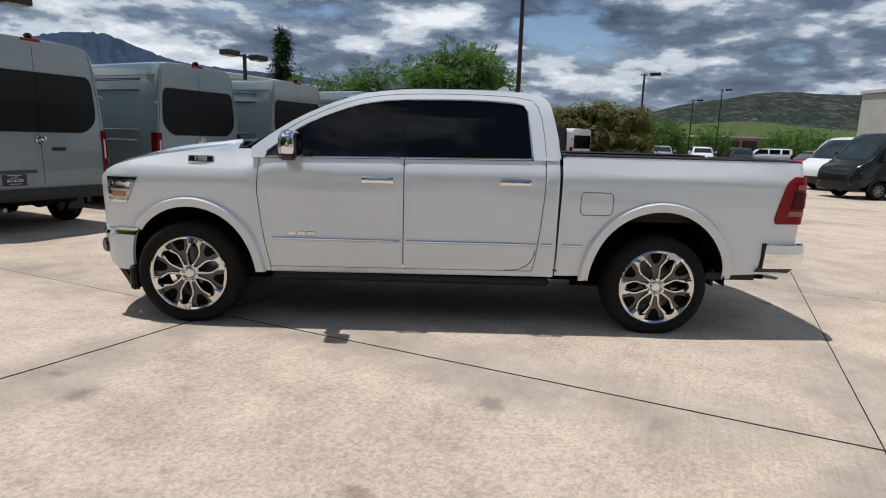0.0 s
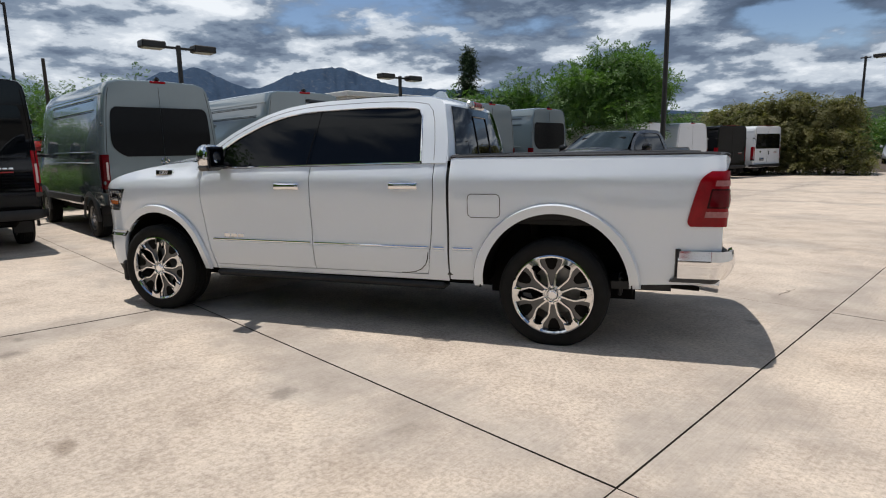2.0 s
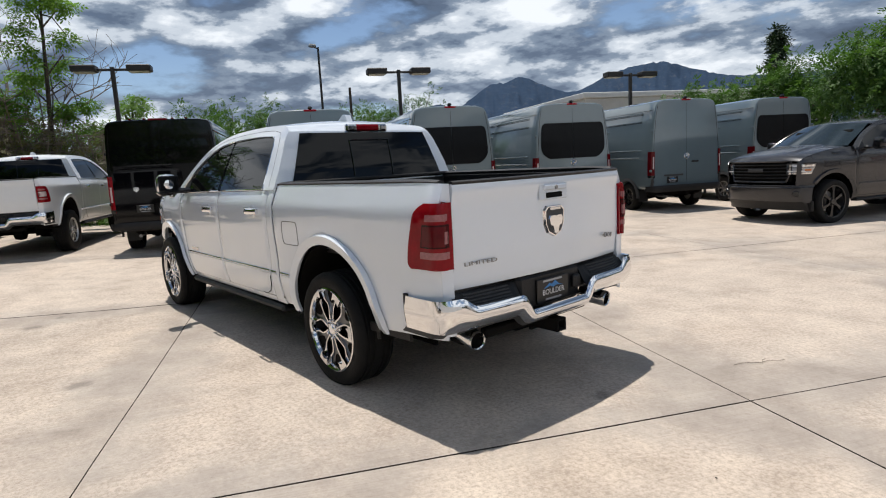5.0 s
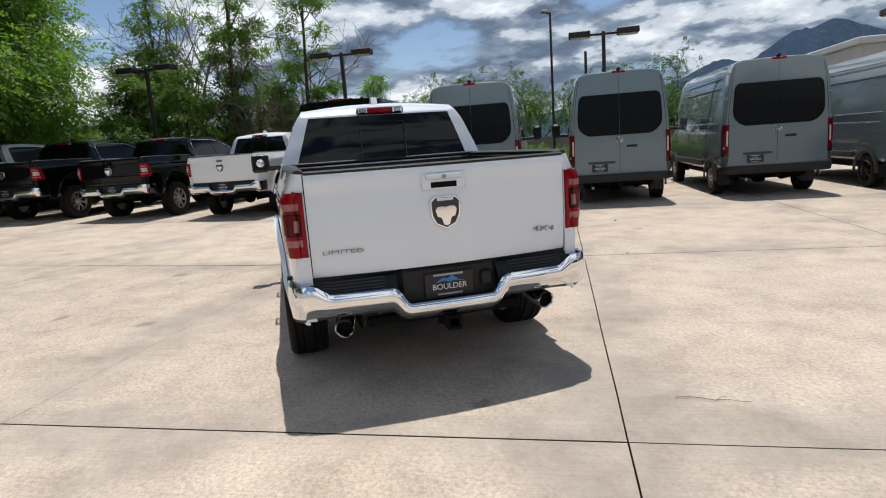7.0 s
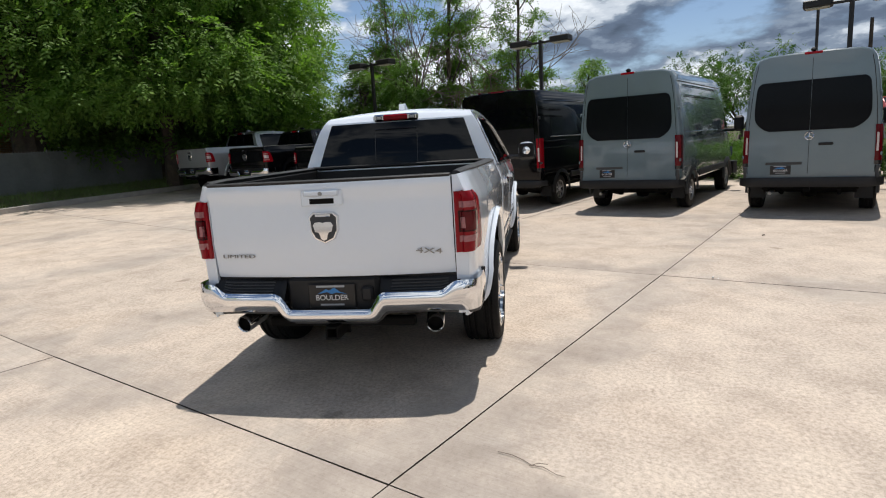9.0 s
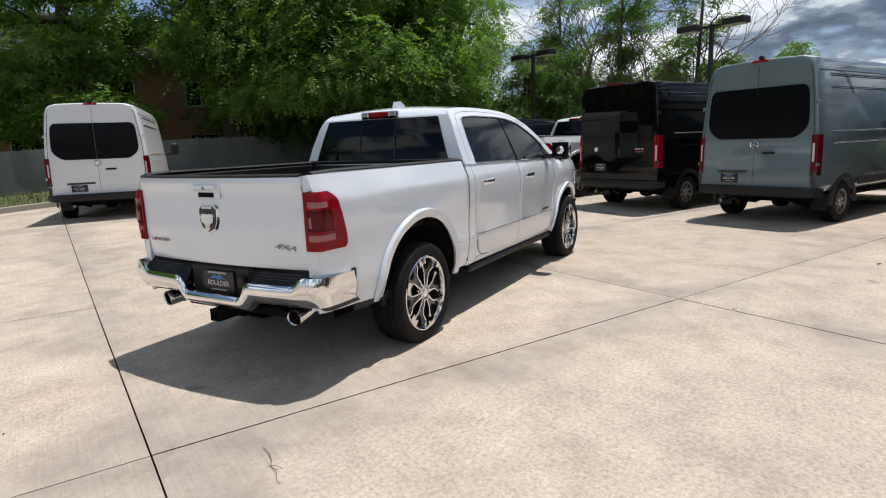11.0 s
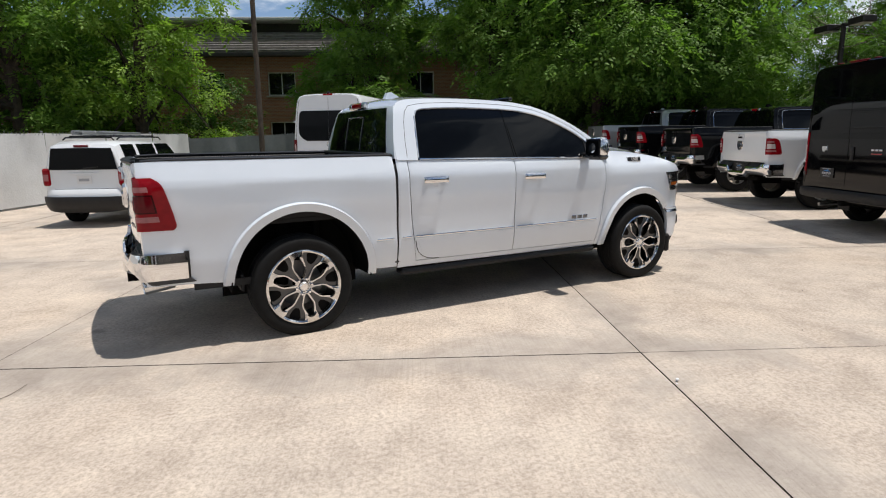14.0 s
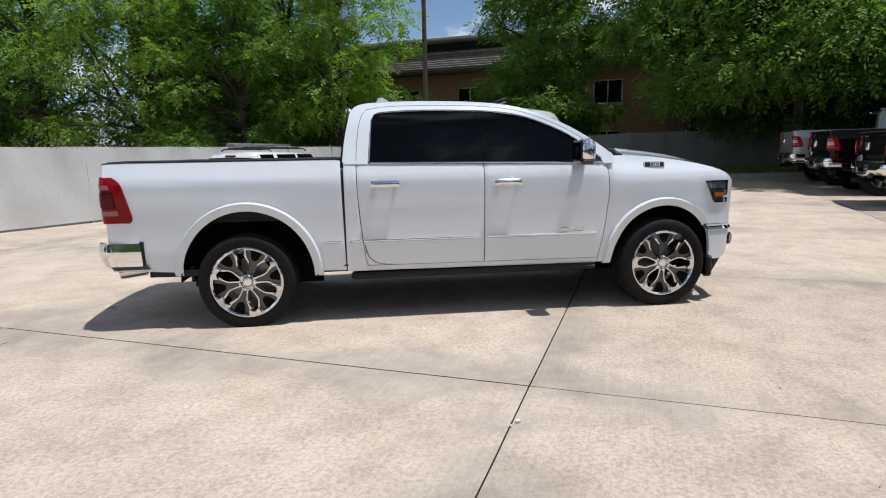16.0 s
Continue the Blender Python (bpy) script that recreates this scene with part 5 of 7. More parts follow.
        # raised grey bar painted as the shadow of the recess above the plate
        part("handle_recess", Geo().box((rx(0.9) - 0.004, 0.36, 0.875), (0.014, 0.54, 0.045), 0.015), M["grey_plastic"], T)
    else:
        part("emblem", Geo().prism([(0.52 + a, 1.26 + b) for a, b in ((-0.05, 0.05), (0.05, 0.05), (0.055, -0.02), (0, -0.06), (-0.055, -0.02))], "x", 0.0, -0.016, 0.01), M["chrome_worn"], T)
        for k in range(3):
            part("name_bar", Geo().box((-0.006, -0.50 - 0.075 * k, 1.26), (0.01, 0.06, 0.032), 0.004), M["chrome_worn"], T)
        part("name_bar", Geo().box((-0.006, -0.575, 1.205), (0.01, 0.20, 0.018), 0.003), M["redp"], T)
        part("door_handle", Geo().box((-0.010, -0.10, 1.20), (0.03, 0.06, 0.20), 0.012), M["plastic"], T)
    plate(T, rx(0.8) - 0.012, 0.40, 0.765 if tall else 0.885, 0.31, 0.155)
    # tail lamps
    for s in (1, -1):
        z0, z1 = (0.83, 1.46) if tall else (0.82, 1.52)
        def tl(a, b, s=s, z0=z0, z1=z1):
            z = lerp(z0, z1, b)
            w = hw(z)
            if a < 0.5:
                return (lerp(0.13, 0.02, a / 0.5), s * (w * lerp(1.0, 0.985, a / 0.5) + 0.006), z)
            return (0.02 - 0.03 * math.sin((a - 0.5) * math.pi), s * lerp(w * 0.985 + 0.004, w * 0.985 - 0.085, (a - 0.5) / 0.5), z)
        lampo = part("tail_lamp", Geo().patch(tl, 12, 8, 0.02, flip=(s < 0)), M["red_lens2"] if tall else M["red_lens"], T, "red tail lamp")
        part("lamp_base", Geo().patch(lambda a, b: tuple(np.add(tl(a, lerp(0.0, 0.10, b)), (-0.004, 0, 0))), 8, 2, 0.006, flip=(s < 0)), M["gloss_black"], lampo)
        part("reverse_lens", Geo().patch(lambda a, b: tuple(np.add(tl(lerp(0.74 if tall else 0.66, 0.90 if tall else 0.84, a), lerp(0.34 if tall else 0.30, 0.80 if tall else 0.72, b)), (-0.005, 0, 0))), 4, 4, 0.006, flip=(s < 0)), M["clear_white"], lampo)
    # bumper and step
    def bmp(a, b):
        y = lerp(-1, 1, a)
        k = abs(y)
        x = -0.004 + 0.20 * max(0.0, (k - 0.84) / 0.16) ** 2
        return (x - 0.012 * math.sin(b * math.pi), y * W * (0.968 if tall else 0.985), lerp(0.505 if tall else 0.52, 0.615 if tall else 0.60, b))
    part("rear_bumper", Geo().patch(bmp, 36, 6, 0.09), M["plastic"], T, "dark plastic bumper with step")
    if tall:
        part("door_gap", Geo().box((0.006, 0, 0.622), (0.03, 1.84, 0.012), 0.002), M["under"], T)
        for s in (1, -1):
            part("corner_trim", Geo().box((0.035, s * 0.945, 0.72), (0.10, 0.05, 0.20), 0.012), M["grey_plastic"], T)
    for s in (1, -1):
        part("reflector", Geo().box((-0.018, s * 0.72, 0.585 if tall else 0.60), (0.02, 0.16, 0.030), 0.006), M["red_lens2"], T)
    part("under_tray", Geo().box((2.9, 0, 0.44), (5.0, 1.45, 0.16), 0.04), M["under"], T)
    part("rear_axle", Geo().tube([(ra, -0.80, R), (ra, 0.80, R)], 0.06, 10).lathe([(0, 0.16), (0.13, 0.1), (0.15, 0), (0.13, -0.1), (0, -0.16)], 14, Matrix.Translation((ra, 0, R))), M["under"], T)
    for y in (0.45, -0.45):
        part("leaf_spring", Geo().tube([(0.25, y, 0.44), (0.6, y, 0.34), (ra, y, 0.27), (1.4, y, 0.34), (1.8, y, 0.44)], 0.035, 6), M["under"], T)
    part("tow_hitch", Geo().box((0.05, 0, 0.43), (0.20, 0.09, 0.08), 0.01).box((0.12, 0, 0.46), (0.06, 1.0, 0.06), 0.01), M["under"], T)
    part("exhaust_pipe", Geo().tube([(0.02, 0.55, 0.36), (0.5, 0.55, 0.38), (1.9, 0.4, 0.42)], 0.03, 8), M["steel"], T)
    for s in (1, -1):
        for xw in (ra, ra + wb):
            def fl(a, b, xw=xw, s=s):
                q = math.pi * lerp(-0.02, 1.02, a)
                r = R + 0.07 + 0.075 * b
                return (xw + r * math.cos(q), s * (W * lerp(1.012, 0.998, b) + (0.004 if b < 1 else 0.0)), R + r * math.sin(q) * 0.97)
            part("wheel_arch_trim", Geo().patch(fl, 24, 2, 0.04, flip=(s < 0)), M["grey_plastic"] if tall else M["plastic"], T)
        part("wheel_housing", Geo().box((ra, s * 0.69, 0.62), (0.86, 0.03, 0.6)).box((ra + wb, s * 0.69, 0.62), (0.86, 0.03, 0.6)), M["under"], T)
        part("mud_flap", Geo().box((ra - 0.40, s * 0.80, 0.36), (0.02, 0.26, 0.28), 0.004), M["plastic"], T)
        part("side_moulding", Geo().box((ra + wb / 2, s * (W + 0.004), 0.66), (wb - 1.0, 0.03, 0.13), 0.012), M["grey_plastic"] if tall else M["plastic"], T)
        for z in ((1.32,) if tall else (1.55,)):
            part("side_rail", Geo().box((2.0, s * (hw(z) + 0.003), z), (3.0, 0.014, 0.022), 0.006), paint_mat if tall else M["galv"], T)
        if side_glass:
            for x0, x1 in ((0.55, 1.95), (2.05, 3.40)):
                part("side_window", Geo().patch(lambda a, b: (lerp(x0, x1, a), s * (hw(lerp(1.52, 2.16, b)) + 0.004), lerp(1.52, 2.16, b)), 6, 6, 0.006, flip=(s > 0)), M["glass"], T)
        else:
            for x0, x1 in ((0.45, 3.35),):
                # dark tubes laid on as the shadow inside the pressed side panels
                for za in (2.17, 2.36):
                    part("pressed_groove", Geo().tube([(lerp(x0, x1, q / 6), s * (hw(za) + 0.001), za) for q in range(7)], 0.007, 5), M["under"], T)
                for za in (1.50, 2.20, 2.39):
                    part("pressed_rib", Geo().tube([(x0, s * hw(za), za)] + [(lerp(x0, x1, q / 6), s * (hw(za) + 0.004), za) for q in range(7)], 0.012, 6), paint_mat, T)
        part("roof_gutter", Geo().tube([(x, s * hw(H0 - 0.25) * 1.0 + s * 0.004, H0 - 0.25) for x in np.linspace(0.1, 3.9, 8)], 0.012, 6), paint_mat, T)
        part("cab_window", Geo().patch(lambda a, b: (lerp(3.55, 4.75 - 0.52 * b, a) * (1 if tall else 0.94), s * (hw(lerp(1.45, 2.02, b)) * (0.99 - 0.012 * a) + 0.004), lerp(1.45, 2.02, b)), 8, 6, 0.006, flip=(s > 0)), M["glass"], T)
        part("mirror", Geo().box((4.75 * (1 if tall else 0.94), s * (W + 0.22), 1.62), (0.16, 0.22, 0.38), 0.05).box((4.78 * (1 if tall else 0.94), s * (W + 0.08), 1.48), (0.10, 0.26, 0.08), 0.02), M["plastic"], T)
        part("door_seam", Geo().tube([(x, s * (hw(z) + 0.0015), z) for x, z in ((3.45, 2.1), (3.45, 0.62))], 0.005, 4), M["under"], T)
    def wsf(a, b):
        x = lerp(4.42, 5.30, b) * (1 if tall else 0.94)
        xs_, zs_ = [q[0] for q in st], [H0 + q[2] for q in st]
        y = lerp(-0.80, 0.80, a)
        return (x + 0.01, y * lerp(0.93, 1.06, b), float(np.interp(x, xs_, zs_)) + 0.004 - 0.012 * abs(2 * a - 1) ** 4)
    part("windscreen", Geo().patch(wsf, 12, 10, 0.006, flip=True), M["glass_blue"], T)
    xs_ = 5.93 if tall else 5.56
    part("grille", Geo().box((xs_ - 0.06, 0, 0.86), (0.10, 1.0, 0.18), 0.03), M["gloss_black"], T)
    part("front_bumper", Geo().patch(lambda a, b: (xs_ + 0.04 - 0.35 * abs(2 * a - 1) ** 3.5, (2 * a - 1) * 0.98, lerp(0.34, 0.66, b)), 24, 4, 0.10, flip=True), M["grey_plastic"] if tall else M["plastic"], T)
    for s in (1, -1):
        part("headlamp", Geo().patch(lambda a, b: (xs_ - lerp(0.36, 0.06, a), s * lerp(0.905, 0.60, a), lerp(0.80, 1.04 - 0.04 * a, b)), 8, 4, 0.06, flip=(s < 0)), M["lamp_glass"], T, "clear headlamp")
    # high brake light with a reversing camera
    if tall:
        part("brake_light", Geo().box((0.055, 0, H0 - 0.035), (0.06, 0.26, 0.04), 0.012), M["red_lens"], T, "red high brake light")
        part("rear_camera", Geo().box((0.09, 0, H0 + 0.02), (0.11, 0.085, 0.07), 0.025), M["gloss_black"], T)
    else:
        part("brake_light", Geo().box((0.03, 0, H0 - 0.01), (0.08, 0.34, 0.035), 0.012), M["red_lens2"], T)
        for y in (-0.5, -0.25, 0.25, 0.5):
            part("marker_lamp", Geo().box((0.10, y, H0 + 0.004), (0.10, 0.05, 0.025), 0.01), M["red_lens2"], T)
    put_wheels(T, style, R, (ra, ra + wb), 0.86)
    return T


def cyl_y(cx, cz, r, y0, y1, n=36):
    vs = [(cx + r * math.cos(2 * math.pi * k / n), y, cz + r * math.sin(2 * math.pi * k / n)) for y in (min(y0, y1), max(y0, y1)) for k in range(n)]
    fs = [(k, n + k, n + (k + 1) % n, (k + 1) % n) for k in range(n)]
    fs += [tuple(range(n)), tuple(range(2 * n - 1, n - 1, -1))]
    return vs, fs


BLUEGREY = "blue-grey high-roof panel van with dark rear windows, parked in a row"
for u, v, rg, sg, tr in ((7.93, 0.55, True, False, 0), (8.10, -2.45, True, False, 0.5), (8.25, -5.45, True, False, 1), (8.0, -8.35, False, False, 0), (8.3, -11.5, True, False, 0)):
    van(lot(u, v, None, tr), M["blue"], BLUEGREY if rg else "blue-grey high-roof panel van with blank rear doors", "tall", rg, sg, "row of vans", "black" if v < -8 and v > -10 else "steel")
van(lot(7.95, 3.42), M["blackp"], "black panel van with tinted rear doors and steel wheels", "box", True, True, "row of vans", "steel")
van(lot(-0.93, 10.0, None, 90 - 14) @ Matrix.Diagonal((1, 1, 0.93, 1)), M["white2"], "white high-roof panel van parked before the fence", "tall", True, False, "", "steel")

# ---- other pickups in the row ----
for u, v, pm, lab in ((9.12, 6.45, "white2", "white heavy-duty pickup truck with chrome bumper parked in the row"), (8.99, 9.30, "blackp", "black heavy-duty pickup truck with chrome bumper parked in the row"),
                      (8.72, 12.05, "blackp", "black heavy-duty pickup truck in tree shade"), (8.55, 14.7, "silver", "silver-grey pickup truck in tree shade")):
    pickup(lot(u, v), M[pm], lab, "chrome", "alloy", hd=True, front=False, group="row of pickups", detail=False)
pickup(lot(5.30, -12.1, None, 94), M["granite"], "granite grey crew-cab pickup truck with black wheels", "black", "black", group="", detail=False)

# ---- small white sport utility car ----
def suv(m, paint_mat, label, rack=True):
    """A boxy estate car: tail at x = 0, nose along +x."""
    T = thing("suv", m, label, "car")
    half = lambda H: [(0.25, 0.36), (0.78, 0.36), (0.85, 0.42), (0.875, 0.62), (0.88, 0.85), (0.87, 1.05), (0.80, 1.22), (0.735, H - 0.16), (0.69, H - 0.06), (0.58, H - 0.015), (0.25, H)]
    H0 = 1.57
    st = [(0.0, 0.93, -0.12), (0.05, 0.97, -0.05), (0.25, 1, 0), (1.2, 1, 0), (2.0, 1, -0.02), (2.55, 1, -0.08), (2.85, 0.995, -0.26), (3.15, 0.99, -0.52), (3.35, 0.98, -0.62), (3.9, 0.95, -0.68), (4.25, 0.90, -0.74), (4.38, 0.80, -0.90)]
    secs = [[(px, py * w, pz) for px, py, pz in ring(x, half, 0.36, H0 + dz, H0)] for x, w, dz in st]
    R = 0.34
    cuts = [Geo().add(*cyl_y(xw, R, R + 0.06, s * 0.58, s * 1.1)) for xw in (0.82, 3.45) for s in (1, -1)]
    part("body", carve(loft(secs), cuts, "body", paint_mat, 30), None, T)
    hw = lambda z: float(np.interp(z, [p[1] for p in half(H0)][1:], [p[0] for p in half(H0)][1:]))
    for s in (1, -1):
        for x0, x1, sl in ((0.22, 0.72, 0.0), (0.86, 1.62, 0.0), (1.72, 2.72, 0.36)):
            part("side_window", Geo().patch(lambda a, b: (lerp(x0, x1 - sl * b, a), s * (hw(lerp(1.13, 1.50, b)) + 0.006), lerp(1.13, 1.50, b)), 6, 6, 0.006, flip=(s > 0)), M["glass"], T)
        part("lower_cladding", Geo().patch(lambda a, b: (lerp(1.2, 3.0, a), s * (hw(lerp(0.36, 0.56, b)) + 0.01), lerp(0.36, 0.56, b)), 8, 3, 0.02, flip=(s > 0)), M["grey_plastic"], T)
        lens = part("tail_lamp", Geo().box((0.05, s * 0.795, 0.92), (0.16, 0.165, 0.32), 0.03), M["red_lens"], T, "red tail lamp")
        part("reverse_lens", Geo().box((-0.031, s * 0.79, 0.91), (0.006, 0.10, 0.12), 0.002), M["pink_lens"], lens)
        part("door_handle", Geo().box((1.0, s * 0.89, 0.99), (0.16, 0.03, 0.03), 0.01), paint_mat, T)
        part("door_handle", Geo().box((1.95, s * 0.89, 0.98), (0.16, 0.03, 0.03), 0.01), paint_mat, T)
        part("mirror", Geo().box((2.68, s * 0.98, 1.14), (0.12, 0.18, 0.16), 0.04), paint_mat, T)
        for x in (0.80, 1.68, 2.75):
            part("door_seam", Geo().tube([(x, s * (hw(z) + 0.001), z) for z in (0.58, 0.85, 1.05, 1.12)], 0.005, 4), M["under"], T)
        for xw in (0.82, 3.45):
            part("wheel_arch_trim", Geo().patch(lambda a, b: (xw + (R + 0.055 + 0.05 * b) * math.cos(math.pi * a), s * (0.885 + 0.012 * (1 - b)), R + (R + 0.055 + 0.05 * b) * math.sin(math.pi * a)), 18, 2, 0.03, flip=(s < 0)), paint_mat, T)
            part("wheel_housing", Geo().box((xw, s * 0.575, 0.55), (0.78, 0.03, 0.55)), M["under"], T)
        if rack:
            part("roof_rail", Geo().tube([(0.35, s * 0.58, H0 + 0.02), (0.45, s * 0.58, H0 + 0.06), (2.2, s * 0.58, H0 + 0.06), (2.3, s * 0.58, H0 + 0.01)], 0.016, 7), M["gloss_black"], T)
    part("rear_window", Geo().patch(lambda a, b: (-0.014, lerp(-0.72 + 0.09 * b, 0.72 - 0.09 * b, a), lerp(1.05, 1.44, b)), 10, 6, 0.006, flip=True), M["van_glass"], T)
    part("rear_bumper", Geo().patch(lambda a, b: (-0.085 + 0.25 * abs(2 * a - 1) ** 6 + 0.07 * (1 - b) ** 2 - 0.015 * math.sin(b * math.pi), (2 * a - 1) * 0.885, lerp(0.33 + 0.05 * abs(2 * a - 1) ** 3, 0.555, b)), 24, 6, 0.10), M["plastic"], T, "dark plastic bumper")
    part("bumper_cover", Geo().patch(lambda a, b: (-0.075 + 0.24 * abs(2 * a - 1) ** 6 + 0.045 * b ** 2, (2 * a - 1) * 0.882, lerp(0.557, 0.665, b)), 24, 4, 0.06), paint_mat, T)
    part("brake_light", Geo().box((0.004, 0, 1.475), (0.05, 0.30, 0.040), 0.010), M["red_lens2"], T, "red high brake light")
    part("gate_handle", Geo().box((-0.014, 0, 0.985), (0.03, 0.66, 0.032), 0.010), paint_mat, T)
    number = part("licence_plate", Geo().box((-0.014, 0, 0.865), (0.014, 0.31, 0.15), 0.004), M["plate_white"], T, "pale licence plate")
    part("plate_bar", Geo().box((-0.022, 0, 0.865), (0.003, 0.22, 0.05), 0.0), M["bar"], number)
    part("exhaust_pipe", Geo().tube([(-0.04, -0.52, 0.33), (0.4, -0.50, 0.34)], 0.025, 8), M["steel"], T)
    part("wiper", Geo().tube([(-0.022, 0.0, 1.075), (-0.024, -0.32, 1.10)], 0.008, 5), M["plastic"], T)
    part("gate_seam", Geo().tube([(0.0, y, 0.70) for y in (-0.66, 0, 0.66)], 0.005, 4), M["under"], T)
    part("windscreen", Geo().patch(lambda a, b: (lerp(2.64, 3.10, b) + 0.012, lerp(-0.62, 0.62, a) * lerp(0.95, 1.1, b), float(np.interp(lerp(2.64, 3.10, b), [q[0] for q in st], [H0 + q[2] for q in st])) + 0.003), 10, 6, 0.006, flip=True), M["glass_blue"], T)
    part("under_tray", Geo().box((2.1, 0, 0.36), (3.4, 1.2, 0.12), 0.03), M["under"], T)
    if rack:
        for x in (0.6, 1.0, 1.5, 1.95):
            part("cross_bar", Geo().box((x, 0, H0 + 0.085), (0.05, 1.18, 0.03), 0.01), M["gloss_black"], T)
        part("roof_rack_tube", Geo().tube([(0.3, 0.32, H0 + 0.15), (1.15, 0.32, H0 + 0.15)], 0.045, 10).tube([(1.25, 0.32, H0 + 0.15), (2.1, 0.32, H0 + 0.15)], 0.045, 10), M["galv"], T)
        part("roof_rack_plank", Geo().box((1.2, -0.05, H0 + 0.14), (1.9, 0.30, 0.05), 0.012), M["galv"], T)
    put_wheels(T, "alloy", R, (0.82, 3.45), 0.76)
    return T


suv(lot(-4.56, 5.25, None, 90) @ Matrix.Diagonal((0.92, 0.82, 0.965, 1)), M["white2"], "white boxy sport utility car with a roof rack")

# ---- far parked vehicles ----
def heading(x, y, deg):
    return pose(x, y, 0, 0, 0, deg)


van(heading(-15.9, -13.9, 3) @ Matrix.Diagonal((0.85, 0.92, 0.83, 1)), M["darkvan"], "charcoal panel van parked across the lot", "box", True, True, "", "steel")
van(heading(-17.4, -17.6, 3) @ Matrix.Diagonal((0.85, 0.92, 0.80, 1)), M["white2"], "white panel van parked behind a charcoal van", "box", True, True, "", "steel")
for x, y, pm, lab, kind in ((-0.6, -19.6, "white2", "white panel van seen from behind", "tall"), (-2.3, -21.5, "white2", "white panel van seen from behind", "tall"),
                            (-4.0, -23.4, "blackp", "black panel van in the far row", "box"), (-5.7, -25.3, "white2", "white panel van in the far row", "box")):
    van(heading(x, y, -42) @ Matrix.Diagonal((1, 1, 0.88, 1)), M[pm], lab, kind, kind == "box" and pm == "white2", False, "far row of vans", "steel")
for x, y, deg, pm, lab in ((-26.8, -42.0, -27, "white2", "white sport utility car parked beyond the lot"), (-17.8, -21.2, 3, "redp", "red car parked between vans"),
                           (-14.4, -46.2, 72, "bluep", "bright blue car in a far parking row"), (-17.4, -45.4, 72, "silver", "silver car in a far parking row"),
                           (-20.4, -44.6, 72, "white2", "white car in a far parking row"), (-23.2, -43.8, 72, "granite", "dark grey car in a far parking row")):
    suv(heading(x, y, deg), M[pm], lab, False)

# ---- lamps and poles ----
def parking_lamp(m, label, high=4.55, arms=2, span=0.74):
    T = thing("street_lamp", m, label, "street lamp", "parking lot lamps")
    part("pole", Geo().box((0, 0, high / 2), (0.11, 0.11, high), 0.01), M["bronze"], T)
    part("pole_base", Geo().lathe([(0.0, 0.55), (0.27, 0.55), (0.29, 0.5), (0.29, 0.0)], 20, Matrix.Rotation(radians(90), 4, "X")), M["curb"], T, "concrete pole base")
    part("arm", Geo().box((0, 0, high - 0.08), (0.07, 1.0 if arms == 2 else 0.5, 0.07), 0.01, None), M["bronze"], T)
    for s in ((1, -1) if arms == 2 else (1,)):
        h = part("lamp_head", Geo().box((0, s * span, high - 0.05), (0.42, 0.66, 0.19), 0.025), M["bronze"], T, "flat bronze shoebox lamp head")
        part("lamp_diffuser", Geo().box((0, s * span, high - 0.155), (0.34, 0.54, 0.02), 0.004), M["lamp_pane"], h)
    return T


LL = "twin-headed bronze parking lot lamp on a square pole"
for x, y, z, tr in ((12.67, -9.25, 4.62, 0), (9.26, -17.82, 4.48, 0), (16.26, -1.41, 4.78, 0), (18.5, 5.14, 4.82, 0)):
    parking_lamp(pose(x, y, 0, 0, 0, LOT + tr), LL, z)
parking_lamp(pose(-11.8, -34.6, 0, 0, 0, 60), "single-headed parking lot lamp on a tall pole", 6.2, 1, 0.7)
parking_lamp(pose(-30, -62, 0, 0, 0, 60), "single-headed parking lot lamp on a tall pole", 8.0, 1, 0.7)
parking_lamp(pose(-26, -60, 0, 0, 0, 60), "single-headed parking lot lamp on a tall pole", 6.6, 1, 0.7)


def pole(x, y, high, r, label, material="bronze", cam_head=False):
    T = thing("light_pole", pose(x, y, 0), label, "pole")
    part("pole_shaft", Geo().tube([(0, 0, 0), (0, 0, high)], [r, r * 0.7], 12), M[material], T)
    if cam_head:
        part("camera_bracket", Geo().tube([(0, 0, high - 0.1), (0, 0.25, high), (0, 0.45, high)], 0.04, 8), M[material], T)
        part("camera_head", Geo().box((0, 0.35, high + 0.05), (0.25, 0.4, 0.18), 0.05), M["galv"], T)
    return T


pole(-1.0, -15.8, 9.0, 0.09, "tall dark steel light pole on a kerbed island")
pole(27.0, -14.4, 8.3, 0.085, "tall slim steel pole with a camera head", cam_head=True)
pole(30.0, -18.2, 6.6, 0.12, "weathered wooden utility post", "bark")
pole(3.2, 16.0, 9.5, 0.10, "dark wooden utility pole before the trees", "bark")
p = pole(-1.0, -52, 8.6, 0.10, "tall street lamp with a curved arm")
part("arm", Geo().tube([(0, 0, 8.5), (0.6, 0.1, 9.0), (1.6, 0.2, 9.1), (2.4, 0.3, 8.95)], 0.06, 8), M["bronze"], p)

# ---- kerb, grass strip and fence along the trees ----
KERB = [(-12.0, 11.6), (-6.0, 13.2), (-1.0, 14.6), (4.2, 15.9), (8.8, 17.1), (14.0, 18.6), (22.0, 20.8)]


def along(line, off, z, n=60):
    """Points beside a broken line in lot coordinates, off metres to its far side."""
    us = np.linspace(line[0][0], line[-1][0], n)
    f = smooth_curve(line)
    out = []
    for u in us:
        v = f(u) + off
        q = lot(u, v, 0).translation
        out.append((q.x, q.y, rise(u, v) + z))
    return out


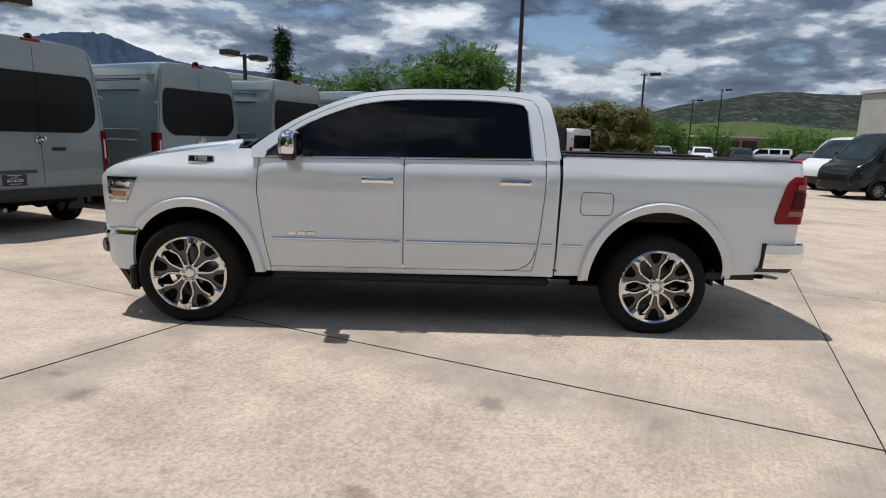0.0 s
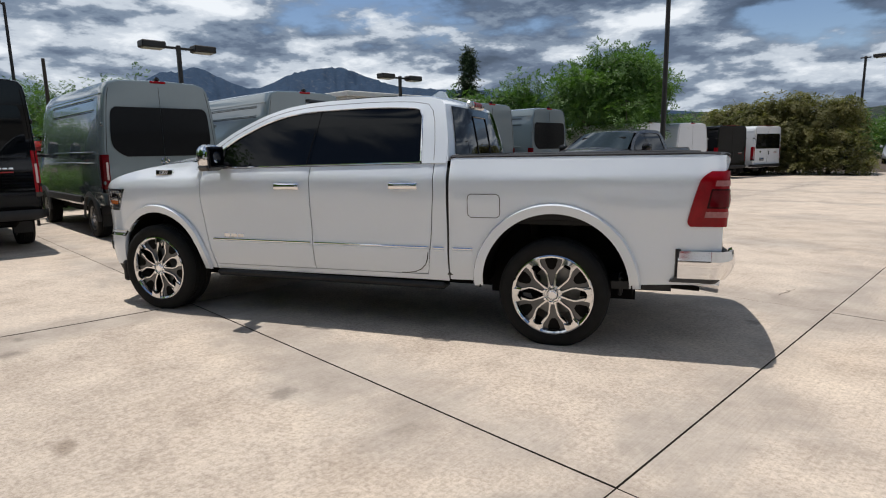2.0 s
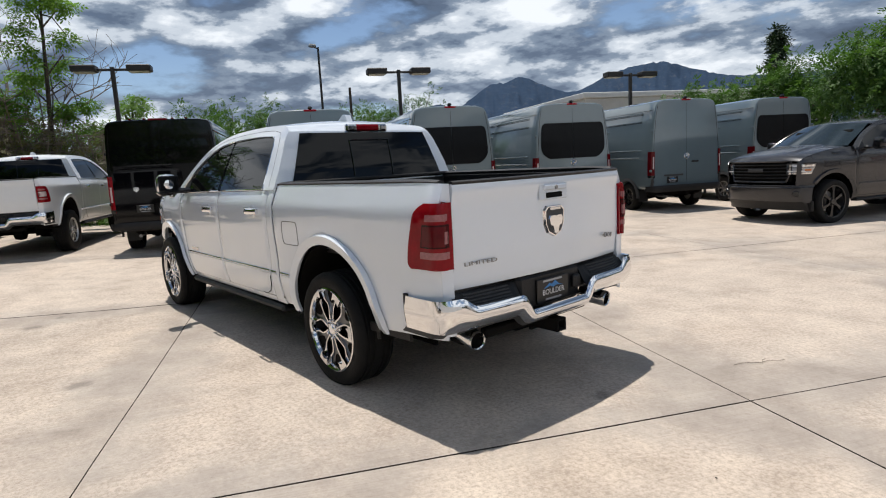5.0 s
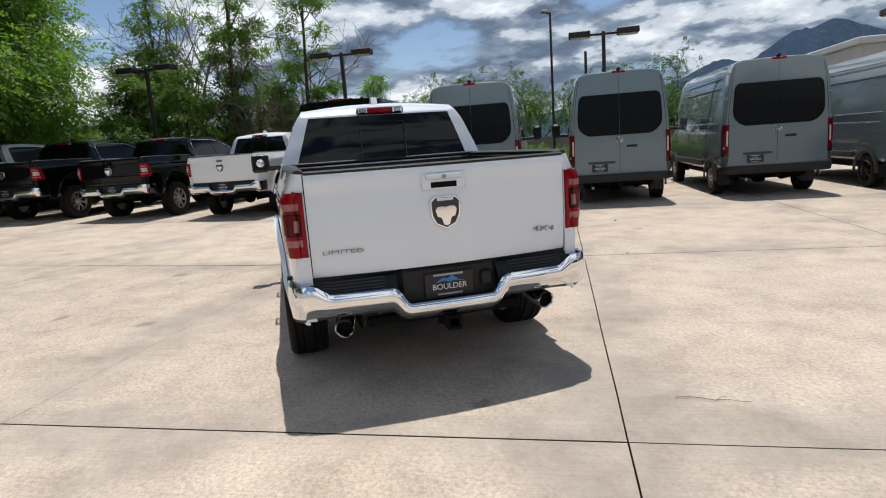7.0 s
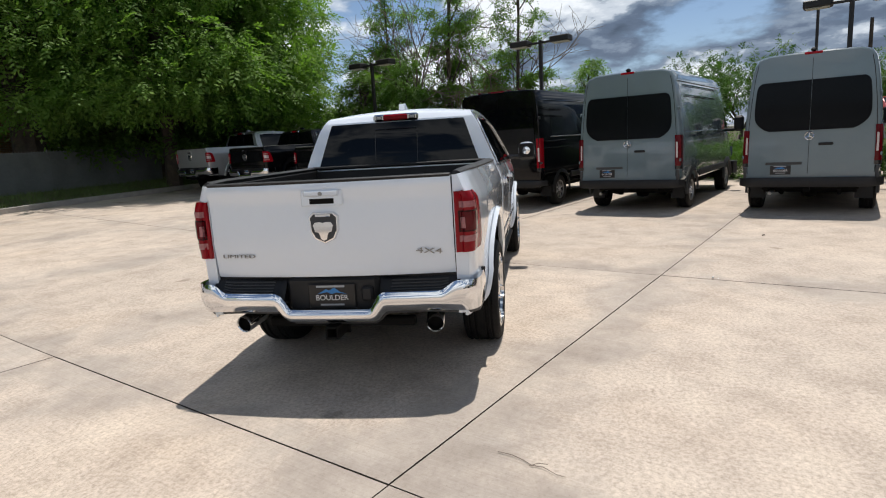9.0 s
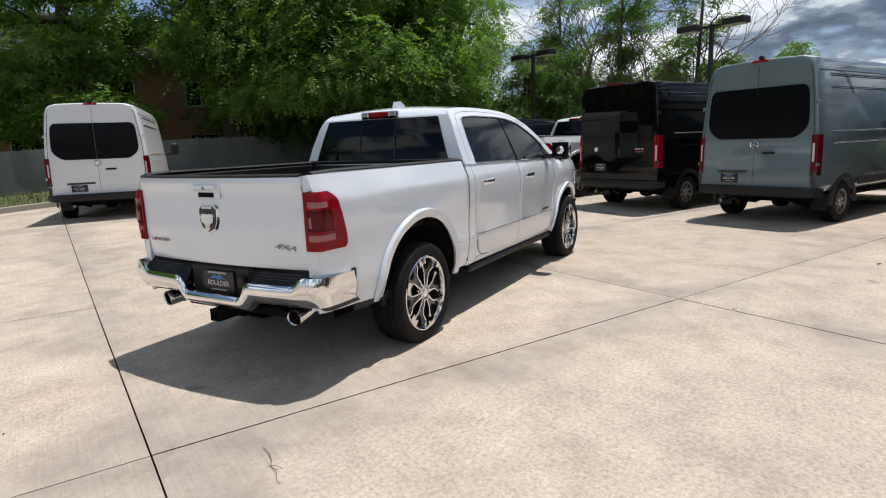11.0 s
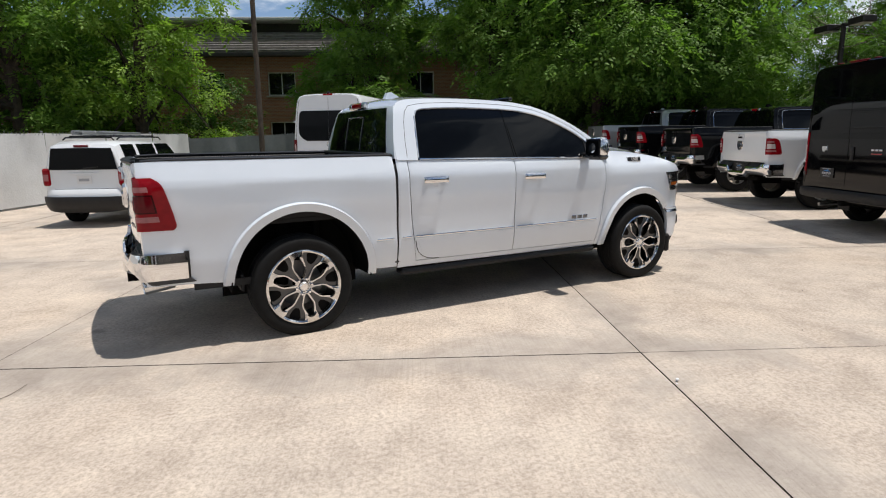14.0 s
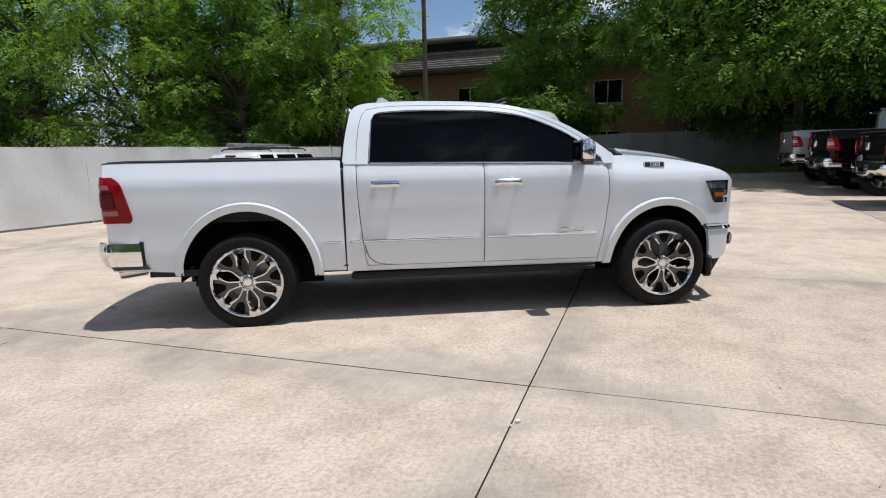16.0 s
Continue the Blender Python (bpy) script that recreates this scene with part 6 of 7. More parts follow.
def strip(rows):
    g = Geo()
    n = len(rows[0])
    g.add([p for r in rows for p in r], [(i * n + k, i * n + k + 1, (i + 1) * n + k + 1, (i + 1) * n + k) for i in range(len(rows) - 1) for k in range(n - 1)])
    return g


solid("kerb", strip([along(KERB, 0, -0.05), along(KERB, 0.012, 0.135), along(KERB, 0.03, 0.15), along(KERB, 0.17, 0.15), along(KERB, 0.19, 0.10)]), M["curb"], "worn concrete kerb along the grass", "kerb", kind="structure")
solid("verge", strip([along(KERB, 0.16, 0.12), along(KERB, 1.2, 0.17), along(KERB, 2.8, 0.22), along(KERB, 7, 0.3), along(KERB, 40, 0.3)]), M["grass"], "shaded earth verge with thin grass", "ground", kind="structure")


def blades(name, count, place, h, label, material, seed):
    rng = np.random.default_rng(seed)
    V, F = [], []
    for k in range(count):
        x, y, z = place(rng)
        a, l, b = rng.uniform(0, 6.28), rng.uniform(0.5, 1.0) * h, rng.uniform(0.02, 0.14)
        w = 0.010
        i = len(V)
        V += [(x - w * math.cos(a), y - w * math.sin(a), z), (x + w * math.cos(a), y + w * math.sin(a), z), (x + b * math.sin(a), y - b * math.cos(a), z + l)]
        F.append((i, i + 1, i + 2))
    return solid(name, Geo().add(V, F), material, label, "grass", kind="stuff")


def verge_spot(rng):
    u, o = rng.uniform(-12, 20), rng.uniform(0.2, 3.0)
    v = KF(u) + o
    q = lot(u, v, 0).translation
    return q.x, q.y, rise(u, v) + 0.12 + 0.03 * o


KF = smooth_curve(KERB)
M["blade"] = mat("grass_blades", (0.13, 0.19, 0.05), 0.7, 0, 0.4, 0.8)
blades("grass", 16000, verge_spot, 0.17, "thin unmown grass along the kerb", M["blade"], 3)


def fence_mat():
    m = mat("screen_fabric", (0.60, 0.61, 0.61), 0.75, 0, 0.12, 1.6, 0.35, 22)
    return m


M["screen"] = fence_mat()


# grey screen fabric, darkened in colour for the tree shade over it
M["screen_shaded"] = mat("weathered_screen_fabric", (0.175, 0.19, 0.185), 0.8, 0, 0.25, 1.1, 0.35, 22)


def fence(points, high, label, name="fence", fabric="screen"):
    T = thing(name, Matrix(), label, "fence")
    total = 0
    for i in range(len(points) - 1):
        a, b = Vector(points[i]), Vector(points[i + 1])
        n = max(1, round((b - a).length / 2.4))
        for k in range(n):
            p, q = a.lerp(b, k / n), a.lerp(b, (k + 1) / n)
            rng = random.Random(i * 100 + k)
            ph = rng.uniform(0, 6)
            def fn(s, r):
                c = p.lerp(q, s)
                w = lot(c.x, c.y, 0).translation
                sag = 0.035 * math.sin(s * 9 + ph) * math.sin(r * 3.1) + 0.02 * math.sin(s * 23 + r * 4 + ph) * r
                d = (q - p).normalized()
                nx = lot(c.x - d.y, c.y + d.x, 0).translation - w
                return tuple(w + nx * sag + Vector((0, 0, rise(c.x, c.y) + 0.05 + (high - 0.05) * r - (0.012 * math.sin(s * math.pi) if r > 0.9 else 0))))
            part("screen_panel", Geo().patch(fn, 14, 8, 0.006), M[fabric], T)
            d = (q - p).normalized() * 0.075
            w = lot(p.x - d.y, p.y + d.x, 0).translation
            part("fence_post", Geo().tube([(w.x, w.y, rise(p.x, p.y) - 0.05), (w.x, w.y, rise(p.x, p.y) + high + 0.06)], 0.03, 8), M["galv"], T)
            # top wire with knotted ends
            tw = Geo()
            for j in range(20):
                c = p.lerp(q, (j + 0.5) / 20)
                w = lot(c.x, c.y, 0).translation
                z = rise(c.x, c.y) + high
                tw.tube([(w.x, w.y, z - 0.05), (w.x, w.y, z + 0.03)], 0.006, 3)
            o = part("top_wire", tw, M["galv"], T)
            tagged(o, kind="stuff")
    return T


fence([(-8.9, -9.0), (-8.75, 3.0), (-7.3, 11.5), (-6.9, 16.4)], 1.72, "chain-link fence covered with pale grey screen fabric")
fence([(-6.9, 16.4), (-1.0, 17.6), (5.0, 19.2), (12.0, 21.0), (20.0, 23.2)], 1.55, "chain-link fence under the trees, their shade put into its dull grey screen fabric", fabric="screen_shaded")

# ---- kerbed island round the tall pole ----
def island(cx, cy, rx, ry, turn):
    T = thing("kerbed_island", pose(cx, cy, 0, 0, 0, turn), "low kerbed island with pale gravel round a pole", "island")
    ring_ = lambda k, dz: [((rx - k) * math.cos(a), (ry - k) * math.sin(a), dz) for a in np.linspace(0, 2 * math.pi, 41)]
    part("kerb_ring", strip([ring_(0.0, -0.03), ring_(0.01, 0.135), ring_(0.03, 0.15), ring_(0.15, 0.15), ring_(0.16, 0.08)]), M["curb"], T)
    g = Geo()
    r = ring_(0.14, 0.11)
    g.add([(0, 0, 0.13)] + r, [(0, i + 1, i + 2) for i in range(40)])
    part("gravel", g, M["far_ground"], T)


island(-1.35, -15.4, 1.0, 2.0, -42)

# ---- litter on the concrete ----
def litter():
    z0 = 0.006
    tw = [(0.0, 0.0), (0.10, 0.015), (0.20, 0.0), (0.27, -0.035), (0.36, -0.02), (0.46, -0.06), (0.52, -0.05)]
    T = thing("twig", pose(-1.85, -1.07, z0, 0, 0, -118), "thin bent dry twig lying on the concrete", "twig")
    part("stem", Geo().tube([(a * 0.74, b * 0.55, 0.003 + 0.002 * math.sin(a * 20)) for a, b in tw], [0.002, 0.002, 0.0019, 0.0018, 0.0015, 0.0013, 0.001], 6), M["dead"], T)
    part("side_shoot", Geo().tube([(0.20, -0.035, 0.004), (0.23, 0.0, 0.010), (0.27, 0.02, 0.006)], 0.0017, 5), M["dead"], T)
    rng = random.Random(77)
    def stone(x, y, r, label, material):
        P, F = [], []
        n, q = 8, 5
        for i in range(q + 1):
            for k in range(n):
                a, b = 2 * math.pi * k / n, math.pi * i / q - math.pi / 2
                j = 1 + rng.uniform(-0.18, 0.18)
                P.append((r * j * math.cos(b) * math.cos(a), 0.8 * r * j * math.cos(b) * math.sin(a), 0.6 * r * (math.sin(b) + 1) * (0.9 + 0.1 * j)))
        for i in range(q):
            for k in range(n):
                F.append((i * n + k, i * n + (k + 1) % n, (i + 1) * n + (k + 1) % n, (i + 1) * n + k))
        solid("pebble", Geo().add(P, F), material, label, "pebble").matrix_basis = pose(x, y, z0)
    stone(1.767, -3.07, 0.014, "small white pebble beside a slab joint", M["plate_white"])
    stone(1.72, -3.11, 0.008, "small white pebble beside a slab joint", M["plate_white"])
    dark = "small dark stone chip on the concrete"
    for x, y in ((3.1, -3.9), (3.4, -2.9), (0.6, -4.2), (2.6, 2.9), (0.4, 3.3), (-2.4, 0.4), (-3.0, -0.6), (4.6, -2.2), (5.0, -3.6), (-1.6, -3.4)):
        stone(x, y, rng.uniform(0.004, 0.007), dark, M["bark"])
    for x, y in ((4.2, -4.4), (5.9, 2.6)):
        a = rng.uniform(0, 360)
        lf = thing("dry_leaf", pose(x, y, z0, 0, 0, a), "small curled dry brown leaf on the concrete", "leaf")
        part("blade", Geo().patch(lambda s, r: ((s - 0.5) * 0.04, (r - 0.5) * 0.022 * math.sin(math.pi * (0.08 + 0.84 * s)), 0.004 + 0.012 * abs(2 * r - 1) ** 2 + 0.006 * s), 6, 4, 0.001), M["dead"], lf)
        part("stalk", Geo().tube([(0.03, 0, 0.008), (0.045, 0.003, 0.004)], 0.0012, 4), M["bark"], lf)


litter()


# ---- trees ----
def leaf_mat(name, c1, c2, trans=0.35):
    m = bpy.data.materials.new(name)
    m.use_nodes = True
    nt = m.node_tree
    N, K = nt.nodes.new, nt.links.new
    b = nt.nodes["Principled BSDF"]
    out = nt.nodes["Material Output"]
    geo, r = N("ShaderNodeNewGeometry"), N("ShaderNodeValToRGB")
    r.color_ramp.elements[0].color, r.color_ramp.elements[1].color = (*c1, 1), (*c2, 1)
    # each leaf a little different, whole boughs paler or darker
    nz, ad = N("ShaderNodeTexNoise"), N("ShaderNodeMath")
    nz.inputs["Scale"].default_value, nz.inputs["Detail"].default_value = 0.9, 3
    K(geo.outputs["Position"], nz.inputs["Vector"])
    sc = N("ShaderNodeMapRange")
    sc.inputs[1].default_value, sc.inputs[2].default_value, sc.inputs[4].default_value = 0.32, 0.68, 0.62
    K(nz.outputs[0], sc.inputs[0])
    ad.operation = "MULTIPLY_ADD"
    K(geo.outputs["Random Per Island"], ad.inputs[0])
    ad.inputs[1].default_value = 0.38
    K(sc.outputs[0], ad.inputs[2]), K(ad.outputs[0], r.inputs[0])
    K(r.outputs[0], b.inputs["Base Color"])
    b.inputs["Roughness"].default_value = 0.55
    b.inputs["Specular IOR Level"].default_value = 0.22
    t, mx = N("ShaderNodeBsdfTranslucent"), N("ShaderNodeMixShader")
    g = N("ShaderNodeMixRGB")
    g.blend_type = "MULTIPLY"
    g.inputs[0].default_value = 1
    K(r.outputs[0], g.inputs[1])
    g.inputs[2].default_value = (1.05, 1.28, 0.55, 1)
    K(g.outputs[0], t.inputs[0])
    mx.inputs[0].default_value = trans
    K(b.outputs[0], mx.inputs[1]), K(t.outputs[0], mx.inputs[2])
    K(mx.outputs[0], out.inputs[0])
    return m


M["leaf"] = leaf_mat("green_leaves", (0.090, 0.175, 0.034), (0.215, 0.340, 0.070), 0.48)
M["leaf_bright"] = leaf_mat("fresh_green_leaves", (0.140, 0.240, 0.040), (0.310, 0.430, 0.085), 0.50)
M["leaf_mid"] = leaf_mat("mid_green_leaves", (0.058, 0.125, 0.027), (0.150, 0.250, 0.056), 0.46)
M["leaf_garden"] = leaf_mat("garden_tree_leaves", (0.045, 0.100, 0.026), (0.115, 0.200, 0.050), 0.36)
M["leaf_shaded"] = leaf_mat("dark_green_leaves", (0.035, 0.075, 0.016), (0.09, 0.16, 0.035), 0.3)
M["leaf_brown"] = leaf_mat("bronze_leaves", (0.085, 0.090, 0.036), (0.205, 0.185, 0.072), 0.35)
M["needle"] = leaf_mat("conifer_needles", (0.018, 0.035, 0.016), (0.045, 0.075, 0.03), 0.1)


def leaves_mesh(name, centres, spread, count, size, material, seed, flat=0.7, level=0.0, per=7):
    """Sprays of pointed leaflets on both sides of drooping twigs, round the given clump centres, as one mesh."""
    rng = np.random.default_rng(seed)

    def unit(a):
        return a / np.maximum(np.linalg.norm(a, axis=1, keepdims=True), 1e-6)

    C = np.array(centres)
    sprays = max(1, count // per)
    idx = rng.integers(0, len(C), sprays)
    off = unit(rng.normal(0, 1, (sprays, 3))) * rng.uniform(0.25, 1.0, (sprays, 1)) ** 0.6
    sp = np.array(spread)[idx][:, None] if np.ndim(spread) else spread
    P = C[idx] + off * sp * np.array([1, 1, flat])
    axis = off + rng.normal(0, 0.45, (sprays, 3))
    axis[:, 2] = axis[:, 2] * (1 - level) - 0.30
    axis = unit(axis)
    up = rng.normal(0, 0.42, (sprays, 3)) + np.array([0, 0, 1.0]) + off * 0.5
    side = unit(np.cross(axis, up))
    L = size * rng.uniform(0.6, 1.15, (sprays, 1))
    quads = []
    for k in range(per):
        sg = 0.0 if k == per - 1 else (1.0 if k % 2 else -1.0)
        p = P + axis * L * (0.34 * k) + np.array([0, 0, -0.02]) * k * k * L
        d = unit(axis * (0.55 if sg else 1.0) + side * sg * 0.85 + rng.normal(0, 0.16, (sprays, 3)) + np.array([0, 0, -0.18]))
        w = unit(np.cross(d, np.cross(axis, side)) + rng.normal(0, 0.14, (sprays, 3)))
        l = L * rng.uniform(0.75, 1.1, (sprays, 1))
        quads.append(np.stack([p, p + d * l * 0.45 + w * l * 0.25, p + d * l, p + d * l * 0.45 - w * l * 0.25], 1))
    V = np.stack(quads, 1).reshape(-1, 3)
    n = len(V) // 4
    me = bpy.data.meshes.new(name)
    me.vertices.add(len(V))
    me.vertices.foreach_set("co", V.ravel())
    me.loops.add(len(V))
    me.loops.foreach_set("vertex_index", np.arange(len(V), dtype=np.int32))
    me.polygons.add(n)
    me.polygons.foreach_set("loop_start", np.arange(0, len(V), 4, dtype=np.int32))
    me.update(calc_edges=True)
    me.materials.append(material)
    return me


def grow(rng, start, direction, length, radius, depth, tubes, tips, wander=0.35, split=3):
    """Limbs that fork; fills tubes with (path, radii) and tips with end points."""
    p, d = Vector(start), Vector(direction).normalized()
    path, rad = [p.copy()], [radius]
    n = 4
    for k in range(n):
        d = (d + Vector((rng.uniform(-1, 1), rng.uniform(-1, 1), rng.uniform(-0.6, 0.9))) * wander * 0.45).normalized()
        p = p + d * length / n
        path.append(p.copy())
        rad.append(radius * (1 - 0.5 * (k + 1) / n))
        if depth <= 2 and k >= 1:
            tips.append(tuple(p))
    tubes.append((path, rad))
    if depth <= 0:
        tips.append(tuple(p))
        return
    for k in range(split):
        a = rng.uniform(0, 6.283)
        s = d.orthogonal().normalized()
        s.rotate(Matrix.Rotation(a, 3, d))
        nd = (d * rng.uniform(0.5, 0.9) + s * rng.uniform(0.55, 0.95)).normalized()
        q = path[rng.choice((2, 3, 4))]
        grow(rng, q, nd, length * rng.uniform(0.58, 0.78), radius * 0.52, depth - 1, tubes, tips, wander, split)


def tree(x, y, z, high, crown, trunk_r, label, leaf="leaf", leaves=16000, size=0.15, seed=1, low=0.25, bare=False, clump=0.0, group="", name="tree"):
    rng = random.Random(seed)
    T = thing(name, pose(x, y, z), label, "tree", group)
    tubes, tips = [], []
    fork = high * low
    path = [Vector((0, 0, -0.1)), Vector((rng.uniform(-.1, .1), rng.uniform(-.1, .1), fork * 0.5)), Vector((rng.uniform(-.2, .2), rng.uniform(-.2, .2), fork))]
    tg = Geo().tube(path, [trunk_r * 1.25, trunk_r, trunk_r * 0.9], 10)
    n = 5
    for k in range(n):
        a = 6.283 * k / n + rng.uniform(-0.4, 0.4)
        out = crown / high * rng.uniform(0.8, 1.5)
        grow(rng, path[-1], (math.cos(a) * out, math.sin(a) * out, rng.uniform(0.6, 1.1)), (high - fork) * rng.uniform(0.42, 0.58), trunk_r * 0.55, 2 if not bare else 3, tubes, tips, 0.4 if not bare else 0.6)
    for p, r in tubes:
        tg.tube(p, [max(0.008, v) for v in r], 5, False)
    part("trunk", tg, M["dead"] if bare else M["bark"], T)
    if leaves:
        lim = [(a, b, c) for a, b, c in tips]
        # keep the crown within its height, and let clumps hang low at its rim
        sc = high / max(c for _, _, c in lim)
        sc = min(sc, 1.0)
        lim = [(a, b, c * sc) for a, b, c in lim]
        extra = []
        for a, b, c in lim:
            if rng.random() < 0.35:
                extra.append((a * 1.12, b * 1.12, max(high * low * 0.55, c - rng.uniform(0.5, 1.8))))
        lim += extra
        sp = [(clump or crown * 0.20) * rng.uniform(0.6, 1.25) for _ in lim]
        part("crown", leaves_mesh("crown", lim, sp, leaves, size, M[leaf], seed), None, T)
    return T


def lotxy(u, v):
    q = lot(u, v, 0).translation
    return q.x, q.y, rise(min(u, 24), min(v, 26)) + 0.15


BIG = "broad-leaved tree with a dense sunlit green crown above the fence"


def dome_tree(u, v, high, crown, low, label, leaf, leaves, size, seed, group, name="tree", clumps=95, stout=1.0):
    """A spreading tree whose boughs reach out in layers, widest low down."""
    x, y, z = lotxy(u, v)
    rng = random.Random(seed)
    T = thing(name, pose(x, y, z), label, "tree", group)
    lean = Vector((rng.uniform(-0.5, 0.5), rng.uniform(-0.5, 0.5), 0))
    stem = [Vector((0, 0, -0.15)) + lean * 0, Vector((0, 0, low * 0.7)) + lean * 0.2, Vector((0, 0, low + (high - low) * 0.35)) + lean * 0.6, Vector((0, 0, high * 0.9)) + lean]
    r0 = (0.10 + high * 0.012) * stout
    tg = Geo().tube(stem, [r0 * 1.25, r0, r0 * 0.7, 0.03], 9)
    cs, sp = [], []
    lobes = [(rng.uniform(0, 6.283), rng.uniform(0.75, 1.15)) for _ in range(6)]
    for k in range(clumps):
        t = rng.random() ** 1.25                          # more boughs low down
        a = rng.uniform(0, 6.283)
        lob = max(w * (0.72 + 0.28 * math.cos(min(math.pi, 2.2 * abs((a - b + math.pi) % 6.283 - math.pi)))) for b, w in lobes)
        rad = crown * lob * math.sqrt(max(0.0, 1 - t * t * 0.93)) * rng.choice((1.0, 0.97, 0.85, 0.55)) * rng.uniform(0.86, 1.08)
        c = Vector((rad * math.cos(a), rad * math.sin(a), low + (high - low) * t - 0.10 * rad * rng.random())) + lean * t
        cs.append(tuple(c))
        sp.append(crown * rng.uniform(0.20, 0.36))
        if k % 3 == 0:
            f = stem[1].lerp(stem[2], rng.uniform(0.1, 1.0)) if t < 0.5 else stem[2].lerp(stem[3], rng.uniform(0.0, 0.6))
            mid = f.lerp(c, 0.5) + Vector((rng.uniform(-.3, .3), rng.uniform(-.3, .3), rng.uniform(0.1, 0.7)))
            tg.tube([f, mid, c], [r0 * 0.38, r0 * 0.24, 0.015], 5, False)
    part("trunk", tg, M["bark"], T)
    part("crown", leaves_mesh("crown", cs, sp, leaves, size, M[leaf], seed, 0.50, 0.52), None, T)
    return T


FT = "trees along the fence"
for k, (u, v, h, c, low, lf, n) in enumerate((
        (-33, 12.0, 11.0, 4.4, 1.4, "leaf", 26000), (-27.5, 13.5, 12.0, 4.4, 1.4, "leaf_bright", 28000), (-22, 14.5, 11.5, 4.0, 2.0, "leaf", 34000), (-17.3, 15.8, 12.5, 3.9, 2.1, "leaf_bright", 42000),
        (-13.4, 17.6, 12.0, 3.6, 1.7, "leaf", 44000), (-9.9, 19.2, 12.0, 3.4, 1.5, "leaf_bright", 46000), (-0.6, 20.8, 11.0, 3.0, 2.0, "leaf", 62000), (4.9, 20.3, 11.5, 4.3, 4.7, "leaf", 70000),
        (9.6, 20.6, 10.2, 3.6, 1.5, "leaf_mid", 56000), (11.4, 18.0, 11.8, 6.4, 2.9, "leaf", 100000), (8.3, 17.4, 11.0, 4.2, 3.0, "leaf", 60000), (14.6, 21.8, 10.5, 3.6, 1.6, "leaf_mid", 40000), (17.0, 21.6, 10.4, 3.8, 1.3, "leaf", 46000))):
    dome_tree(u, v, h, c, low, BIG, lf, n, 0.19, 10 + k, FT, stout=1.9 if u == 4.9 else 1.0)
BK = "taller broad-leaved tree behind the fence row"
for k, (u, v, h, c, low) in enumerate(((-20, 22.0, 13, 4.4, 3.0), (-14.5, 23.5, 12.5, 4.2, 3.0), (8.8, 26.0, 14, 4.2, 2.6), (12.8, 26.5, 14.5, 4.8, 2.4), (16.5, 27.0, 13, 4.2, 2.4), (-30, 18.5, 13, 4.6, 3.0))):
    dome_tree(u, v, h, c, low, BK, "leaf_mid", 18000, 0.30, 30 + k, FT)
# undergrowth behind the fence, with deep shade put into its darker leaf colour
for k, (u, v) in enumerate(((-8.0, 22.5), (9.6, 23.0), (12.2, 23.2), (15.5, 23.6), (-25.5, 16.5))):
    dome_tree(u, v, 4.2 + (k % 3) * 0.5, 2.4, 0.3, "dense shrub in deep shade under the trees", "leaf_shaded", 8000, 0.19, 60 + k, "undergrowth", "shrub", 50)
# half-dead scrub beyond the pickups: thin tall trees with open crowns, and dry brush
def unlot(x, y):
    a = radians(LOT)
    return x * math.cos(a) + y * math.sin(a), -x * math.sin(a) + y * math.cos(a)


TH = "tall thin half-dead tree with an open crown of small leaves"
for k, (x, y, h, c, low, n) in enumerate(((21.6, 2.7, 9.8, 1.6, 3.2, 9000), (22.0, -0.3, 9.2, 1.4, 3.2, 6500), (23.4, 5.6, 8.6, 1.7, 2.0, 8000), (20.4, 6.4, 4.4, 1.5, 0.5, 7000), (23.6, -3.2, 4.6, 1.3, 0.9, 5000), (24.6, 1.2, 5.0, 1.2, 0.6, 3500))):
    dome_tree(*unlot(x, y), h, c, low, TH, "leaf", int(n * 1.4), 0.15, 90 + k, "scrub", "scrub_tree", 34, 0.42)
for k, (x, y, h) in enumerate(((21.2, 4.2, 9.0), (22.4, 2.0, 8.0), (22.6, 0.4, 7.6), (23.8, 4.4, 8.2))):
    tree(x, y, 0.25, h, 1.8, 0.10, "bare dead tree with thin grey-brown branches", "leaf", 0, 0.1, 110 + k, 0.16, True, 0.4, group="scrub", name="bare_tree")


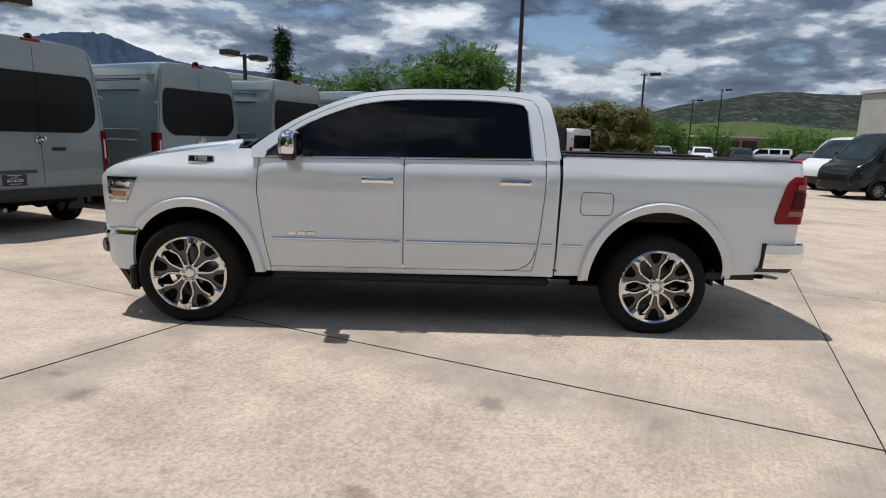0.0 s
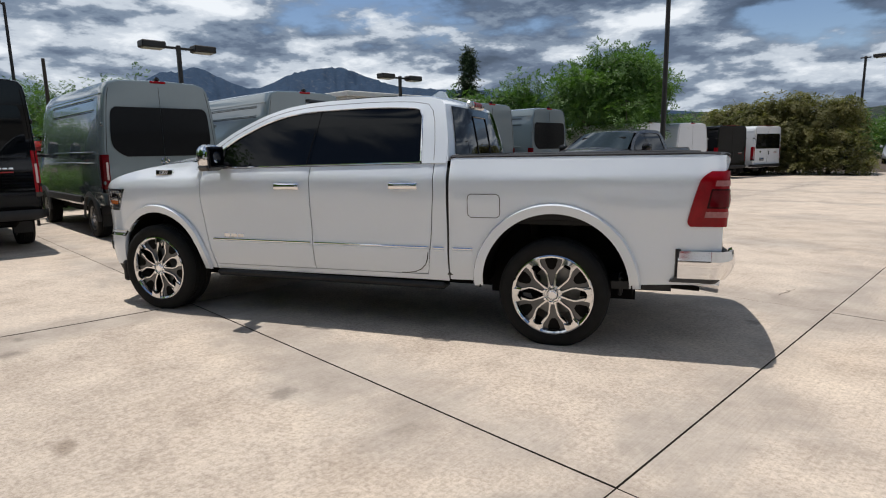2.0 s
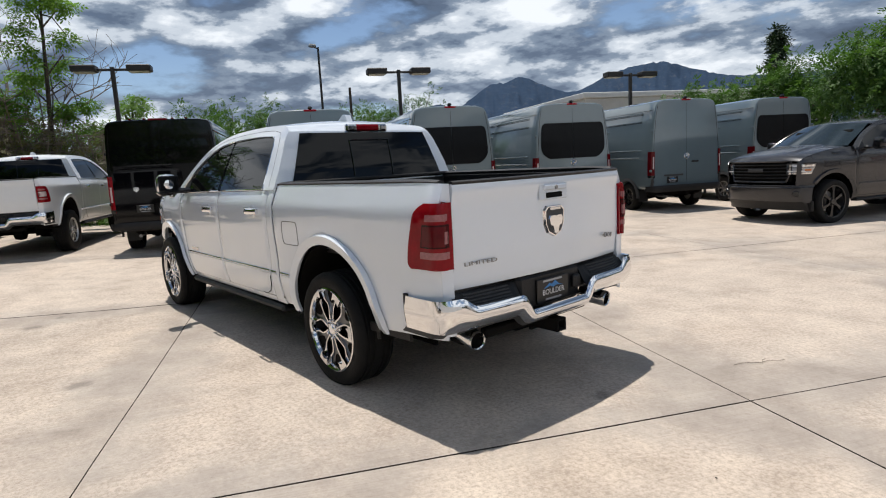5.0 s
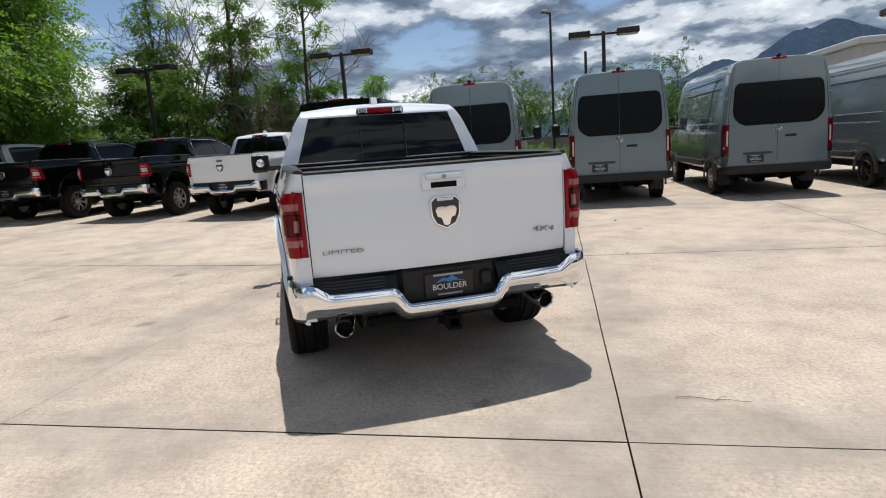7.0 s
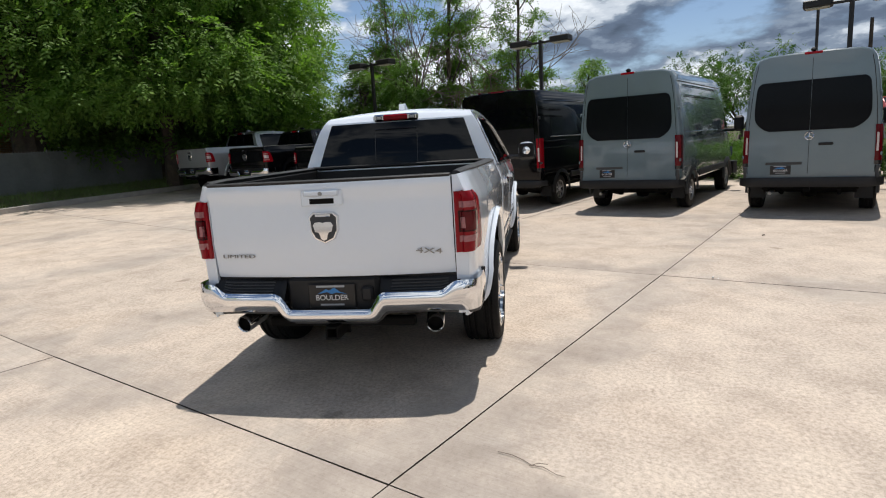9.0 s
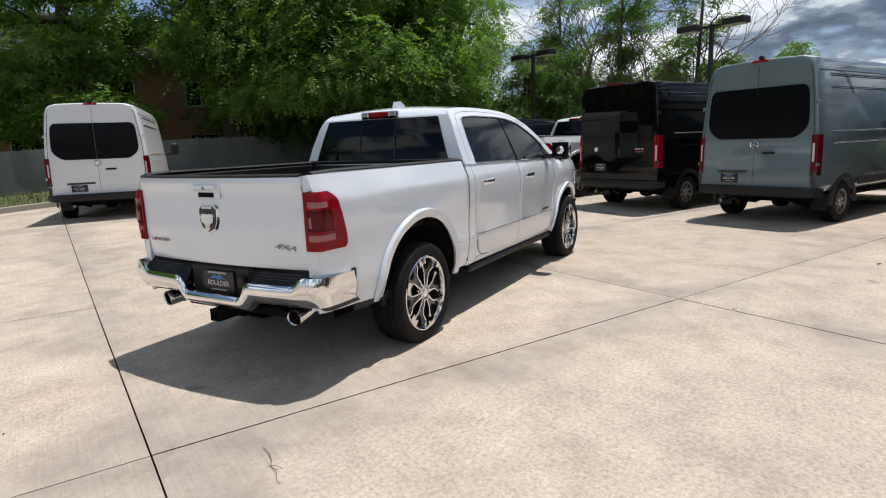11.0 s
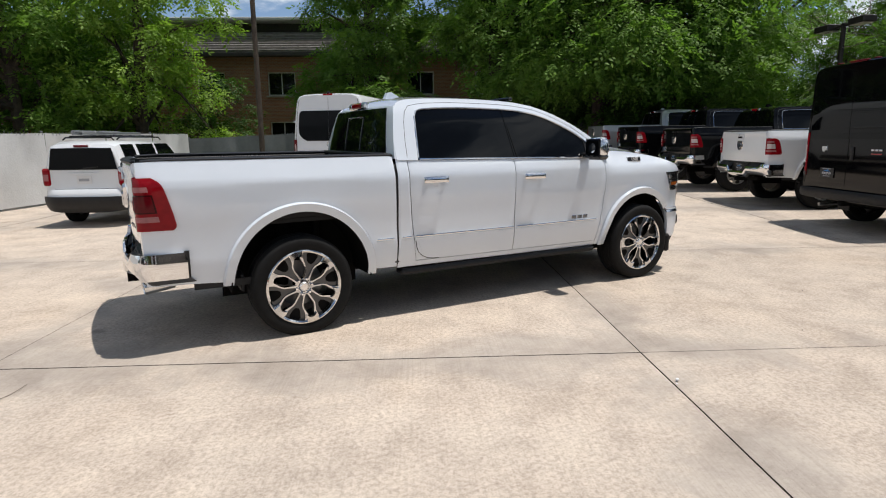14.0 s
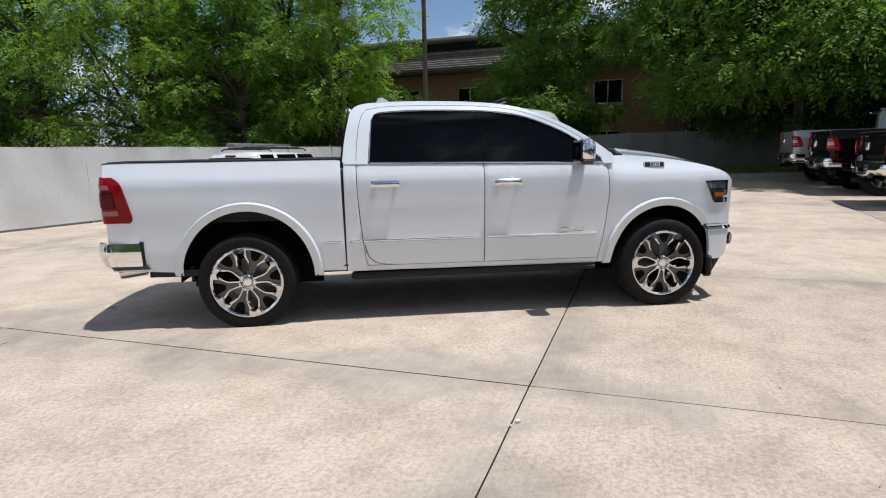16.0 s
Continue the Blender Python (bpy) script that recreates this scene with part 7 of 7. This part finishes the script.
def thicket(x, y, rx, ry, high, count, label, seed, leaves):
    """A tangle of arching dry canes with a little brown leaf."""
    rng = random.Random(seed)
    T = thing("dry_brush", pose(x, y, 0.15), label, "brush", "scrub")
    canes, spots = Geo(), []
    for k in range(count):
        a, q = rng.uniform(0, 6.283), math.sqrt(rng.random())
        px, py = rx * q * math.cos(a), ry * q * math.sin(a)
        pz = high * rng.random() ** 0.8 * math.sqrt(max(0.05, 1 - q * q * 0.8))
        b, l, rise_ = rng.uniform(0, 6.283), rng.uniform(0.5, 1.3), rng.uniform(-0.1, 0.7)
        dx, dy = math.cos(b) * l, math.sin(b) * l
        bend = rng.uniform(-0.25, 0.25)
        path = [(px, py, pz), (px + dx * 0.4 - dy * bend * 0.5, py + dy * 0.4 + dx * bend * 0.5, pz + rise_ * 0.35), (px + dx * 0.75 - dy * bend * 0.5, py + dy * 0.75 + dx * bend * 0.5, pz + rise_ * 0.38), (px + dx, py + dy, pz + rise_ * 0.12)]
        r = rng.uniform(0.007, 0.018)
        canes.tube(path, [r, r * 0.8, r * 0.6, r * 0.3], 3, False)
        spots.append(path[2])
    for k in range(10):
        a = rng.uniform(0, 6.283)
        canes.tube([(0.3 * math.cos(a), 0.3 * math.sin(a), -0.1), (rx * 0.4 * math.cos(a), ry * 0.4 * math.sin(a), high * 0.5), (rx * 0.7 * math.cos(a), ry * 0.7 * math.sin(a), high * 0.9)], [0.05, 0.03, 0.012], 5, False)
    part("cane_tangle", canes, M["dead"], T)
    part("foliage", leaves_mesh("foliage", spots, 0.35, leaves, 0.10, M["leaf_brown"], seed), None, T)
    return T


for k, (x, y, rx, ry, h, n, lv) in enumerate(((20.6, -1.6, 1.1, 1.3, 3.3, 420, 3000), (20.9, 0.3, 1.3, 1.5, 3.9, 560, 4200), (21.2, 1.9, 1.3, 1.4, 4.1, 560, 5000), (22.6, -0.6, 1.4, 1.6, 3.9, 420, 3000), (21.8, 3.6, 1.2, 1.4, 3.6, 360, 4200))):
    thicket(x, y, rx, ry, h, n, "tangled dry brush with arching grey-brown canes", 140 + k, lv)
for k, (x, y, h, c) in enumerate(((20.4, 4.4, 4.6, 1.5), (20.9, 6.2, 5.2, 1.8), (22.8, 5.2, 5.6, 1.8), (21.6, 2.9, 3.6, 1.2), (23.6, 1.0, 4.4, 1.6), (23.8, -2.6, 3.4, 1.3))):
    dome_tree(*unlot(x, y), h, c, 0.35, "dense green bush growing through dry brush", "leaf_mid", 15000, 0.13, 160 + k, "scrub", "shrub", 60, 0.6)
# the green tree beside the tall pole, and smaller ones
GT = "rounded bright green ornamental tree beside the parked vans"
tree(0.9, -20.9, 0, 5.4, 2.7, 0.12, GT, "leaf_garden", 56000, 0.15, 120, 0.28, clump=0.75)
tree(4.6, -21.6, 0, 4.7, 1.6, 0.09, "small bright green ornamental tree", "leaf_garden", 24000, 0.14, 121, 0.3, clump=0.6)
tree(7.4, -20.6, 0, 4.1, 1.5, 0.09, "small bright green ornamental tree", "leaf_garden", 22000, 0.14, 122, 0.3, clump=0.6)
for k, (x, y, h) in enumerate(((-4.6, -28.6, 3.3), (-6.0, -28.2, 3.5), (-7.4, -27.9, 3.6), (-8.7, -27.4, 3.4))):
    dome_tree(*unlot(x, y), h, 1.9, 0.35, "bronze-leaved crab apple tree on a kerbed island", "leaf_brown", 24000, 0.15, 130 + k, "crab apples", "tree", 80, 0.6)
# far trees
far = [(42, -10, 6.2, 3.2), (46, -17, 8.4, 3.6), (50, -24, 8.0, 4.6), (41.5, -30.2, 8.8, 5.0), (54, -35, 8.6, 4.4), (60, -6, 7.0, 4.0), (44, 2, 6.0, 3.6), (58, -46, 7, 4),
       (-20, -60, 4.6, 4.4), (-26, -66, 5.2, 5.0), (-33, -72, 5.0, 5.0), (-40, -66, 3.4, 3.6), (-14, -70, 5.0, 4.5), (-46, -74, 4.6, 4.6), (10, -75, 6.5, 4.4), (-4, -78, 5.6, 4.6), (-52, -80, 5, 5), (24, -70, 7, 4.5)]
for k, (x, y, h, c) in enumerate(far):
    tree(x, y, 0, h, c, 0.15, "distant leafy green tree", "leaf_garden", 14000, 0.25, 200 + k, 0.14, clump=c * 0.30, group="far trees")


def conifer(x, y, high, label):
    T = thing("conifer", pose(x, y, 0), label, "tree")
    part("trunk", Geo().tube([(0, 0, 0), (0, 0, high * 0.95)], [0.25, 0.03], 8), M["bark"], T)
    cs, sp = [], []
    rng = random.Random(9)
    for k in range(160):
        t = rng.uniform(0.12, 1.0)
        r = high * 0.15 * (1 - t) ** 0.75 * rng.uniform(0.3, 1.05) + 0.05
        a = rng.uniform(0, 6.283)
        cs.append((r * math.cos(a), r * math.sin(a), high * t))
        sp.append(0.25 + high * 0.05 * (1 - t))
    part("crown", leaves_mesh("crown", cs, sp, 9000, 0.34, M["needle"], 5), None, T)


conifer(17.3, -54.3, 11.4, "dark narrow conifer rising over the far trees")
# low hedge between the lot and the road
hx = [(lot(16.2, v, 0).translation) for v in np.arange(-4.0, 9.0, 1.0)]
for k, q in enumerate(hx):
    tree(q.x, q.y, 0, 1.3, 0.8, 0.03, "leafy green shrub behind the parked vans", "leaf_mid", 7000, 0.085, 300 + k, 0.1, clump=0.42, name="shrub", group="planting strip")

# ---- brick building behind the trees ----
def brick_mat():
    m = mat("red_brick", (0.30, 0.125, 0.07), 0.85, 0, 0.3, 4, 0.2, 40)
    nt = m.node_tree
    N, K = nt.nodes.new, nt.links.new
    b = nt.nodes["Principled BSDF"]
    co, br = N("ShaderNodeTexCoord"), N("ShaderNodeTexBrick")
    mp = N("ShaderNodeMapping")
    mp.inputs["Rotation"].default_value = (radians(90), 0, 0)
    K(co.outputs["Object"], mp.inputs["Vector"]), K(mp.outputs[0], br.inputs["Vector"])
    br.inputs["Scale"].default_value = 1.0
    br.inputs["Brick Width"].default_value, br.inputs["Row Height"].default_value, br.inputs["Mortar Size"].default_value = 0.21, 0.075, 0.008
    br.inputs["Color1"].default_value, br.inputs["Color2"].default_value, br.inputs["Mortar"].default_value = (0.33, 0.14, 0.075, 1), (0.24, 0.095, 0.055, 1), (0.30, 0.26, 0.22, 1)
    K(br.outputs["Color"], b.inputs["Base Color"])
    return m


M["brick"] = brick_mat()
M["shingle"] = mat("grey_shingles", (0.32, 0.30, 0.29), 0.9, 0, 0.35, 4, 0.3, 20)
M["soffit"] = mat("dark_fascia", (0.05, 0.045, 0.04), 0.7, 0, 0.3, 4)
M["frame_w"] = mat("white_window_frame", (0.6, 0.6, 0.58), 0.5, 0, 0.1, 6)


def building():
    T = thing("building", lot(-8, 28.0, 0.3), "two-storey red brick building with grey shingle mansard roof", "building")
    L, D, H = 44.0, 9.0, 5.6
    xs = [-17.0, -13.2, -9.4, -5.6, -1.8, 2.0, 5.8, 9.6, 13.4, 17.2]
    wins = [(x, z, 1.5, 1.25) for x in xs for z in (1.55, 4.2)]
    # wall with real openings: piers and bands
    g = Geo()
    zc = [0.0, 0.92, 2.18, 3.57, 4.83, H]
    for z0, z1 in ((zc[0], zc[1]), (zc[2], zc[3]), (zc[4], zc[5])):
        g.box((0, 0.15, (z0 + z1) / 2), (L, 0.3, z1 - z0))
    edges = [-L / 2] + [e for x in xs for e in (x - 0.75, x + 0.75)] + [L / 2]
    for z0, z1 in ((zc[1], zc[2]), (zc[3], zc[4])):
        for k in range(0, len(edges), 2):
            g.box(((edges[k] + edges[k + 1]) / 2, 0.15, (z0 + z1) / 2), (edges[k + 1] - edges[k], 0.3, z1 - z0))
    g.box((-L / 2 + 0.15, D / 2, H / 2), (0.3, D, H)).box((L / 2 - 0.15, D / 2, H / 2), (0.3, D, H)).box((0, D, H / 2), (L, 0.3, H))
    part("wall", g, M["brick"], T, sharp=30)
    for x, z, w, h in wins:
        f = Geo()
        for dx, dz, sx, sz in ((0, h / 2 - 0.03, w, 0.06), (0, -h / 2 + 0.03, w, 0.06), (-w / 2 + 0.03, 0, 0.06, h), (w / 2 - 0.03, 0, 0.06, h), (0, 0, 0.05, h)):
            f.box((x + dx, 0.12, z + dz), (sx, 0.07, sz), 0.008)
        wo = part("window", f, M["frame_w"], T)
        part("pane", Geo().box((x, 0.16, z), (w - 0.1, 0.012, h - 0.1)), M["glass"], wo)
        part("sill", Geo().box((x, -0.04, z - h / 2 - 0.05), (w + 0.2, 0.16, 0.08), 0.01), M["curb"], wo)
    # solid block, coloured dark to stand in for unlit rooms
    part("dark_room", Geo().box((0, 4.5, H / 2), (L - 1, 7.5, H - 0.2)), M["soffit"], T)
    part("fascia", Geo().box((0, -0.35, H + 0.1), (L + 1.0, 0.5, 0.22), 0.02), M["soffit"], T)
    # mansard courses, each a row of shingles
    for k in range(8):
        part("shingle_course", Geo().box((0, -0.52 + 0.125 * k, H + 0.27 + 0.14 * k), (L + 0.9, 0.05, 0.17), 0.01, Matrix.Rotation(radians(40), 4, "X")), M["shingle"], T)
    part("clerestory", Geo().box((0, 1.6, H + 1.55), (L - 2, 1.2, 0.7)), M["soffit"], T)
    part("roof", Geo().box((0, 3.4, H + 1.98), (L + 0.6, 7.0, 0.16), 0.03), M["frame_w"], T)
    part("roof_deck", Geo().box((0, 4.6, H + 0.9), (L, 8.6, 0.7)), M["shingle"], T)


building()


def hall(x, y, w, d, h, turn, label, wall_mat, bands=()):
    T = thing("building", pose(x, y, 0, 0, 0, turn), label, "building")
    part("wall", Geo().box((0, 0, h / 2), (w, d, h), 0.05), wall_mat, T)
    part("parapet", Geo().box((0, 0, h + 0.1), (w + 0.2, d + 0.2, 0.25), 0.03), M["frame_w"], T)
    for z0, z1, mt in bands:
        n = max(3, int(w / 4))
        for k in range(n):
            part("window", Geo().box((-w / 2 + (k + 0.5) * w / n, -d / 2 - 0.02, (z0 + z1) / 2), (w / n * 0.82, 0.06, z1 - z0), 0.01).box((-w / 2 + (k + 0.5) * w / n, d / 2 + 0.02, (z0 + z1) / 2), (w / n * 0.82, 0.06, z1 - z0), 0.01), mt, T)
    return T


M["stucco"] = mat("pale_stucco", (0.52, 0.50, 0.46), 0.9, 0, 0.12, 1.5, 0.2, 30)
hall(14.1, -28.1, 14, 10, 4.0, 64, "low pale commercial building behind the vans", M["stucco"], ((1.0, 2.6, M["glass"]),))
hall(-58, -112, 24, 12, 3.5, 10, "low red and white commercial building far off", M["redp"], ((1.2, 3.0, M["glass"]),))
hall(-31.5, -27.0, 10, 14, 5.2, 8, "tall white-clad building at the lot's edge", M["stucco"], ((1.0, 2.6, M["glass"]), (3.4, 4.4, M["glass"])))
hall(50, 22, 16, 8, 4.6, 60, "pale blue-grey house behind scrub", M["stucco"], ((1.2, 2.4, M["glass"]),))
# added block that no view takes in; it only shows in reflections
hall(-70, 20, 60, 20, 7.0, 80, "plain building added out of view behind the lot", M["stucco"], ())

def raised_lot():
    T = thing("raised_lot", pose(47, -31, 0, 0, 0, 4), "pale concrete retaining wall holding a raised parking lot", "wall")
    part("retaining_wall", Geo().box((-3.4, 0, 0.75), (0.3, 16, 1.9), 0.03), M["stucco"], T)
    part("deck", Geo().box((2.0, 0, 0.78), (10.4, 16, 1.5), 0.02), M["curb"], T)
    for k in range(6):
        part("rail_post", Geo().tube([(-3.4, -7 + 2.8 * k, 1.65), (-3.4, -7 + 2.8 * k, 2.2)], 0.04, 6), M["galv"], T)


raised_lot()
for y, pm, lab in ((-26.6, "redp", "dark red car on the raised lot"), (-29.4, "silver", "silver car on the raised lot"), (-32.2, "white2", "white car on the raised lot"), (-35.0, "granite", "dark grey car on the raised lot")):
    suv(pose(46.2, y, 1.53, 0, 0, 178), M[pm], lab, False)

# ---- mountains ----
def mountain_mat(name, forest, rock, amount):
    m = bpy.data.materials.new(name)
    m.use_nodes = True
    nt = m.node_tree
    N, K = nt.nodes.new, nt.links.new
    b = nt.nodes["Principled BSDF"]
    b.inputs["Roughness"].default_value = 1.0
    b.inputs["Specular IOR Level"].default_value = 0.0
    co, mp = N("ShaderNodeTexCoord"), N("ShaderNodeMapping")
    mp.inputs["Rotation"].default_value = (0.5, 0.7, 0.4)
    mp.inputs["Scale"].default_value = (1.0, 0.9, 1.6)
    K(co.outputs["Object"], mp.inputs["Vector"])
    def nz(s, d, r=0.6):
        n = N("ShaderNodeTexNoise")
        n.inputs["Scale"].default_value, n.inputs["Detail"].default_value, n.inputs["Roughness"].default_value = s, d, r
        K(mp.outputs[0], n.inputs["Vector"])
        return n.outputs[0]
    r1, r2, mx = N("ShaderNodeValToRGB"), N("ShaderNodeValToRGB"), N("ShaderNodeMixRGB")
    r1.color_ramp.elements[0].position, r1.color_ramp.elements[1].position = amount - 0.04, amount + 0.05
    K(nz(0.028, 12, 0.84), r1.inputs[0])
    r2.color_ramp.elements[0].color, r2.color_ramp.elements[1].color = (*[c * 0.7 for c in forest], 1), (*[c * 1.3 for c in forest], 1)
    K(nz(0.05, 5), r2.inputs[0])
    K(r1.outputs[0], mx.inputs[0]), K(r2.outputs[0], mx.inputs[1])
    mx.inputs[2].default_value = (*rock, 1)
    K(mx.outputs[0], b.inputs["Base Color"])
    return m


# distance haze is mixed into these blue forest and rock colours
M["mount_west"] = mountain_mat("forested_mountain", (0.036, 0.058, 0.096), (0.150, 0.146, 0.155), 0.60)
# these low colours carry the cloud shadow that lies on the hill
M["mount_near"] = mountain_mat("foothill", (0.026, 0.037, 0.032), (0.110, 0.102, 0.088), 0.55)
M["mount_green"] = mountain_mat("green_foothill", (0.072, 0.102, 0.045), (0.10, 0.10, 0.065), 0.6)


def range_of_hills(name, line, dist, material, label, seed, depth=0.5, rough=0.12):
    """A ridge seen from the lot: line holds (bearing, elevation) of its crest."""
    f = smooth_curve(line, 200)
    a0, a1 = min(p[0] for p in line), max(p[0] for p in line)
    n, rows = 260, 26
    V, F = [], []
    for i in range(n + 1):
        a = lerp(a0, a1, i / n)
        for j in range(rows + 1):
            t = j / rows
            d = dist * lerp(1.0, 1 - depth, t)
            top = dist * math.tan(radians(f(a)))
            hgt = top * (1 - t) ** 1.15
            k = (a * dist * 0.0011, t * 4.0, seed)
            bumpy = noise.fractal(k, 0.8, 2.1, 6) * top * rough * math.sin(min(1, t * 4 + 0.12) * math.pi / 2) * (1 - t) + abs(noise.noise((a * 0.9, t * 1.5, seed + 3))) * top * 0.15 * math.sin(t * math.pi)
            x, y = d * math.cos(radians(a)), d * math.sin(radians(a))
            V.append((x, y, hgt + bumpy - 2))
    for i in range(n):
        for j in range(rows):
            p = i * (rows + 1) + j
            F.append((p, p + 1, p + rows + 2, p + rows + 1))
    return solid(name, Geo().add(V, F), material, label, "mountain", kind="structure", sharp=0)


range_of_hills("mountain_west", [(-20, 1.5), (-30, 3.0), (-36, 3.9), (-39, 5.1), (-40.5, 5.5), (-42.5, 5.2), (-45.3, 6.9), (-47, 7.1), (-48.6, 7.55), (-50.9, 6.5), (-53.5, 5.9), (-57.1, 7.3), (-60.8, 7.75), (-63.6, 6.95), (-66.5, 6.1), (-71.5, 5.7), (-77.4, 5.4), (-85, 4.4), (-92, 3.2), (-100, 2.5)], 3200, M["mount_west"], "dark forested mountains with bare rock slabs, blue haze put into their colour", 2.0)
range_of_hills("foothill_south", [(-86, 2.4), (-94.7, 3.0), (-102, 2.6), (-109, 3.1), (-112, 3.8), (-115.8, 4.35), (-117.9, 4.75), (-120.4, 4.85), (-123.5, 4.6), (-127, 4.6), (-134, 5.2), (-145, 4.5), (-160, 3.0)], 1900, M["mount_near"], "rocky foothill dotted with dark pines, cloud shade put into its colour", 7.0, 0.5, 0.05)
range_of_hills("meadow_slope", [(-100, 0.9), (-108, 1.6), (-113, 2.2), (-118, 2.5), (-123, 2.0), (-130, 1.6), (-140, 1.2)], 1150, M["mount_green"], "green meadow slope under the foothill", 11.0)

# ---- concrete slabs, each a piece of the pavement ----
def slabs():
    pav = thing("pavement", Matrix(), "sun-bleached concrete slabs with dark joints and stains", "pavement", kind="structure")
    U0, DU, V0, DV, gap = -1.685, 4.585, -1.465, 3.68, 0.0095
    rng = random.Random(4)
    for i in range(-4, 5):
        for j in range(-8, 6):
            u0, v0 = U0 + DU * i + gap / 2, V0 + DV * j + gap / 2
            u1, v1 = u0 + DU - gap, v0 + DV - gap
            dz = rng.uniform(-0.002, 0.002)
            g = Geo()
            ramp = [0, 0.006] + [k / 8 for k in range(1, 8)] + [0.994, 1]
            rows = []
            for a in ramp:
                for b in ramp:
                    u, v = lerp(u0, u1, a), lerp(v0, v1, b)
                    e = 0.006 if a in (0, 1) or b in (0, 1) else 0.0
                    # edges are a little worn and uneven
                    w = noise.noise((u * 3, v * 3, 0)) * 0.004
                    du = w if a in (0, 1) else 0
                    dv = w if b in (0, 1) else 0
                    q = lot(u + du, v + dv, 0).translation
                    rows.append((q.x, q.y, rise(u, v) + dz - e))
            k = len(ramp)
            fs = [(a * k + b, (a + 1) * k + b, (a + 1) * k + b + 1, a * k + b + 1) for a in range(k - 1) for b in range(k - 1)]
            rim = [a * k for a in range(k)] + [(k - 1) * k + b for b in range(1, k)] + [a * k + k - 1 for a in range(k - 2, -1, -1)] + list(range(k - 2, 0, -1))
            m0 = len(rows)
            rows += [(rows[r][0], rows[r][1], rows[r][2] - 0.06) for r in rim]
            fs += [(rim[(q + 1) % len(rim)], rim[q], m0 + q, m0 + (q + 1) % len(rim)) for q in range(len(rim))]
            g.add(rows, fs)
            slab = part("slab", g, M["slab"], pav)
            # the faces inside the joints are caked with dirt
            slab.data.materials.append(M["joint"])
            slab.data.polygons.foreach_set("material_index", [0] * (len(fs) - len(rim)) + [1] * len(rim))


slabs()
